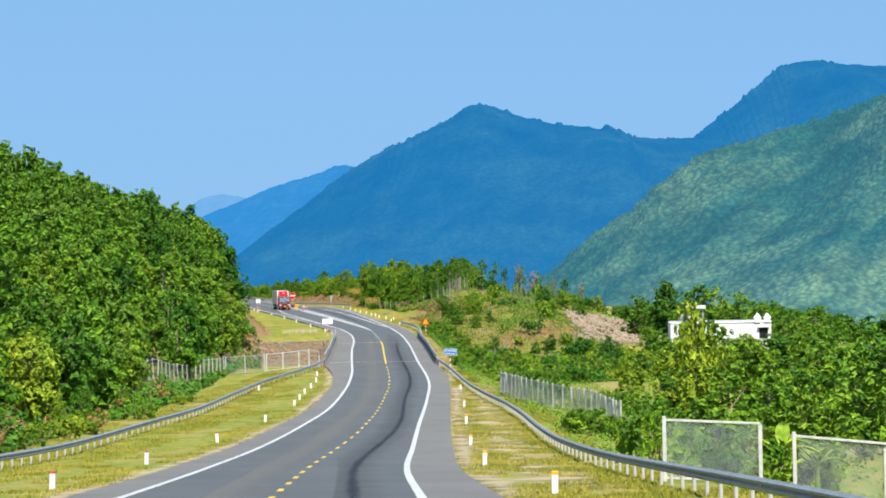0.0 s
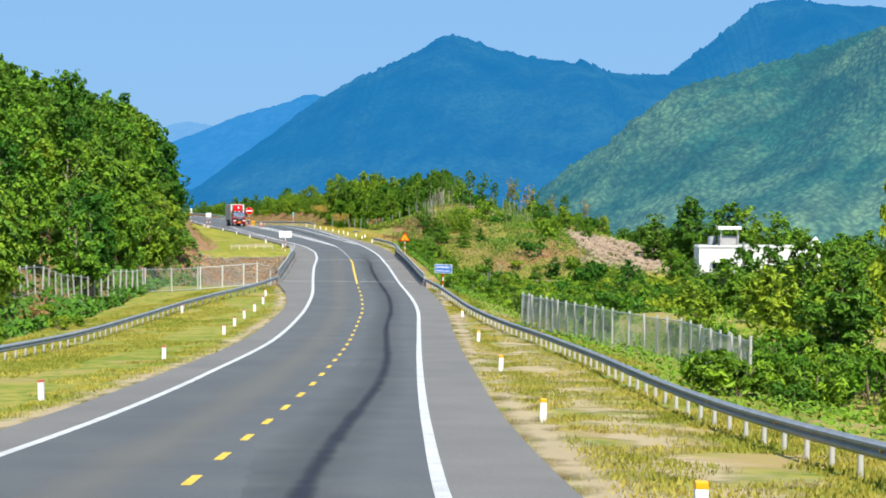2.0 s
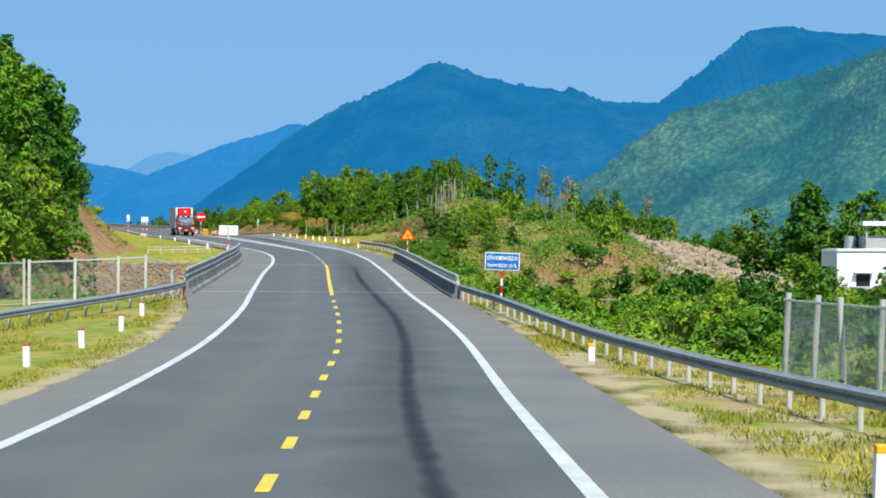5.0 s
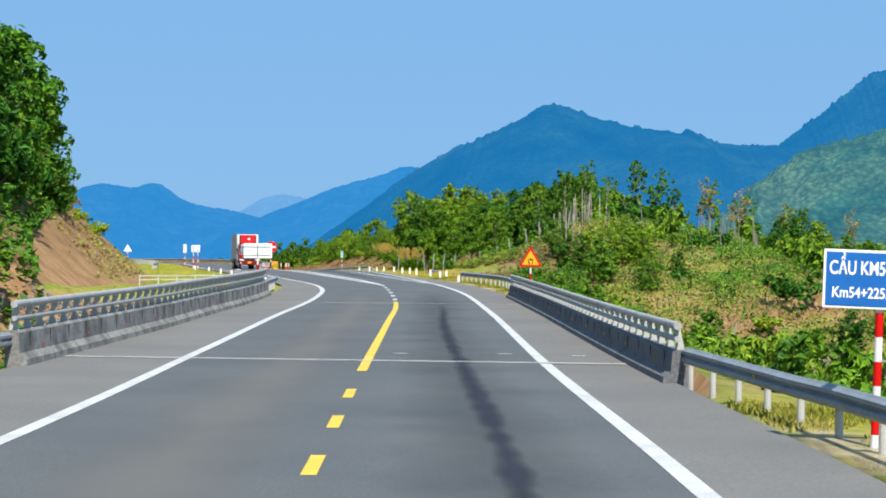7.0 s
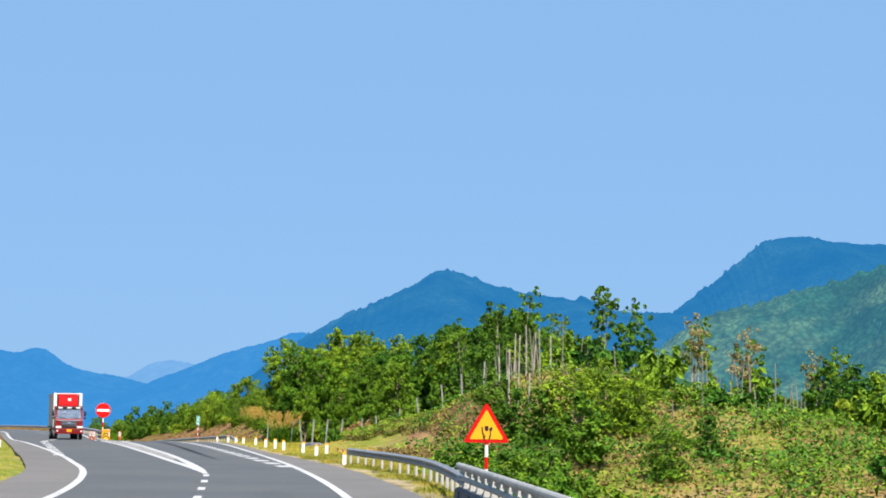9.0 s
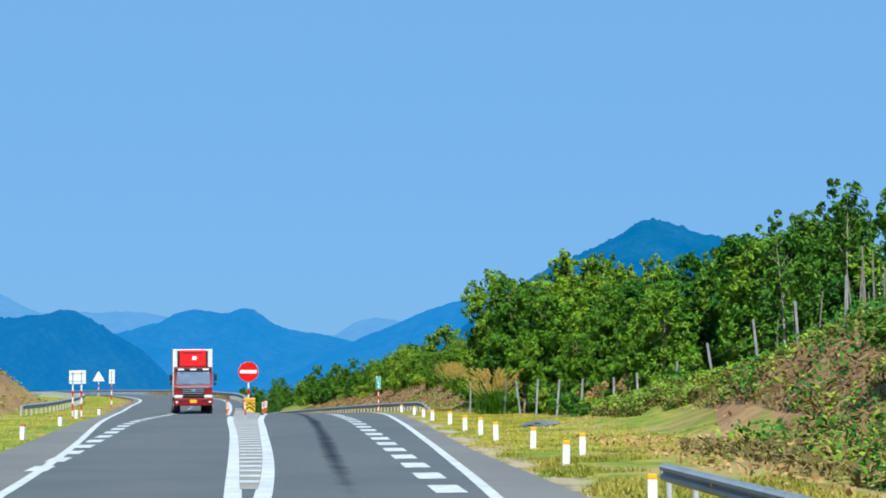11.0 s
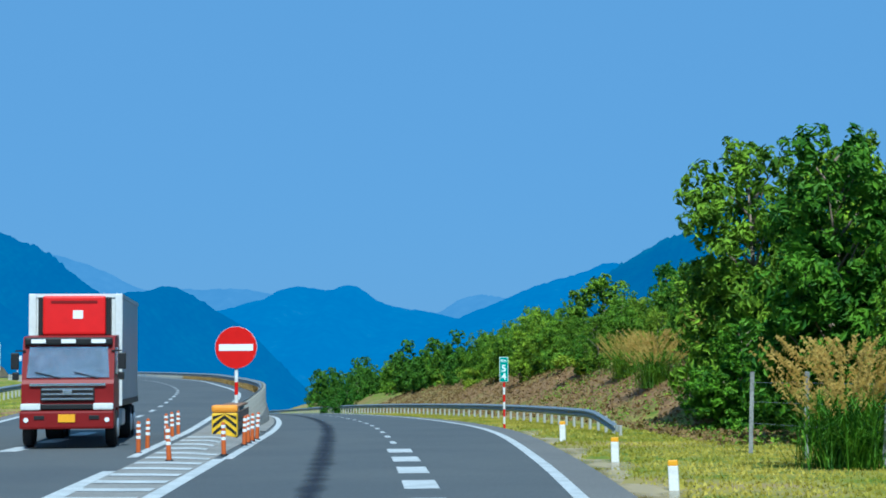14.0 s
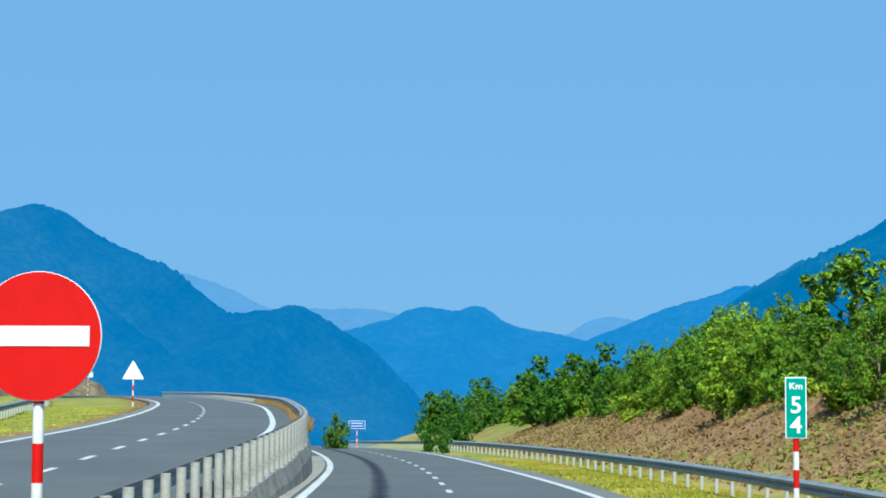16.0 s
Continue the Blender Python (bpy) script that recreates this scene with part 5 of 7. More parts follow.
rng = random.Random(21)
YT = (20.8, -66.0)
REEDS = ((-15.5, 202.7, 0.85, 9), (-21.6, 246, 0.8, 10), (-18.6, 239, 0.75, 12), (-23.5, 256, 0.7, 15))
M_LEAF_NEAR = leaf_mat("leaves_bright_green", (0.026, 0.085, 0.008), (0.25, 0.45, 0.024))
M_BRACKEN = leaf_mat("dry_bracken", (0.12, 0.075, 0.028), (0.27, 0.19, 0.065))
M_PLUME = leaf_mat("golden_plumes", (0.42, 0.27, 0.05), (0.70, 0.50, 0.14), thin=0.3)
M_LEAF_MIX = leaf_mat("leaves_half_dry", (0.17, 0.17, 0.05), (0.38, 0.31, 0.14))
FAR_TREES = [tree_meshes(100 + i, 6.6, 2.6, 0.11, 0.8, 2300, 0.21, lf, M_BARK, 20, tufts=6, inner=0.2) for i, lf in enumerate((M_LEAF, M_LEAF_DARK, M_LEAF, M_LEAF_DARK, M_LEAF))]
FAR_LITE = [tree_meshes(110 + i, 6.6, 2.6, 0.11, 0.8, 950, 0.32, lf, M_BARK, 20, tufts=6, inner=0.2)[1] for i, lf in enumerate((M_LEAF, M_LEAF_DARK, M_LEAF))]
YEL_TREE = [tree_meshes(130 + i, 6.0, 2.4, 0.1, 0.7, 2100, 0.20, M_LEAF_YEL, M_BARK, 18, tufts=6, inner=0.2) for i in range(2)]
MID_TREES = [tree_meshes(160 + i, 8.4, 3.0, 0.15, 0.5, 7000, 0.19, lf, M_BARK, 30, aspect=0.42, tufts=9, inner=0.2) for i, lf in enumerate((M_LEAF, M_LEAF_DARK, M_LEAF_DARK))]
NEAR_TREES = [tree_meshes(150 + i, 8.4, 3.0, 0.15, 0.6, 18000, 0.135, lf, M_BARK, 34, aspect=0.4, tufts=11, inner=0.2) for i, lf in enumerate((M_LEAF_NEAR, M_LEAF, M_LEAF_NEAR))]
TALL_TREES = [tree_meshes(170 + i, 9.0, 2.1, 0.075, 4.0 + 0.4 * (i % 2), cnt, 0.17, lf, M_BARK_PALE, 11, aspect=0.5, spread=1.0, tufts=4, inner=0.05)
              for i, (lf, cnt) in enumerate(((M_LEAF, 1500), (M_LEAF_DARK, 1400), (M_LEAF_MIX, 600), (M_LEAF, 1300)))]
SAPLINGS = [tree_meshes(190 + i, 4.4, 1.8, 0.07, 0.4, 5200, 0.088, lf, M_BARK, 22, aspect=0.45, tufts=9, inner=0.22) for i, lf in enumerate((M_LEAF_NEAR, M_LEAF, M_LEAF_YEL))]

# the wooded hill left of the road
LBL = "leafy green plantation tree on the wooded hillside"
n_placed = 0
tries = 0
placed = []
woods = {}
while n_placed < 285 and tries < 6000:
    tries += 1
    y = rng.uniform(-75, 146)
    foot = float(np.interp(y, [-180, -60, 20, 60, 100, 130, 150], [-14, -21, -23.5, -25.6, -29.8, -35.0, -41]))
    u = rng.random() ** 1.25 * 46
    x = foot - 0.5 - u
    if y < -20 and u > 24:
        continue
    if any((x - a) ** 2 + (y - b) ** 2 < 2.9**2 for a, b in placed):
        continue
    placed.append((x, y))
    n_placed += 1
    kind = rng.choice(YEL_TREE if rng.random() < 0.1 else FAR_TREES)
    size, turn = rng.uniform(0.78, 1.18) * (1.12 if y > 95 and u < 13 else 1.0), rng.uniform(0, 6.28)
    if y > 134 and u < 6:
        continue
    if u < 13 and len(placed) % 5:
        plant(kind, x, y, size, turn, LBL, "trees on the wooded hill")
    else:
        m = Matrix.Translation((x, y, ground_at(x, y) - 0.1)) @ Matrix.Rotation(turn, 4, "Z") @ Matrix.Diagonal((size, size, size, 1))
        light = FAR_LITE[len(placed) % 3]
        woods.setdefault(light.materials[0].name, []).append((light, m))

for nm, items in woods.items():
    join_stuff("woodland", "dense green woodland crowns on the upper hillside", "woodland", items, bpy.data.materials[nm])

# bright bushes before the left fence
LBL = "bright green bushy sapling beside the fence"
for x, y, s in ((-20.4, -50, 0.62), (-22.6, -56, 0.75), (-19.2, -62, 0.5), (-21.5, -72, 0.7), (-23.5, -84, 0.8), (-20.5, -92, 0.55), (-22.0, -38, 0.6), (-24.5, -28, 0.8), (-23.8, -14, 0.7), (-18.6, -99, 0.5)):
    plant(rng.choice(SAPLINGS), x, y, s, rng.uniform(0, 6.28), LBL, "saplings beside the fence", "sapling", "sapling")

LBL = "dark leafy bush at the foot of the wooded hill"
for i in range(30):
    y = rng.uniform(26, 126)
    x = float(np.interp(y, [20, 60, 100, 130], [-23.5, -25.0, -28.6, -34.0])) - rng.uniform(0, 3.5)
    plant(rng.choice(SAPLINGS[:2] + FAR_TREES[:2]), x, y, rng.uniform(0.42, 0.7), rng.uniform(0, 6.28), LBL, "bushes at the foot of the hill", "bush", "bush", squash=1.3)

# trees on the low ground right of the road
LBL = "leafy green tree on the low ground beyond the fence"
for x, y, s, k in ((25.6, -62, 0.55, 0), (22.2, -45, 0.72, 1), (26.5, -52, 0.85, 2), (30, -38, 0.9, 3), (20.6, -84, 0.7, 4), (25.5, -92, 0.75, 0), (31, -70, 1.0, 1), (35, -50, 0.95, 2),
                   (24, -20, 0.75, 3), (29, -12, 0.8, 4), (35, -24, 0.9, 0), (22, 2, 0.55, 1), (27, 8, 0.6, 2), (33, 4, 0.75, 3), (39, -8, 0.85, 4), (21, -104, 0.6, 1), (28, -110, 0.75, 2),
                   (38, 22, 0.7, 0), (44, 12, 0.85, 1), (31, 30, 0.6, 2), (26, 40, 0.55, 3), (35, 48, 0.6, 4), (46, 40, 0.75, 1), (51, 62, 0.8, 2), (33, 62, 0.55, 0), (41, 70, 0.6, 3),
                   (30, 78, 0.55, 4), (36, 90, 0.6, 1), (33, 101, 0.7, 2), (42, 100, 0.62, 3), (55, 96, 0.9, 0), (58, 112, 0.9, 1), (40, 126, 0.85, 2), (47, 134, 1.0, 3), (52, 128, 0.95, 4),
                   (60, 140, 0.9, 1), (36, 160, 0.8, 2), (43, 166, 0.9, 3), (28, 165, 0.75, 4), (50, 175, 0.8, 0), (57, 168, 0.85, 1), (64, 155, 0.8, 2), (38, 96, 0.6, 0), (45, 92, 0.7, 1), (48, 104, 0.75, 2), (40, 84, 0.55, 3)):
    plant((FAR_TREES + YEL_TREE)[k if rng.random() > 0.38 else 5], x, y, s * (0.8 if y > 100 else 1.0), rng.uniform(0, 6.28), LBL, "trees on the low ground", squash=1.25)

plant(YEL_TREE[0], YT[0], YT[1], 1.28, 0.4, "slender yellow-green tree on the low ground beyond the fence", "trees on the low ground", squash=0.6)

# trees on the hill past the bridge: a dense row toward the road, thin tall ones on the cleared slope
LBL = "green plantation tree on the hill past the bridge"
for i in range(46):
    y = 180 + rng.random() * 32
    x = float(edge_r(y)) + 11.5 + rng.random() * 13
    kind, size = rng.choice(FAR_TREES), rng.uniform(0.8, 1.02) if y > 186 else rng.uniform(0.5, 0.68)
    if y > 186:
        kind, size = MID_TREES[i % 3], size * 0.76
    plant(kind, x, y, size, rng.uniform(0, 6.28), LBL, "trees on the hill past the bridge")
LBL = "tall thin tree with pale bare trunk on the cleared slope"
for x, y, s, k in ((-1.2, 175, 0.92, 0), (1.0, 172, 0.86, 1), (2.8, 168, 0.9, 0), (3.5, 176, 0.8, 3), (7.4, 163, 0.7, 1), (9.4, 168, 0.66, 0), (13.8, 172, 0.72, 2), (14.6, 175, 0.7, 0), (16.4, 168, 0.68, 2),
                   (17.6, 172, 0.62, 3), (20.5, 165, 0.6, 2), (5.2, 178, 0.75, 3), (11.4, 178, 0.6, 1), (22.6, 172, 0.6, 1), (25, 160, 0.6, 2), (19, 150, 0.55, 0)):
    plant(TALL_TREES[k], x, y, s * (0.7 if x < 6 else 0.9), rng.uniform(0, 6.28), LBL, "thin trees on the cleared slope")
LBL = "young green tree on the crest of the cleared hill"
crest = []
for i in range(52):
    y = 150 + 48 * rng.random() ** 0.8
    x = float(edge_r(y)) + 16 + 36 * rng.random()
    if (y < 160 and rng.random() < 0.7) or (x - float(edge_r(y)) < 26 and y < 176):
        continue
    s = rng.uniform(0.2, 0.42)
    if i % 4 == 0:
        plant(rng.choice(FAR_TREES), x, y, s, rng.uniform(0, 6.28), LBL, "young trees on the crest", squash=1.15)
    else:
        crest.append((x, y, s))
for i in range(210):
    y = 172 + 95 * rng.random()
    crest.append((38 + 90 * rng.random(), y, rng.uniform(0.55, 0.85)))
for i in range(110):
    crest.append((58 + 60 * rng.random(), 20 + 150 * rng.random(), rng.uniform(0.6, 0.95)))
belt = {}
for x, y, s in crest:
    k = rng.choice(FAR_LITE)
    belt.setdefault(k.materials[0].name, []).append((k, Matrix.Translation((x, y, ground_at(x, y) - 0.1)) @ Matrix.Rotation(rng.uniform(0, 6.28), 4, "Z") @ Matrix.Diagonal((s * 1.15, s * 1.15, s, 1))))
for nm, items in belt.items():
    join_stuff("woodland", "belt of green trees behind the cleared hill", "woodland", items, bpy.data.materials[nm])
LBL = "leafy green tree beside the white house"
for x, y, s in ((35.6, 107, 0.62), (33.4, 110, 0.8), (53.5, 106, 0.9), (56, 109, 0.95), (38, 130, 1.1), (42, 128, 1.2), (46, 133, 1.3), (50, 130, 1.25), (54, 136, 1.1), (34, 134, 1.0), (58, 122, 1.0), (62, 128, 1.0), (41.5, 80, 0.6), (44.5, 84, 0.55), (38.6, 62, 0.7)):
    plant(rng.choice(FAR_TREES), x, y, s, rng.uniform(0, 6.28), LBL, "trees round the house", squash=1.2)
LBL = "layered bright green young tree beside the warning sign"
for x, y, s in ((3.8, 137.5, 0.8), (6.4, 136.5, 0.72), (5.4, 140.5, 0.78), (6.2, 122.0, 0.5), (4.6, 114.0, 0.45)):
    plant(SAPLINGS[int(x * 7) % 2], x, y, s, rng.uniform(0, 6.28), LBL, "young trees beside the warning sign", "sapling", "sapling", squash=1.3)
LBL = "dark leafy bush on the low ground beside the bridge"
for i in range(56):
    y = rng.uniform(34, 104)
    x = float(edge_r(y)) + 11 + 34 * rng.random() ** 0.9
    if (13 < x < 22 and 92 < y < 112) or abs(x - 0.3 - 0.14 * (y + 13)) < 2.6:
        continue
    plant(rng.choice(SAPLINGS[:2] + FAR_TREES[:2] + SAPLINGS[:2]), x, y, rng.uniform(0.38, 0.72), rng.uniform(0, 6.28), LBL, "bushes on the low ground", "bush", "bush", squash=1.35)
LBL = "rounded green tree on the cleared slope"
for x, y, s in ((37.5, 128, 1.3), (40.0, 124, 1.0), (34.7, 60, 1.12), (31.0, 10, 1.0), (29.5, 14, 0.85), (21.5, 152, 0.55), (24.5, 146, 0.5)):
    plant(rng.choice(FAR_TREES), x, y, s, rng.uniform(0, 6.28), LBL, "rounded trees on the cleared slope")

# the big trees beside the carriageway, and smaller ones along the cut slope
LBL = "large dense broad-leaved tree behind the wire fence"
for x, y, s in ((-17.2, 229.7, 1.09), (-14.6, 223.5, 0.98), (-15.0, 215.5, 0.95), (-12.8, 209, 0.82), (-11.5, 219, 1.02), (-9.4, 205, 0.74), (-8.8, 213, 0.85), (-6.6, 200, 0.67), (-6.0, 209, 0.79), (-3.4, 196, 0.64), (-2.6, 204, 0.72), (-11.8, 213.5, 0.85), (-9.6, 219, 0.9),
                (-13.8, 204.5, 0.5), (-10.6, 199.5, 0.52), (-7.4, 194.5, 0.48), (0.6, 191, 0.56), (1.0, 200, 0.68)):
    plant(rng.choice(NEAR_TREES), x, y, s, rng.uniform(0, 6.28), LBL, "large trees beside the carriageway")
LBL = "yellow-green young tree on the cut slope"
for i in range(16):
    y = 236 + 60 * rng.random()
    plant(SAPLINGS[2], float(edge_r(y)) + rng.uniform(10, 15), y, rng.uniform(0.35, 0.7), rng.uniform(0, 6.28), LBL, "saplings on the cut slope", "sapling", "sapling", squash=1.1)
LBL = "leafy green sapling on top of the cut slope"
far_woods = {}


def far_plant(kind, x, y, size):
    m = Matrix.Translation((x, y, ground_at(x, y) - 0.1)) @ Matrix.Rotation(rng.uniform(0, 6.28), 4, "Z") @ Matrix.Diagonal((size, size, size, 1))
    far_woods.setdefault(kind.materials[0].name, []).append((kind, m))


for i in range(230):
    y = 232 + 190 * rng.random() ** 1.1
    d = 9.5 + rng.random() * 15
    x = float(edge_r(y)) + d
    if y > 275:
        far_plant(rng.choice(SAPLINGS[:2])[1] if y < 318 else rng.choice(FAR_TREES)[1], x, y, rng.uniform(0.5, 1.0) if y < 318 else rng.uniform(0.34, 0.72))
    else:
        plant(rng.choice(SAPLINGS[:2] + SAPLINGS), x, y, rng.uniform(0.4, 1.0) * (1.2 if d > 15 else 0.9), rng.uniform(0, 6.28), LBL, "saplings on the cut slope", "sapling", "sapling")
for x, y, s in ((-25.0, 273, 0.85), (-22.4, 279, 1.15), (-20.5, 268, 1.0), (-24.0, 262, 0.7), (-19, 252, 0.8), (-18, 244, 0.85), (-16.0, 240, 0.9)):
    plant(rng.choice(SAPLINGS), x, y, s, rng.uniform(0, 6.28), LBL, "saplings on the cut slope", "sapling", "sapling")
# Low bushes added to fill and shade the slope below the trees.
for x, y, s, turn in ((-18.3, 232.5, 0.42, 0.6), (-17.7, 226.5, 0.48, 2.4), (-18.4, 236.5, 0.34, 4.1)):
    plant(NEAR_TREES[0], x, y, s, turn, "dark low leafy bush under the large trees", "bushes under the large trees", "bush", "bush", squash=1.35, sink=0.5)
for kind, x, y, top, squash in ((MID_TREES[0], -26.6, 281.5, 9.9, 1.25), (MID_TREES[1], -23.2, 291, 11.2, 0.95), (MID_TREES[1], -36.5, 331, 9.4, 1.3), (MID_TREES[1], -20.3, 250, 8.9, 0.75), (SAPLINGS[0], -21.0, 279, 8.2, 1.2), (SAPLINGS[1], -30.0, 301, 7.6, 1.3)):
    g = ground_at(x, y)
    plant(kind, x, y, (top - g + 0.1) / max(v.co.z for v in kind[1].vertices), x * 0.7, "tall leafy young tree rising above the cut slope", "young trees above the cut slope", squash=squash)
for x, y, s in ((-68, 349, 0.75), (-71, 356, 0.5), (-57, 345, 0.7), (-60, 352, 0.6), (-62, 372, 0.7), (-53, 322, 0.4), (-56, 330, 0.45)):
    plant(FAR_TREES[1], x, y, s * 0.6, rng.uniform(0, 6.28), "small dark tree below the higher carriageway", "small trees below the carriageway", "sapling", "sapling")
for i in range(26):
    y = rng.uniform(300, 400)
    x = float(np.interp(y, [290, 330, 400], [-86, -95, -122])) - rng.uniform(2, 40)
    far_plant(rng.choice(FAR_LITE), x, y, rng.uniform(0.4, 0.75))
for i in range(16):
    y = rng.uniform(120, 175)
    x = float(np.interp(y, [100, 120, 140, 155, 170], [-25.5, -27.5, -31, -35, -38.5])) - rng.uniform(8, 18)
    plant(rng.choice(SAPLINGS), x, y, rng.uniform(0.4, 0.8), rng.uniform(0, 6.28), "young tree at the edge of the earth slope", "saplings on the earth slope", "sapling", "sapling")

for nm, items in far_woods.items():
    join_stuff("woodland", "young green trees on the far slopes", "woodland", items, bpy.data.materials[nm])

# small dark trees and thin cut poles on the cleared slope
LBL = "small dark green tree on the open slope"
for i in range(15):
    y = rng.uniform(108, 152)
    x = float(edge_r(y)) + 9 + 26 * rng.random()
    if 20 < x < 37 and y > 114:
        continue
    plant(FAR_TREES[(1, 3, 0)[i % 3]], x, y, rng.uniform(0.26, 0.46), rng.uniform(0, 6.28), LBL, "small trees on the open slope", squash=1.25)
pv, pf = [], []
for i in range(170):
    y = rng.uniform(138, 182)
    x = float(edge_r(y)) + 15 + 28 * rng.random()
    g = ground_at(x, y)
    hh = rng.uniform(0.7, 3.2) * (0.6 if y < 155 else 1.0)
    tube(pv, pf, (x, y, g - 0.1), (x + rng.uniform(-0.12, 0.12) * hh, y, g + hh), 0.045, 0.025, 5)
tagged(new("cut_poles", mesh_of("cut_poles", pv, pf, M_BARK_PALE)), "thin pale poles left standing on the cleared slope", "poles", kind="stuff")
far_hill = {}
for i in range(60):
    x = rng.uniform(-360, -226)
    top = float(np.interp(x, [-490, -350, -280, -250, -236, -225, -216], [42, 36, 27, 18, 11, 5, 0]))
    k = rng.choice(FAR_LITE)
    s = rng.uniform(0.35, 0.75)
    far_hill.setdefault(k.materials[0].name, []).append((k, Matrix.Translation((x, 646 - rng.random() * 8, top - 2.5 - 3 * rng.random())) @ Matrix.Diagonal((s, s, s, 1))))
for nm, items in far_hill.items():
    join_stuff("woodland", "trees along the crest of the far hillside", "woodland", items, bpy.data.materials[nm])

# shrubs


def shrub_mesh(seed, leaf, count, size, w=1.1, h=0.9):
    rs = np.random.RandomState(seed)
    c = [(rs.normal() * w * 0.45, rs.normal() * w * 0.45, h * (0.35 + 0.5 * rs.rand())) for _ in range(8)]
    r = [w * (0.3 + 0.25 * rs.rand()) for _ in range(8)]
    v, f = leaf_cloud(rs, c, r, count, size, 0.45, up=0.5, tufts=4, inner=0.2)
    return mesh_of("shrub", v.tolist(), f.tolist(), leaf)


SHRUBS = [shrub_mesh(300 + i, lf, 1000, 0.088) for i, lf in enumerate((M_LEAF, M_LEAF_YEL, M_LEAF, M_LEAF_DARK, M_LEAF_DRY))]

SHRUBS_LITE = [shrub_mesh(310 + i, lf, 480, 0.125) for i, lf in enumerate((M_LEAF, M_LEAF_YEL, M_LEAF, M_LEAF_DARK, M_LEAF_DRY))]
far_shrubs = {}


def stems_mesh():
    rs = np.random.RandomState(77)
    v, f = [], []
    for i in range(9):
        a, r = i * 0.7, 0.25 + 0.4 * rs.rand()
        tube(v, f, (0.06 * math.cos(a), 0.06 * math.sin(a), -0.1), (r * math.cos(a), r * math.sin(a), 0.6 + 0.35 * rs.rand()), 0.02, 0.008, 4)
    return mesh_of("branch", v, f, M_BARK)


STEMS = stems_mesh()

def shrub(x, y, s, k, label, group, far=False):
    m = Matrix.Translation((x, y, ground_at(x, y) - 0.1)) @ Matrix.Rotation(rng.uniform(0, 6.28), 4, "Z") @ Matrix.Diagonal((s, s, s * rng.uniform(0.8, 1.3), 1))
    if far:
        far_shrubs.setdefault(SHRUBS_LITE[k].materials[0].name, []).append((SHRUBS_LITE[k], m))
        return
    th = empty("shrub", m, label, "shrub", group)
    part("foliage", SHRUBS[k], None, th)
    part("branch", STEMS, None, th)


def pick(weights):
    return rng.choices(range(5), weights)[0]


for i in range(430):
    y = rng.uniform(26, 172)
    d = 3.0 + rng.random() ** 1.3 * 38
    x = float(edge_r(y)) + d
    if (21 < x < 37 and 115 < y < 154) or (y < 108 and abs(x - 0.3 - 0.14 * (y + 13)) < 1.8) or (y > 112 and (d < 18 or i % 3)):
        continue
    shrub(x, y, rng.uniform(0.7, 2.0) * (1.1 if d > 8 else 0.75), pick((5, 2.4, 4, 3, 0.1)), "leafy green shrub on the bank below the bridge", "shrubs on the bank", d > 16)
for i in range(120):
    y = rng.uniform(38, 116)
    d = 2.6 + 17 * rng.random()
    x = float(edge_r(y)) + d
    if abs(x - 0.3 - 0.14 * (y + 13)) > 1.6:
        shrub(x, y, rng.uniform(0.5, 1.25), pick((4, 4, 3, 1, 0)), "bright green shrub below the parapet", "shrubs below the parapet", d > 8)
# Darkest leaves picked, so their colour carries the deep shade under the trees.
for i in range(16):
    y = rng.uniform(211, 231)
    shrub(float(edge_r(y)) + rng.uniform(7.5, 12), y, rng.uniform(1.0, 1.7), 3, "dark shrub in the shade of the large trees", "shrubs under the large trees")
for i in range(46):
    y = rng.uniform(90, 122)
    x = float(edge_r(y)) + rng.uniform(3.4, 10)
    shrub(x, y, rng.uniform(0.6, 1.25), pick((4, 2, 4, 2, 0)), "leafy green shrub beside the short guardrail", "shrubs beside the short guardrail")
for i in range(60):
    y = rng.uniform(-125, 26)
    x = float(RAIL_A(y)) + (rng.uniform(3, 9) if y < -58 else rng.uniform(7.5, 14) if y < -10 else rng.uniform(3.5, 9))
    shrub(x, y, rng.uniform(0.6, 1.6), pick((3, 3, 3, 1.5, 0.15)), "yellow-green shrub beyond the guardrail", "shrubs beyond the guardrail")
for i in range(42):
    y = rng.uniform(-135, -8)
    x = float(RAIL_B(y)) - rng.uniform(3.0, 9)
    shrub(x, y, rng.uniform(0.5, 1.2), pick((1, 4, 1, 0.3, 2)), "yellow-green shrub before the fence", "shrubs before the fence")
# Mostly dark leaves, which put the under-tree shade into the colour.
for i in range(85):
    y = rng.uniform(186, 236)
    x = float(edge_r(y)) + rng.uniform(8.0, 13)
    shrub(x, y, rng.uniform(0.5, 1.25), pick((1, 1, 1, 4, 0.4)), "scrubby shrub under the roadside trees", "shrubs under the roadside trees")
for i in range(150):
    y = 228 + 190 * rng.random()
    x = float(edge_r(y)) + rng.uniform(9.5, 18)
    shrub(x, y, rng.uniform(0.5, 1.3), pick((3, 3, 2, 1, 0)), "low green shrub on the cut slope", "shrubs on the cut slope", y > 262)
for i in range(18):
    y = rng.uniform(105, 185)
    f0 = float(np.interp(y, [100, 120, 140, 155, 170, 200, 246], [-25.5, -27.5, -31, -35, -38.5, -45.5, -55.5]))
    shrub(f0 - rng.uniform(1, 18), y, rng.uniform(0.4, 1.0), pick((2, 2, 1, 1, 3)), "low shrub on the bare earth slope", "shrubs on the earth slope", True)
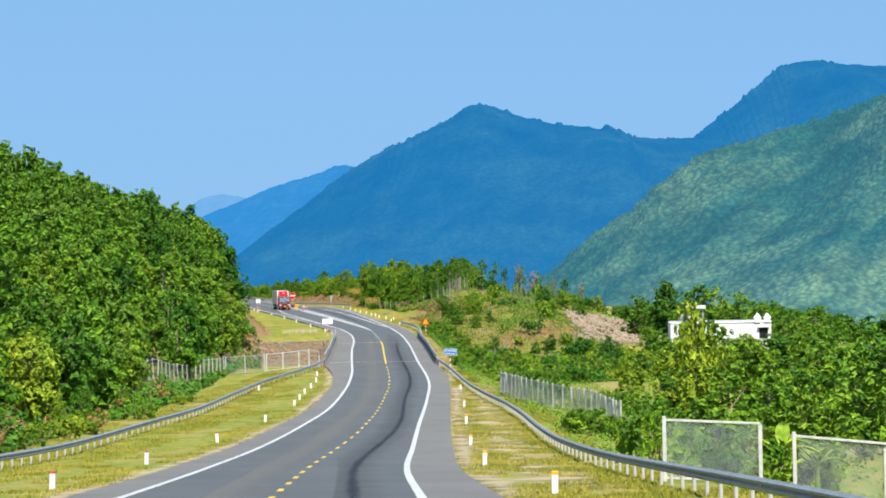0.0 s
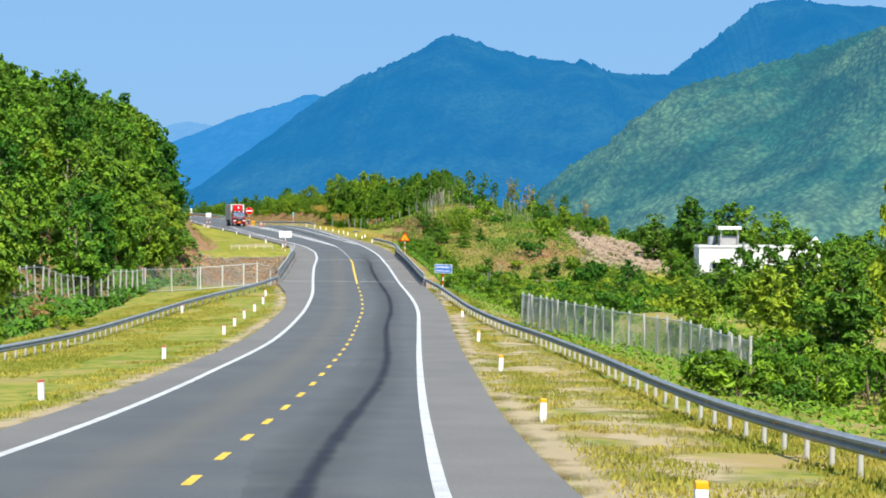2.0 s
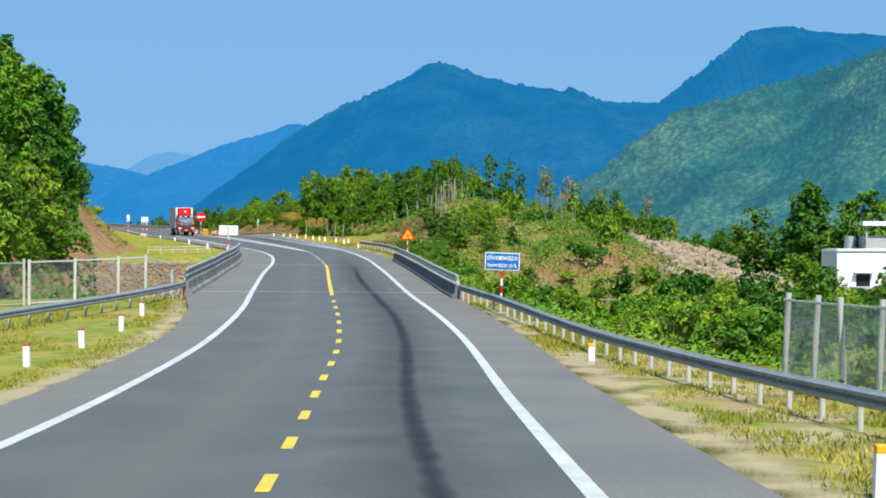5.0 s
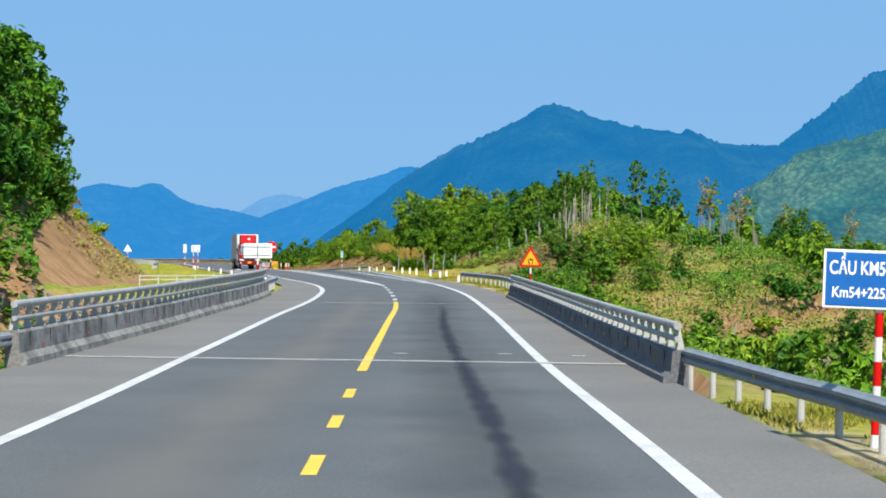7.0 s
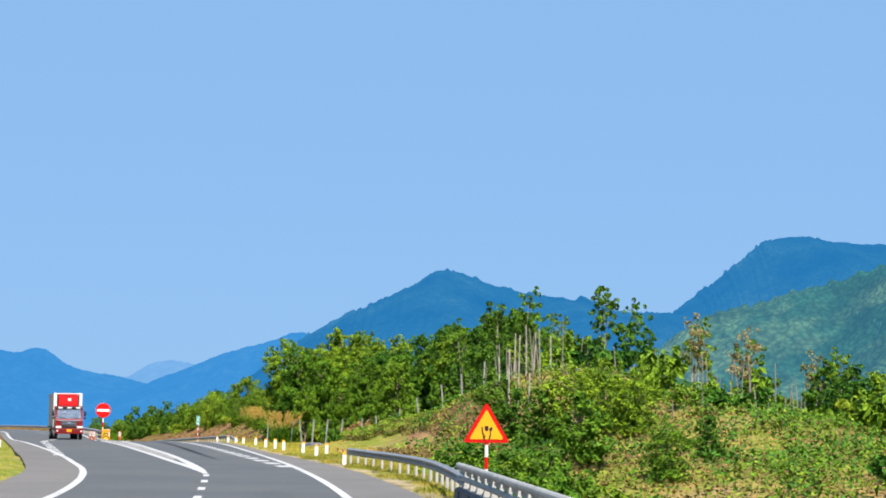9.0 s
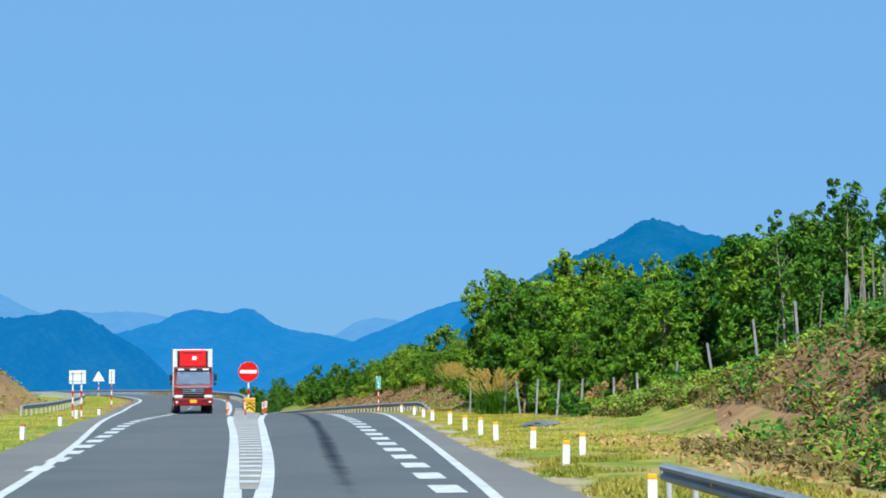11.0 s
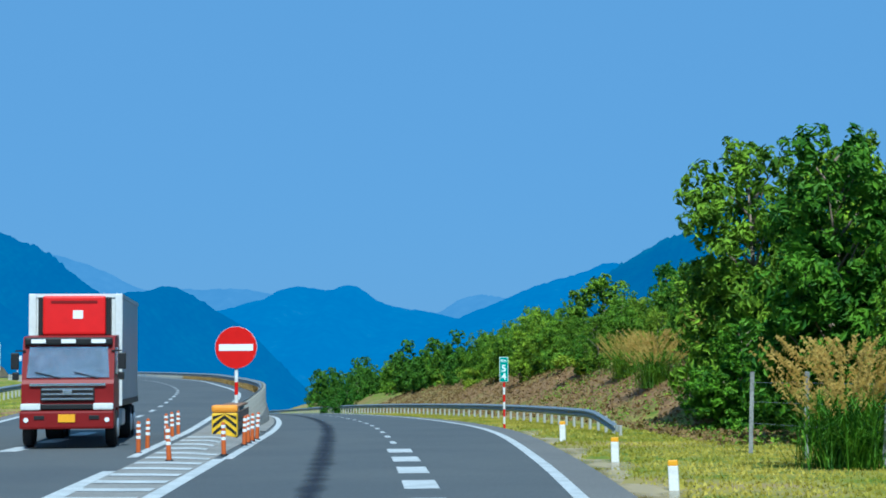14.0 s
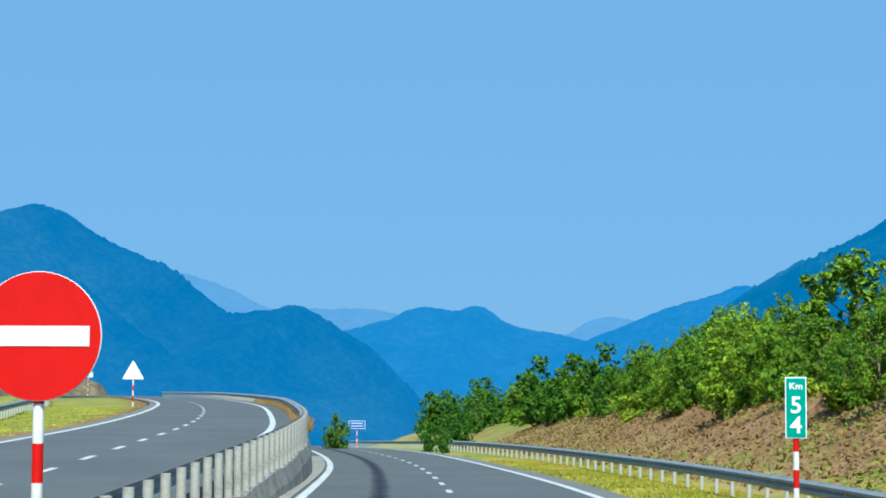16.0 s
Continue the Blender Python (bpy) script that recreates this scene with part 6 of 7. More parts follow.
for i in range(40):
    y = rng.uniform(108, 245)
    f0 = float(np.interp(y, [100, 120, 140, 155, 170, 200, 246], [-25.5, -27.5, -31, -35, -38.5, -45.5, -55.5]))
    shrub(f0 - rng.uniform(6, 16), y, rng.uniform(0.5, 1.1), pick((1, 3, 1, 0.5, 3)), "olive shrub on the earth slope", "shrubs on the earth slope", True)
for nm, items in far_shrubs.items():
    join_stuff("shrubs", "scattered green shrubs on the slopes", "shrubs", items, bpy.data.materials[nm])


def reed_clump(x, y, size, seed):
    """A clump of cane grass: arching thin blades and feathery dry plumes."""
    th = empty("cane_grass", Matrix.Translation((x, y, ground_at(x, y) - 0.1)) @ Matrix.Scale(size, 4), "tall clump of cane grass with dry tan plumes", "cane grass", "cane grass on the slope")
    rs = np.random.RandomState(seed)
    v, f, pv, pf = [], [], [], []
    for i in range(520):
        a, out = rs.rand() * 6.28, 0.8 + 1.5 * rs.rand()
        h = 0.8 + 1.3 * rs.rand()
        b = Vector((rs.normal() * 0.45, rs.normal() * 0.45, 0))
        d = Vector((math.cos(a), math.sin(a), 0))
        w = d.cross(Vector((0, 0, 1))) * 0.014
        p1, p2, p3 = b + d * out * 0.25 + Vector((0, 0, h * 0.7)), b + d * out * 0.6 + Vector((0, 0, h * 0.95)), b + d * out + Vector((0, 0, h * 0.8))
        n = len(v)
        v += [b - w, b + w, p1 + w, p1 - w, p2 + w * 0.8, p2 - w * 0.8, p3]
        f += [(n, n + 1, n + 2, n + 3), (n + 3, n + 2, n + 4, n + 5), (n + 5, n + 4, n + 6)]
    for i in range(150):
        a, out = rs.rand() * 6.28, 1.7 * rs.rand() ** 0.7
        d = Vector((math.cos(a), math.sin(a), 0))
        c = d * out + Vector((0, 0, 1.2 + 1.5 * rs.rand()))
        for k in range(26):
            p = c + d * k * 0.02 + Vector((rs.normal() * 0.03, rs.normal() * 0.03, k * 0.02))
            q = Vector(rs.normal(size=3)) * 0.035
            n = len(pv)
            pv += [p - q, p + Vector((0, 0, 0.06)), p + q]
            pf.append((n, n + 1, n + 2))
    part("blades", mesh_of("blades", v, f, M_LEAF), None, th, "green cane blades")
    part("plumes", mesh_of("plumes", pv, pf, M_PLUME), None, th, "dry tan plumes")


for x, y, k, seed in REEDS:
    reed_clump(x, y, k, seed)


def banana():
    for x, y, s in ((18.6, -113, 1.0), (20.2, -111, 0.8)):
        th = empty("banana_plant", Matrix.Translation((x, y, ground_at(x, y) - 0.1)), "banana plant with broad pale green leaves", "banana plant")
        bm = bmesh.new()
        cyl(bm, 0, 0, 0, 1.3 * s, 0.12, 0.07, 10)
        part("stem", bm, M_LEAF_YEL, th)
        for i in range(8):
            a = i * 0.8 + x
            v, f = [], []
            for j in range(8):
                t = j / 7
                r, h = 1.5 * t * s, (1.2 + 1.5 * t - 1.5 * t * t + 0.5 * (i % 3) * t) * s
                w = 0.26 * math.sin(math.pi * (0.08 + 0.9 * t)) * s
                c, q = math.cos(a), math.sin(a)
                v += [(c * r - q * w, q * r + c * w, h + 0.08), (c * r, q * r, h), (c * r + q * w, q * r - c * w, h + 0.08)]
            for j in range(7):
                for k in (0, 1):
                    f.append((j * 3 + k, j * 3 + k + 1, j * 3 + k + 4, j * 3 + k + 3))
            part("leaf", mesh_of("leaf", v, f, M_LEAF_YEL), None, th)


banana()

# grass and low growth


def scatter(name, label, material, count, place, blades, hmin, hmax, width, seed):
    rs = np.random.RandomState(seed)
    v, f = [], []
    n = 0
    for _ in range(count):
        p = place(rs)
        if p is None:
            continue
        x, y = p
        z = ground_at(x, y)
        for _b in range(blades):
            a = rs.rand() * 6.28
            h = hmin + (hmax - hmin) * rs.rand()
            w = width * (0.5 + rs.rand())
            dx, dy = rs.normal() * 0.1, rs.normal() * 0.1
            c, s = math.cos(a) * w, math.sin(a) * w
            v += [(x + dx - c, y + dy - s, z - 0.02), (x + dx + c, y + dy + s, z - 0.02), (x + dx + rs.normal() * h * 0.4, y + dy + rs.normal() * h * 0.4, z + h)]
            f.append((n, n + 1, n + 2))
            n += 3
    ob = tagged(new(name, mesh_of(name, v, f, material)), label, "grass", kind="stuff")
    return ob


def right_verge(rs):
    y = -150 + 300 * rs.rand() ** 1.0
    a, b = float(edge_r(y)) + 0.25, float(edge_r(y)) + (7.5 if y < 0 else 3.0 if y < 30 else 0)
    x = a + ((b - a) if y < 30 else 4.5) * rs.rand()
    if 30 < y < 92 or noise.noise((x / 2.2, y / 3.4, 2.2)) < -0.12:
        return None
    return x, y


def left_verge(rs):
    y = -150 + 188 * rs.rand()
    a, b = float(edge_l(y)) - 0.2, float(RAIL_B(y)) - 5
    x = a + (b - a) * rs.rand()
    return (x, y) if noise.noise((x / 2.6, y / 4.0, 2.2)) > -0.02 + (0.18 if 1.5 < a - x < 4.5 else -0.25) else None


def fork_verge(rs):
    y = 150 + 150 * rs.rand()
    a = float(edge_r(y)) + 0.2
    return a + (7.0 if y < 230 else 3.5) * rs.rand(), y


def left_fork_verge(rs):
    y = 92 + 230 * rs.rand()
    a = float(edge_l(y)) - 0.2
    return a - 9.0 * rs.rand(), y


M_GRASS = leaf_mat("grass_blades", (0.17, 0.20, 0.022), (0.38, 0.34, 0.06), 0.0, 0.35)
M_GRASS_G = leaf_mat("green_grass_blades", (0.24, 0.26, 0.025), (0.50, 0.44, 0.07), 0.0, 0.35)
scatter("grass", "short yellow-green grass inside the long curve", M_GRASS, 90000, right_verge, 3, 0.03, 0.14, 0.03, 1)
scatter("grass", "short yellow-green grass before the wooded hill", M_GRASS, 60000, left_verge, 3, 0.03, 0.13, 0.03, 2)
scatter("grass", "green grass along the carriageway edge", M_GRASS_G, 26000, fork_verge, 3, 0.02, 0.075, 0.035, 3)
scatter("grass", "green grass beside the oncoming carriageway", M_GRASS_G, 16000, left_fork_verge, 3, 0.02, 0.075, 0.035, 4)


def scrub(name, label, material, count, place, size, seed, lift=0.35):
    """Low leafy growth that hugs the slope."""
    rs = np.random.RandomState(seed)
    pts = []
    while len(pts) < count:
        p = place(rs)
        if p is not None:
            pts.append((p[0], p[1], ground_at(*p) + lift * rs.rand()))
    p = np.array(pts)
    nrm = rs.normal(size=p.shape) * 0.6 + np.array([0, -0.2, 0.8])
    nrm /= np.linalg.norm(nrm, axis=1)[:, None]
    a = np.cross(nrm, rs.normal(size=p.shape))
    a /= np.linalg.norm(a, axis=1)[:, None]
    b = np.cross(nrm, a)
    s = (size * (0.5 + rs.rand(count)))[:, None]
    v = np.stack([p - a * s, p - b * s * 0.5, p + a * s, p + b * s * 0.5], 1).reshape(-1, 3)
    f = np.arange(count * 4).reshape(count, 4)
    return tagged(new(name, mesh_of(name, v.tolist(), f.tolist(), material)), label, "undergrowth", kind="stuff")


def patchy(x, y, seed, cut):
    return noise.noise((x / 5.0, y / 5.0, seed)) > cut


def bank_place(rs):
    y = 24 + 88 * rs.rand()
    x = float(edge_r(y)) + 2.2 + 45 * rs.rand() ** 1.3
    return (x, y) if patchy(x, y, 1.5, -0.15) else None


def below_parapet(rs):
    y = 30 + 92 * rs.rand()
    x = float(edge_r(y)) + 2.2 + 20 * rs.rand() ** 1.2
    return (x, y) if patchy(x, y, 21.5, -0.25) else None


def hill_place(rs):
    y = 115 + 75 * rs.rand()
    x = float(edge_r(y)) + (16 if y > 120 else 5) + 30 * rs.rand()
    return (x, y) if patchy(x, y, 2.5, -0.05) else None


def cut_foot(rs):
    y = 214 + 130 * rs.rand()
    return float(edge_r(y)) + 4.2 + 8.5 * rs.rand(), y


def cut_weeds(rs):
    y = 212 + 60 * rs.rand()
    x = float(edge_r(y)) + 4.5 + 8 * rs.rand()
    return (x, y) if patchy(x, y, 11.5, 0.0) else None


def bracken_place(rs):
    y = 116 + 66 * rs.rand()
    return float(edge_r(y)) + (5.5 if y < 150 else 9.5) + 24 * rs.rand() ** 1.4, y


def mound_place(rs):
    a, r = 6.2832 * rs.rand(), rs.rand() ** 0.5
    x, y = -6.0 + 3.0 * r * math.cos(a), 173.5 + 5.0 * r * math.sin(a)
    return (x, y) if patchy(x * 3, y * 3, 3.5, -0.25) else None


def weed_clumps(rs):
    x, y = bracken_place(rs)
    return (x, y) if noise.noise((x / 2.2, y / 2.8, 12.5)) > 0.06 else None


def green_clumps(rs):
    x, y = bracken_place(rs)
    return (x, y) if noise.noise((x / 2.0, y / 2.4, 14.5)) > 0.14 else None


def open_place(rs):
    y = 82 + 72 * rs.rand()
    x = float(edge_r(y)) + 3.5 + 30 * rs.rand() ** 1.2
    if y > 122 and x - float(edge_r(y)) < 18:
        return None
    return (x, y) if patchy(x, y, 9.5, -0.2) else None


def dry_place(rs):
    y = 112 + 80 * rs.rand()
    d = 4 + 38 * rs.rand()
    x = float(edge_r(y)) + d
    if y > 160 and (d < 9 or (d < 18 and rs.rand() < 0.7)):
        return None
    return (x, y) if patchy(x, y, 2.5, 0.3) is False or rs.rand() < 0.3 else None


def cut_place(rs):
    y = 190 + 230 * rs.rand()
    x = float(edge_r(y)) + (9.5 if y < 226 else 11.0) + 15 * rs.rand()
    return (x, y) if patchy(x, y, 4.5, -0.1 + (0.4 if x - float(edge_r(y)) < 11 else 0)) else None


def forest_floor(rs):
    y = -110 + 238 * rs.rand()
    foot = float(np.interp(y, [-180, -60, 20, 60, 90, 100, 130, 165], [-14, -21, -22.5, -23, -27, -30.5, -36, -42]))
    return foot + 2.0 - 26 * rs.rand() ** 1.6, y


def beyond_rail(rs):
    y = -140 + 165 * rs.rand()
    x = float(RAIL_A(y)) + 1.2 + 14 * rs.rand()
    return (x, y) if patchy(x, y, 6.5, -0.1) else None


def plain_place(rs):
    y = -60 + 260 * rs.rand()
    x = 22 + 50 * rs.rand()
    return (x, y)


def earth_place(rs):
    y = 100 + 148 * rs.rand()
    x = float(np.interp(y, [100, 120, 140, 155, 170, 200, 246], [-25.5, -27.5, -31, -35, -38.5, -45.5, -55.5])) - 24 * rs.rand()
    return (x, y) if patchy(x, y, 8.5, -0.02) else None


scrub("undergrowth", "dark green low growth on the bank below the bridge", M_LEAF_DARK, 32000, bank_place, 0.115, 11, 0.5)
scrub("undergrowth", "bright green weeds below the parapet", M_LEAF, 22000, below_parapet, 0.09, 51, 0.55)
scrub("undergrowth", "yellow-green weeds below the parapet", M_LEAF_YEL, 14000, below_parapet, 0.08, 52, 0.45)
scrub("undergrowth", "green low growth on the cleared slope", M_LEAF_DARK, 24000, hill_place, 0.115, 12, 0.5)
scrub("undergrowth", "dry brown bracken on the slope beside the road", M_BRACKEN, 26000, bracken_place, 0.10, 22, 0.4)
scrub("undergrowth", "fresh yellow-green weeds among the bracken", M_LEAF_YEL, 7000, weed_clumps, 0.09, 29, 0.6)
scrub("undergrowth", "clumps of green weeds among the bracken", M_LEAF_DARK, 12000, green_clumps, 0.10, 33, 0.8)
scrub("undergrowth", "rank yellow-green weeds on the mound beside the fence", M_LEAF_YEL, 7000, mound_place, 0.07, 31, 0.5)
scrub("undergrowth", "dead brown bracken on the mound beside the fence", M_BRACKEN, 8000, mound_place, 0.07, 32, 0.4)
scrub("undergrowth", "dry brown litter on the foot of the cut slope", M_BRACKEN, 24000, cut_foot, 0.09, 23, 0.16)
scrub("undergrowth", "olive weeds on the foot of the cut slope", M_LEAF_YEL, 3200, cut_weeds, 0.06, 24, 0.3)
scrub("undergrowth", "olive weeds over the open slope", M_LEAF_YEL, 9000, open_place, 0.09, 20, 0.35)
scrub("undergrowth", "green weeds over the open slope", M_LEAF, 30000, open_place, 0.10, 21, 0.5)
scrub("undergrowth", "dry brown litter on the cleared slope", M_LEAF_DRY, 20000, dry_place, 0.095, 13, 0.15)
scrub("undergrowth", "mixed green growth on the cut slope", M_LEAF, 15000, cut_place, 0.16, 14, 0.5)
scrub("undergrowth", "dry brown growth on the cut slope", M_BRACKEN, 13000, cut_place, 0.12, 15, 0.3)
scrub("undergrowth", "dark growth on the forest floor", M_LEAF_DARK, 36000, forest_floor, 0.24, 16, 0.8)
scrub("undergrowth", "yellow-green weeds beyond the guardrail", M_LEAF_YEL, 22000, beyond_rail, 0.09, 17, 0.4)
scrub("undergrowth", "green growth over the low ground", M_LEAF, 34000, plain_place, 0.15, 18, 0.7)
scrub("undergrowth", "sparse scrub on the earth slope", M_BRACKEN, 5000, earth_place, 0.12, 19, 0.4)
scrub("undergrowth", "tan dry grass on the earth slope", M_LEAF_DRY, 14000, earth_place, 0.11, 53, 0.25)
scrub("undergrowth", "olive weeds on the earth slope", M_LEAF_YEL, 6000, earth_place, 0.11, 54, 0.35)



def wall_grass(rs):
    y = 272 + 80 * rs.rand()
    return float(GORE_L(y)) + 1.0 + 0.5 * rs.rand(), y


def verge_tuft(name, label, material, count, place, zf, hmax, seed):
    """Tufts on a built surface whose height along the road is given."""
    rs = np.random.RandomState(seed)
    v, f = [], []
    for _ in range(count):
        x, y = place(rs)
        z = float(zf(y))
        for _b in range(5):
            a, h = rs.rand() * 6.28, hmax * (0.3 + 0.7 * rs.rand())
            c, s = math.cos(a) * 0.03, math.sin(a) * 0.03
            n = len(v)
            v += [(x - c, y - s, z), (x + c, y + s, z), (x + rs.normal() * h * 0.4, y + rs.normal() * h * 0.4, z + h)]
            f.append((n, n + 1, n + 2))
    return tagged(new(name, mesh_of(name, v, f, material)), label, "grass", kind="stuff")


verge_tuft("grass", "dry tan grass along the top of the median wall", M_LEAF_DRY, 2600, wall_grass, lambda y: left_z(y) - 0.1, 0.5, 41)

# ---------------------------------------------------------------- fences


def wire_panel(w, h):
    """Diamond wire netting as thin flat wires."""
    v, f = [], []
    step, r = 0.10, 0.006
    t = -h
    while t < w:
        for s in (0, 1):
            x0, z0, x1, z1 = t, 0.0, t + h, h
            if x0 < 0:
                z0, x0 = -x0, 0.0
            if x1 > w:
                z1, x1 = h - (x1 - w), w
            if z1 - z0 < 0.05:
                continue
            if s:
                x0, x1 = w - x0, w - x1
            n = len(v)
            v += [(x0 - r, 0, z0), (x0 + r, 0.004, z0), (x1 + r, 0.004, z1), (x1 - r, 0, z1)]
            f.append((n, n + 1, n + 2, n + 3))
        t += step
    return mesh_of("netting", v, f, M_GALV)


NET = wire_panel(2.4, 1.85)
F_POST = small("post", lambda bm: cyl(bm, 0, 0, -0.3, 2.1, 0.065, 0.065, 10), M_POSTGREY)
F_TUBE = small("top_tube", lambda bm: cyl(bm, 0, 0, 0, 2.4, 0.028, 0.028, 8, Matrix.Rotation(radians(90), 4, "Y")), M_GALV)
M_FRAME = mat("chalky_white_frame", (0.56, 0.56, 0.52), rough=0.7, vary=0.15, scale=4, fine=20, bump=0.1, second=(0.36, 0.35, 0.31), amount=0.6)
F_POSTW = small("post", lambda bm: box(bm, 0, 0, 0.85, 0.12, 0.12, 2.4, 0.01), M_FRAME)
F_TUBEW = small("top_tube", lambda bm: box(bm, 1.2, 0, 0, 2.4, 0.07, 0.07, 0.008), M_FRAME)


def fence(points, label, white=False, tilt=2.0, gap=2.4):
    """Wire netting fence from post to post along a plan line."""
    p = [Vector((x, y, 0)) for x, y in points]
    stations = []
    for a, b in zip(p, p[1:]):
        n = max(1, round((b - a).length / gap))
        stations += [a.lerp(b, i / n) for i in range(n)]
    stations.append(p[-1])
    for s in stations:
        s.z = ground_at(s.x, s.y)
    m = Matrix.Translation(stations[0])
    inv = m.inverted()
    th = empty("fence", m, label, "fence")
    for i, s in enumerate(stations):
        o = part("post", F_POSTW if white else F_POST, None, th)
        o.matrix_basis = inv @ Matrix.Translation(s) @ Matrix.Rotation(radians(rng.uniform(-tilt, tilt)), 4, "Y")
        if i == len(stations) - 1:
            break
        e = stations[i + 1]
        d = e - s
        flat = math.hypot(d.x, d.y)
        shear = Matrix.Identity(4)
        shear[2][0] = d.z / flat
        mm = inv @ Matrix.Translation(s) @ Matrix.Rotation(math.atan2(d.y, d.x), 4, "Z") @ shear @ Matrix.Diagonal((flat / 2.4, 1, 1, 1))
        o = part("netting", NET, None, th)
        o.matrix_basis = mm @ Matrix.Translation((0, 0, 0.12))
        for z in (1.94, 0.12):
            o = part("tube", F_TUBEW if white else F_TUBE, None, th)
            o.matrix_basis = mm @ Matrix.Translation((0, 0, z))
    return th


fence([(9.2, -11.6), (11.0, -22), (13.2, -32.6), (14.6, -36), (15.4, -39), (16.6, -46), (17.0, -54)], "leaning grey wire netting fence below the guardrail", tilt=4.0, gap=1.7)
fence([(13.7, -121), (16.7, -121)], "white framed wire netting panel beside the guardrail", white=True, tilt=0.5)
fence([(17.7, -121.4), (23.2, -122)], "white framed wire netting fence beside the guardrail", white=True, tilt=0.5)
fence([(-27.0, -78), (-26.2, -40), (-25.0, -10), (-23.2, 8), (-20.9, 24.6)], "grey wire netting fence along the foot of the wooded hill", tilt=3.5, gap=1.5)
fence([(-20.8, 25), (-17.0, 29.2)], "grey wire netting fence before the stone bank")
fence([(-16.8, 29.4), (-13.6, 33.8), (-11.6, 37.4)], "white framed wire netting fence beside the bridge", white=True, tilt=0.5)


def stake_fence():
    """Old concrete stakes with sagging wires before the big trees."""
    pts = [(-17.4, 209.5), (-16.2, 206.5), (-14.8, 202.5), (-13.7, 199.5), (-12.6, 195.7), (-11.4, 193), (-10.1, 190.5), (-8.4, 187.8), (-7.2, 185.2), (-5.6, 181.5), (-4.0, 177.5),
           (-2.4, 173), (-1.2, 168), (0.0, 163), (1.2, 157)]
    st = small("stake", lambda bm: box(bm, 0, 0, 0.7, 0.1, 0.1, 2.4, 0.012), M_CONC)
    x0, y0 = pts[0]
    m = Matrix.Translation((x0, y0, ground_at(x0, y0)))
    inv = m.inverted()
    th = empty("stake_fence", m, "leaning pale stakes with wire before the trees", "fence")
    tops = []
    for x, y in pts:
        mm = Matrix.Translation((x, y, ground_at(x, y))) @ Matrix.Rotation(radians(rng.uniform(-9, 6)), 4, "Y") @ Matrix.Rotation(radians(rng.uniform(-3, 3)), 4, "X")
        o = part("stake", st, None, th)
        o.matrix_basis = inv @ mm
        tops.append(mm)
    for h in (0.7, 1.2, 1.65):
        for a, b in zip(tops, tops[1:]):
            v, f = [], []
            tube(v, f, inv @ (a @ Vector((0, 0, h))), inv @ (b @ Vector((0, 0, h))), 0.004, 0.004, 4)
            part("wire", mesh_of("wire", v, f, M_GALV_DK), None, th)


stake_fence()


def stake_row():
    """A short row of thin pale stakes on the bank below the bridge."""
    th = empty("stake_row", Matrix.Translation((8.0, 98, ground_at(8.0, 98))), "short row of thin pale stakes on the bank", "fence")
    inv = th.matrix_world.inverted()
    st = small("stake", lambda bm: box(bm, 0, 0, 0.6, 0.09, 0.09, 1.8, 0.01), M_CONC)
    for i in range(9):
        x, y = 8.0 + 0.36 * i, 98 + 1.9 * i
        part("stake", st, None, th).matrix_basis = inv @ Matrix.Translation((x, y, ground_at(x, y))) @ Matrix.Rotation(radians(rng.uniform(-8, 8)), 4, "Y")


stake_row()


def low_rail():
    """A low pale rail of two bars on posts on the grass beside the oncoming lanes."""
    a, b = Vector((-23.0, 102.8, 0)), Vector((-17.9, 103.4, 0))
    n = 5
    pts = [a.lerp(b, i / n) for i in range(n + 1)]
    for p in pts:
        p.z = ground_at(p.x, p.y)
    m = Matrix.Translation(pts[0])
    inv = m.inverted()
    th = empty("low_rail", m, "low pale rail of two bars on the grass", "rail")
    po = small("post", lambda bm: box(bm, 0, 0, 0.20, 0.06, 0.06, 0.9, 0.01), M_FRAME)
    for p in pts:
        part("post", po, None, th).matrix_basis = inv @ Matrix.Translation(p)
    for h in (0.36, 0.58):
        for p, q in zip(pts, pts[1:]):
            v, f = [], []
            tube(v, f, inv @ (p + Vector((0, 0, h))), inv @ (q + Vector((0, 0, h))), 0.03, 0.03, 6)
            part("bar", mesh_of("bar", v, f, M_FRAME), None, th)


low_rail()


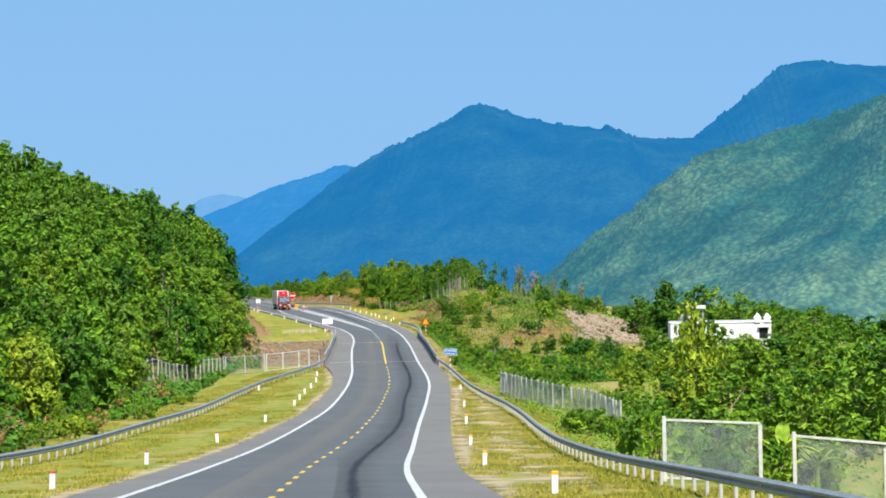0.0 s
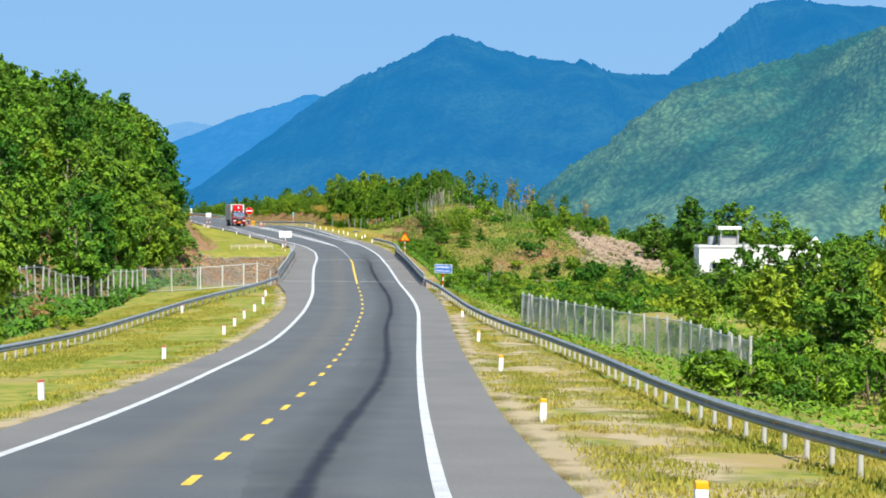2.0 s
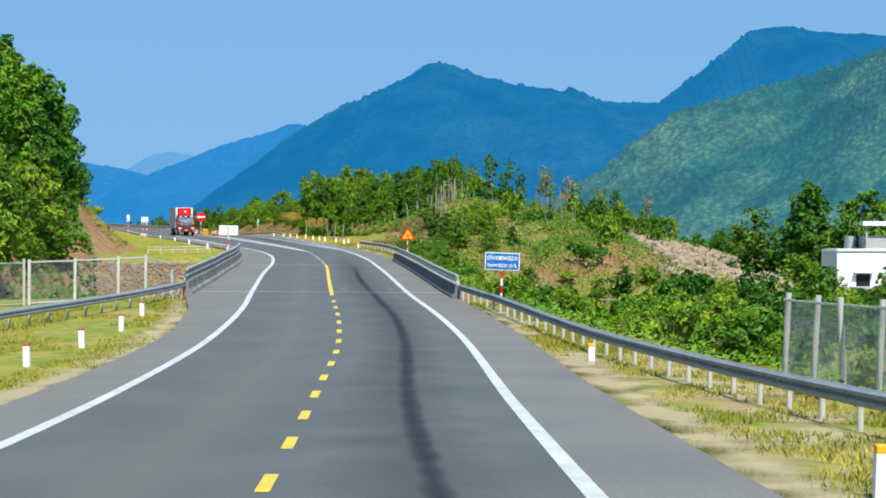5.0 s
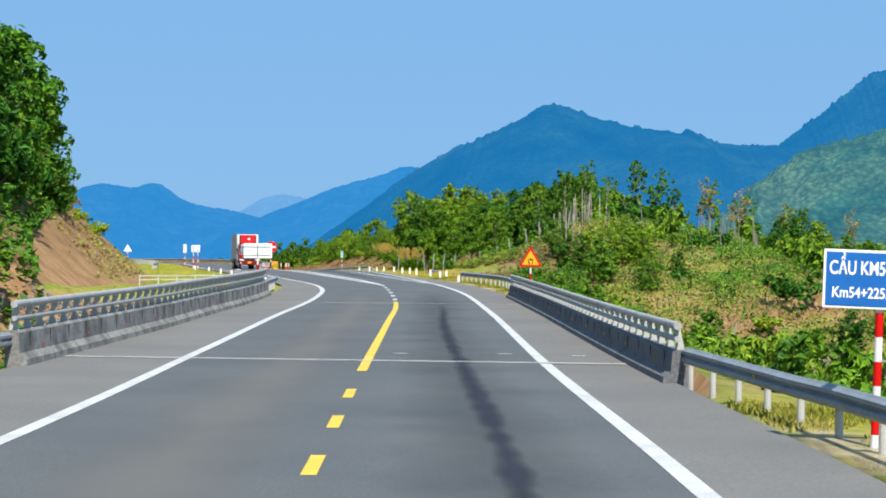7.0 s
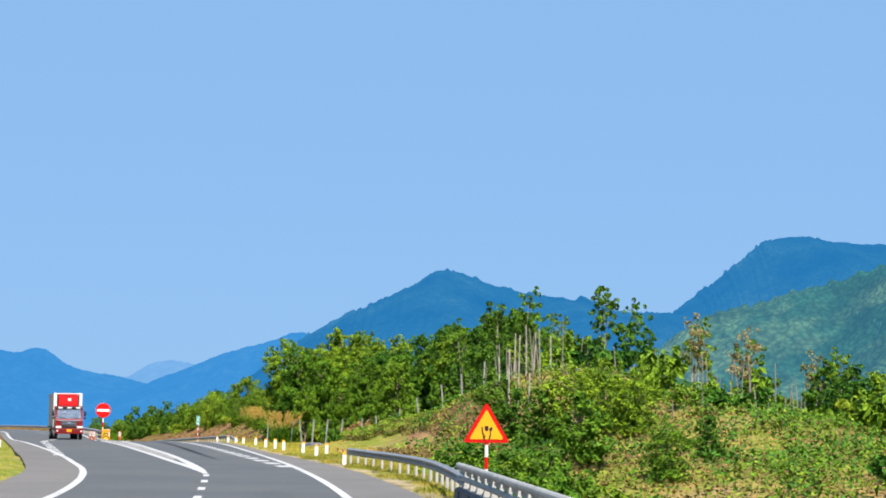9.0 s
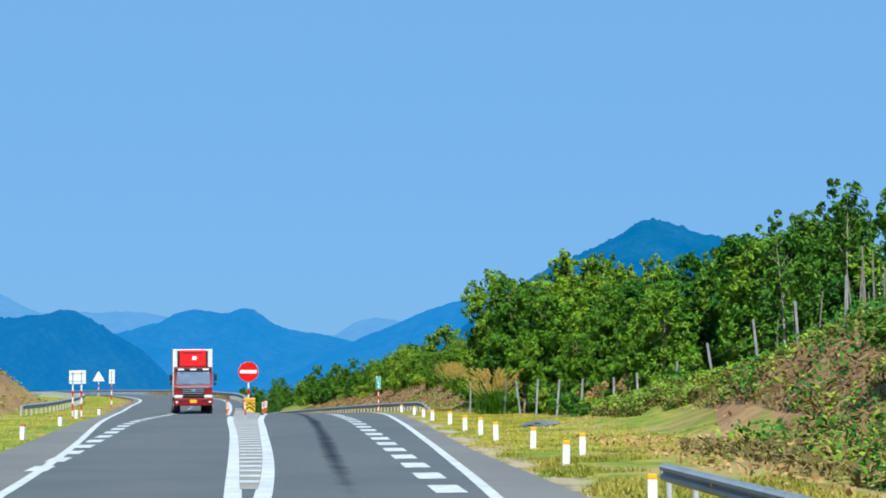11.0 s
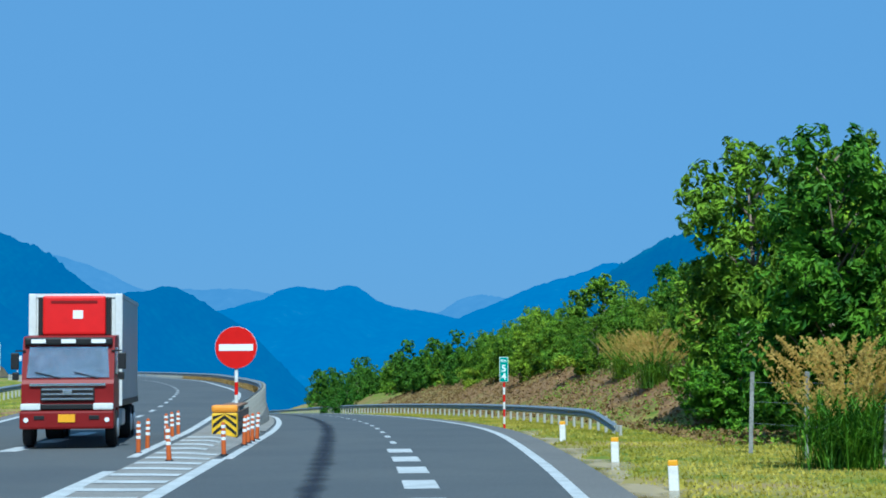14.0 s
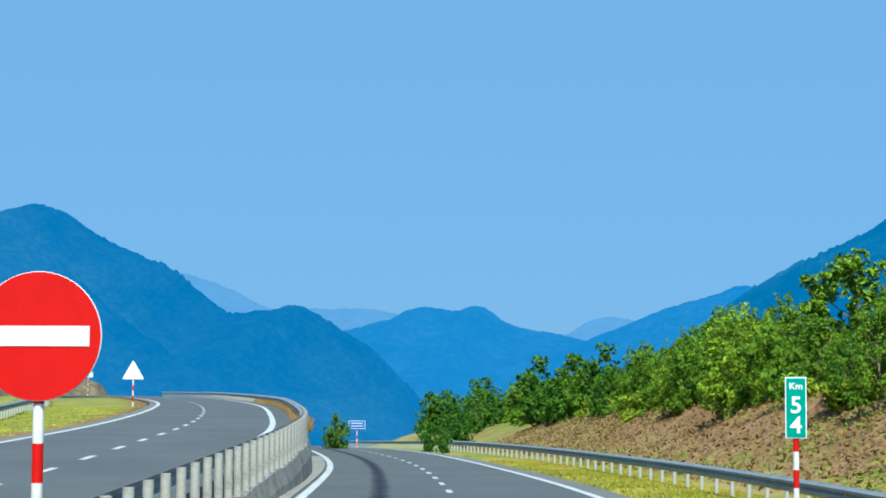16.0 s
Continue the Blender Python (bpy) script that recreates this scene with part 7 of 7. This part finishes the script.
def pale_trunks():
    """Bare cut trunks on the slope behind the warning sign."""
    for x, y, h in ((1.0, 147.5, 4.1), (1.5, 148.6, 4.4), (0.6, 149.0, 3.6), (2.0, 147.0, 2.6), (2.5, 161, 3.6), (3.3, 160.4, 3.2), (1.8, 162, 3.4), (4.0, 162, 2.8), (3.0, 163, 3.3)):
        v, f = [], []
        lean = rng.uniform(-0.05, 0.05)
        for i in range(4):
            tube(v, f, (lean * h * i / 4, 0, h * i / 4 - 0.3), (lean * h * (i + 1) / 4, 0, h * (i + 1) / 4 - 0.3), 0.052 - 0.005 * i, 0.047 - 0.005 * i, 8)
        ob = new("bare_trunk", mesh_of("bare_trunk", v, f, M_BARK_PALE, smooth=True))
        ob.matrix_world = Matrix.Translation((x, y, ground_at(x, y)))
        tagged(ob, "pale bare upright trunk on the cleared slope", "tree trunk", "bare trunks on the slope")
    for x, y, a in ((12, 152, 0.3), (17, 148, -0.4), (8, 157, 0.8), (20, 157, 0.1), (24, 152, -0.8), (14, 160, 0.5)):
        v, f = [], []
        tube(v, f, (-1.6, 0, 0.12), (1.6, 0.1, 0.2), 0.12, 0.08, 7)
        ob = new("felled_log", mesh_of("felled_log", v, f, M_BARK_PALE))
        ob.matrix_world = Matrix.Translation((x, y, ground_at(x, y))) @ Matrix.Rotation(a, 4, "Z")
        tagged(ob, "felled pale log lying on the cleared slope", "log", "felled logs")


pale_trunks()

# ---------------------------------------------------------------- stones
M_ROCK = mat("brown_rubble", (0.31, 0.24, 0.165), rough=0.95, vary=0.35, scale=0.6, fine=8, bump=0.6, second=(0.26, 0.19, 0.13), amount=0.8)
M_STONE = mat("grey_stone_bank", (0.25, 0.21, 0.155), rough=0.95, vary=0.35, scale=0.7, fine=8, bump=0.6, second=(0.22, 0.19, 0.14), amount=0.8)


def rubble(label, material, count, place, smin, smax, seed):
    rs = np.random.RandomState(seed)
    bm = bmesh.new()
    bmesh.ops.create_icosphere(bm, subdivisions=1, radius=1.0)
    base_v = np.array([v.co for v in bm.verts])
    base_f = [[v.index for v in fc.verts] for fc in bm.faces]
    bm.free()
    V, F = [], []
    for _ in range(count):
        x, y, z = place(rs)
        s = smin + (smax - smin) * rs.rand() ** 2
        k = base_v * (1 + rs.normal(size=(len(base_v), 1)) * 0.16) * s * (0.7 + 0.6 * rs.rand(3)) + np.array([x, y, z])
        n = len(V)
        V += k.tolist()
        F += [[n + i for i in q] for q in base_f]
    return tagged(new("rubble", mesh_of("rubble", V, F, material)), label, "rubble", kind="stuff")


def pile_place(rs):
    x, y = 21.5 + 15 * rs.rand(), 117 + 35 * rs.rand()
    h = 0.9 * max(0.0, 1 - ((x - 29) / 9) ** 2) * max(0.0, 1 - ((y - 135) / 18) ** 2)
    return x, y, ground_at(x, y) + h * rs.rand() ** 0.4


def stone_place(rs):
    x = -26.0 + 11.0 * rs.rand()
    y = 87.2 + 3.6 * rs.rand()
    return x, y, ground_at(x, y) + 0.05


rubble("heap of brown rubble and broken rock", M_ROCK, 2300, pile_place, 0.10, 0.55, 31)
rubble("grey rough stone bank below the grass terrace", M_STONE, 2400, stone_place, 0.05, 0.17, 32)


def boulder(x, y, r, tall, seed, material, label, name="boulder", category="boulder"):
    """One uneven stone or heap, half sunk in the grass."""
    rs = np.random.RandomState(seed)
    bm = bmesh.new()
    bmesh.ops.create_icosphere(bm, subdivisions=3, radius=1.0)
    for v in bm.verts:
        k = 1 + 0.35 * noise.noise(v.co * 1.4 + Vector((seed, 0, 0))) + 0.12 * noise.noise(v.co * 4.0 + Vector((0, seed, 0)))
        v.co = Vector((v.co.x * r * k, v.co.y * r * k, v.co.z * tall * k))
    me = bpy.data.meshes.new(name)
    bm.to_mesh(me)
    bm.free()
    me.materials.append(material)
    ob = new(name, me)
    ob.matrix_world = Matrix.Translation((x, y, ground_at(x, y) + 0.1 * tall)) @ Matrix.Rotation(rs.rand() * 6, 4, "Z")
    tagged(ob, label, category)


M_GREYROCK = mat("grey_rock", (0.30, 0.30, 0.29), rough=0.95, vary=0.35, scale=2.0, fine=14, bump=0.6)
boulder(-10.5, 196.5, 0.42, 0.38, 3, M_GREYROCK, "grey boulder in the grass before the wire fence")
boulder(-9.3, 196.0, 0.36, 0.34, 5, M_ROCK, "brown boulder in the grass before the wire fence")
boulder(-10.9, 172.0, 0.8, 0.2, 8, M_CONC_DARK, "low heap of dark grey debris on the grass verge", "debris_heap", "debris heap")


def slope_stones(rs):
    y = 105 + 140 * rs.rand()
    x = float(np.interp(y, [100, 120, 140, 155, 170, 200, 246], [-25.5, -27.5, -31, -35, -38.5, -45.5, -55.5])) - 14 * rs.rand()
    return x, y, ground_at(x, y)


def cut_stones(rs):
    y = 228 + 120 * rs.rand()
    x = float(edge_r(y)) + 4.5 + 9 * rs.rand()
    return x, y, ground_at(x, y)


M_CLOD = mat("red_earth_clods", (0.22, 0.125, 0.06), rough=0.95, vary=0.3, scale=1.0, fine=8, bump=0.5)
rubble("loose clods on the bare earth slope", M_CLOD, 500, slope_stones, 0.04, 0.2, 33)
rubble("loose clods on the red cut slope", M_CLOD, 700, cut_stones, 0.03, 0.13, 34)

# ---------------------------------------------------------------- house, hut, pole
M_HOUSE = mat("white_wall_paint", (0.80, 0.80, 0.79), rough=0.8, vary=0.06, scale=0.8, fine=10, bump=0.1, second=(0.66, 0.65, 0.62), amount=0.4)
M_GLASSDARK = mat("dark_window_glass", (0.02, 0.025, 0.03), rough=0.15, vary=0.1)
M_GREY = mat("grey_render", (0.42, 0.42, 0.41), rough=0.9, vary=0.2)


def house():
    x, y = 36.5, 111.0
    g = min(ground_at(x + 4, y), -3.4)
    th = empty("house", Matrix.Translation((x, y, g)) @ Matrix.Rotation(radians(-3), 4, "Z"), "white flat-roofed country house with small rooftop shelter", "house")
    top = 1.45 - g

    def blk(name, cx, cy, cz, sx, sy, sz, material, parent=th, bevel=0.03, label=""):
        bm = bmesh.new()
        box(bm, cx, cy, cz, sx, sy, sz, bevel)
        return part(name, bm, material, parent, label)

    wall = blk("wall", 7.75, 4.5, top / 2, 15.5, 9, top, M_HOUSE)
    blk("parapet", 7.75, 0.0, top + 0.12, 15.6, 0.25, 0.24, M_HOUSE)
    blk("roof", 7.75, 4.5, top + 0.06, 15.2, 8.8, 0.12, M_GREY)
    # Dark glass stands for a darker recess by the turrets; the other is added.
    for cx, w, h, cz in ((14.3, 1.3, 1.7, top - 1.7), (2.3, 1.2, 1.2, top - 2.6)):
        wd = blk("window", cx, -0.01, cz, w, 0.06, h, M_GLASSDARK, bevel=0.0)
        blk("sill", cx, -0.06, cz - h / 2 - 0.05, w + 0.2, 0.16, 0.08, M_HOUSE, wd)
        blk("canopy", cx, -0.3, cz + h / 2 + 0.15, w + 0.5, 0.6, 0.1, M_HOUSE, wd)
    blk("porch", 2.4, -1.0, top - 3.2, 4.0, 2.0, 0.2, M_GREY)
    blk("stair_tower", 4.0, 4.0, top + 0.7, 2.4, 2.6, 1.3, M_GREY)
    for px in (3.0, 5.2):
        blk("roof_post", px, 2.4, top + 1.2, 0.15, 0.15, 2.4, M_GREY, bevel=0.0)
    blk("shelter_roof", 4.1, 3.0, top + 2.45, 3.0, 2.2, 0.4, M_HOUSE)
    for px in (13.4, 14.9):
        blk("turret", px, 0.2, top + 0.35, 0.95, 0.95, 0.7, M_HOUSE)
        bm = bmesh.new()
        cyl(bm, px, 0.2, top + 0.7, top + 1.45, 0.62, 0.06, 4)
        part("pinnacle", bm, M_HOUSE, th)
    bm = bmesh.new()
    cyl(bm, 2.0, 5.0, top + 0.1, top + 1.3, 0.55, 0.5, 16)
    part("water_tank", bm, M_GALV, th, "steel water tank")


house()


def hut():
    x, y = 17.1, 106.5
    g = ground_at(x, y)
    th = empty("hut", Matrix.Translation((x, y, g)), "low open shelter with flat grey roof on posts", "shelter")
    bm = bmesh.new()
    box(bm, 0, 0, 1.55, 3.9, 1.8, 0.09, 0.02)
    part("roof", bm, M_BARK, th)
    for px in (-1.75, 0.3, 1.75):
        for py in (-0.8, 0.8):
            bm = bmesh.new()
            box(bm, px, py, 0.65, 0.12, 0.12, 1.75)
            part("post", bm, M_BARK_PALE, th)
    bm = bmesh.new()
    box(bm, 0.3, 0.85, 0.6, 2.2, 0.06, 1.2)
    part("back_wall", bm, M_BARK, th)


hut()


def utility_pole():
    x, y = 39.3, 92.0
    g = ground_at(x, y)
    th = empty("utility_pole", Matrix.Translation((x, y, g)), "grey concrete utility pole among the trees", "utility pole")
    bm = bmesh.new()
    cyl(bm, 0, 0, -0.4, 2.7 - g, 0.2, 0.16, 14)
    part("pole", bm, M_CONC, th)
    bm = bmesh.new()
    box(bm, 0, 0, 2.4 - g, 1.1, 0.08, 0.08)
    part("crossarm", bm, M_GALV, th)


utility_pole()

# ---------------------------------------------------------------- truck
M_TRUCKRED = mat("maroon_cab_paint", (0.20, 0.010, 0.010), rough=0.45, vary=0.08, spec=0.25, bump=0.0)
M_UNITRED = mat("bright_red_panel", (0.68, 0.012, 0.012), rough=0.35, vary=0.06, bump=0.0)
M_BOXWHITE = mat("white_box_panel", (0.70, 0.71, 0.70), rough=0.5, vary=0.07, scale=1.2, fine=10, bump=0.02)
# White panel colour greyed to carry the shade of its unlit side.
M_BOXSIDE = mat("grey_box_side", (0.36, 0.39, 0.42), rough=0.45, vary=0.08, scale=1.0, fine=10, bump=0.02)
M_TYRE = mat("tyre_rubber", (0.02, 0.02, 0.021), rough=0.9, vary=0.2)
M_CHROME = mat("chrome", (0.62, 0.63, 0.65), rough=0.18, metal=0.9, vary=0.05, bump=0.0)
M_WIND = mat("windscreen_glass", (0.92, 0.95, 0.95), rough=0.16, metal=0.9, vary=0.1, scale=1.2, fine=3, bump=0.0, spec=0.9)
M_LAMP = mat("headlamp_glass", (0.75, 0.76, 0.74), rough=0.12, vary=0.1, bump=0.0, spec=0.8)


def truck():
    x, y = -34.4, 210.0
    th = empty("truck", Matrix.Translation((x, y, float(left_z(y)) + 0.01)) @ Matrix.Rotation(radians(15.4), 4, "Z"), "maroon refrigerated box truck driving toward the camera", "truck")

    def blk(name, cx, cy, cz, sx, sy, sz, material, parent=th, bevel=0.03, label=""):
        bm = bmesh.new()
        box(bm, cx, cy, cz, sx, sy, sz, bevel)
        return part(name, bm, material, parent, label)

    # cab: raked front, built from a side profile
    prof = [(0.0, 0.55), (0.0, 1.62), (0.06, 1.72), (0.30, 2.66), (0.46, 2.82), (1.75, 2.88), (1.85, 2.8), (1.85, 0.75), (1.45, 0.75), (1.4, 1.0), (0.55, 1.0), (0.5, 0.55)]
    bm = bmesh.new()
    lo = [bm.verts.new((-1.15, a, b)) for a, b in prof]
    hi = [bm.verts.new((1.15, a, b)) for a, b in prof]
    bm.faces.new(lo)
    bm.faces.new(hi[::-1])
    for j in range(len(prof)):
        bm.faces.new((lo[j], hi[j], hi[(j + 1) % len(prof)], lo[(j + 1) % len(prof)]))
    bmesh.ops.recalc_face_normals(bm, faces=bm.faces)
    cab = part("cab", bm, M_TRUCKRED, th, "maroon cab")
    # windscreen on the raked face
    bm = bmesh.new()
    for px, py, pz in ((-1.03, 0.068, 1.78), (1.03, 0.068, 1.78), (0.98, 0.262, 2.56), (-0.98, 0.262, 2.56)):
        bm.verts.new((px, py - 0.02, pz))
    bm.verts.ensure_lookup_table()
    bm.faces.new(bm.verts)
    bmesh.ops.solidify(bm, geom=bm.faces[:], thickness=0.012)
    ws = part("windscreen", bm, M_WIND, cab, "pale reflective windscreen")
    for sx in (-0.5, 0.45):
        bm = bmesh.new()
        box(bm, 0, 0, 0, 0.62, 0.02, 0.025, 0, Matrix.Translation((sx, 0.045, 1.84)) @ Matrix.Rotation(radians(14), 4, "Y"))
        part("wiper", bm, M_BLACK, cab)
    blk("visor", 0, 0.28, 2.70, 2.2, 0.22, 0.2, M_BLACK, cab, 0.05, "dark sun visor")
    for px in (-0.75, 0.0, 0.75):
        blk("roof_badge", px, 0.163, 2.70, 0.36, 0.02, 0.10, M_SIGNWHITE, cab, 0.004)
    gr = blk("grille", 0, -0.02, 1.36, 1.35, 0.06, 0.34, M_BLACK, cab, 0.02)
    for zz in (1.24, 1.36, 1.48):
        blk("grille_bar", 0, -0.055, zz, 1.28, 0.03, 0.045, M_CHROME, gr, 0.01)
    blk("chrome_band", 0, -0.045, 1.60, 1.9, 0.03, 0.07, M_CHROME, cab, 0.01)
    blk("emblem", 0, -0.08, 1.40, 0.24, 0.02, 0.12, M_CHROME, gr, 0.01)
    bp = blk("bumper", 0, -0.1, 0.72, 2.34, 0.3, 0.46, M_TRUCKRED, th, 0.06, "maroon bumper")
    blk("bumper_grille", 0, -0.1, 1.05, 1.3, 0.26, 0.13, M_BLACK, th, 0.02)
    blk("number_plate", 0, -0.262, 0.76, 0.42, 0.012, 0.2, M_AMBER, bp, 0.004, "plain yellow number plate")
    for s in (-1, 1):
        blk("headlamp", s * 0.9, -0.12, 1.05, 0.5, 0.24, 0.17, M_LAMP, th, 0.04, "clear headlamp")
        blk("fog_lamp", s * 0.68, -0.255, 0.78, 0.26, 0.03, 0.1, M_BLACK, bp, 0.01)
        bm = bmesh.new()
        disc(bm, 0.06, 0, 0.03, 16, Matrix.Translation((s * 1.0, -0.258, 0.72)))
        part("marker_lamp", bm, M_SIGNWHITE, bp)
        arm = blk("mirror", s * 1.34, 0.2, 2.2, 0.2, 0.12, 0.42, M_BLACK, cab, 0.03, "black wing mirror")
        blk("mirror_arm", s * 1.2, 0.22, 2.46, 0.26, 0.04, 0.04, M_BLACK, arm, 0.0)
        blk("mirror", s * 1.32, 0.2, 1.82, 0.16, 0.1, 0.2, M_BLACK, cab, 0.03)
        blk("side_window", s * 1.152, 0.95, 2.2, 0.012, 1.0, 0.7, M_GLASSDARK, cab, 0.0)
        blk("step", s * 1.08, 0.9, 0.62, 0.2, 0.7, 0.12, M_BLACK, th, 0.02)
    # cargo box and refrigeration unit
    body = blk("cargo_box", 0, 5.6, 2.5, 2.38, 7.0, 2.95, M_BOXSIDE, th, 0.02, "white insulated cargo box, side shade put into its grey")
    blk("front_panel", 0, 2.085, 2.5, 2.3, 0.03, 2.9, M_BOXWHITE, body, 0.0)
    for s in (-1, 1):
        blk("corner_post", s * 1.12, 2.08, 2.5, 0.2, 0.12, 2.97, M_BOXWHITE, body, 0.03)
        blk("side_rail", s * 1.197, 5.6, 1.1, 0.03, 7.0, 0.16, M_BLACK, body, 0.0)
        blk("top_trim", s * 1.197, 5.6, 3.93, 0.03, 7.0, 0.1, M_GALV, body, 0.0)
    blk("top_trim", 0, 2.07, 3.93, 2.38, 0.06, 0.1, M_BOXWHITE, body, 0.0)
    for s in (-1, 1):
        blk("unit_side", s * 0.87, 1.9, 3.38, 0.14, 0.34, 1.0, M_BLACK, th, 0.02)
    unit = blk("cooling_unit", 0, 1.85, 3.4, 1.62, 0.5, 1.02, M_UNITRED, th, 0.06, "bright red refrigeration unit")
    blk("badge", 0.1, 1.592, 3.42, 0.26, 0.012, 0.22, M_SIGNWHITE, unit, 0.0)
    blk("vent", 0, 1.594, 3.75, 1.2, 0.012, 0.07, M_TRUCKRED, unit, 0.0)
    blk("chassis", 0, 4.6, 0.86, 0.9, 8.6, 0.24, M_BLACK, th, 0.02)
    for s in (-1, 1):
        blk("fuel_tank", s * 0.95, 3.4, 0.7, 0.45, 1.1, 0.45, M_GALV, th, 0.08)
        for yy, rr, ww in ((0.95, 0.49, 0.28), (6.2, 0.49, 0.5), (7.5, 0.49, 0.5)):
            bm = bmesh.new()
            bmesh.ops.create_cone(bm, cap_ends=True, segments=28, radius1=rr, radius2=rr, depth=ww,
                                  matrix=Matrix.Translation((s * (1.18 - ww / 2), yy, rr)) @ Matrix.Rotation(radians(90), 4, "Y"))
            bmesh.ops.bevel(bm, geom=[e for e in bm.edges if e.calc_face_angle(0) > 1], offset=0.05, segments=2, affect="EDGES")
            wh = part("wheel", bm, M_TYRE, th, "black tyre")
            bm = bmesh.new()
            bmesh.ops.create_cone(bm, cap_ends=True, segments=20, radius1=0.27, radius2=0.22, depth=0.06,
                                  matrix=Matrix.Translation((s * 1.185, yy, rr)) @ Matrix.Rotation(radians(90 * s), 4, "Y"))
            part("rim", bm, M_GALV, wh)


truck()
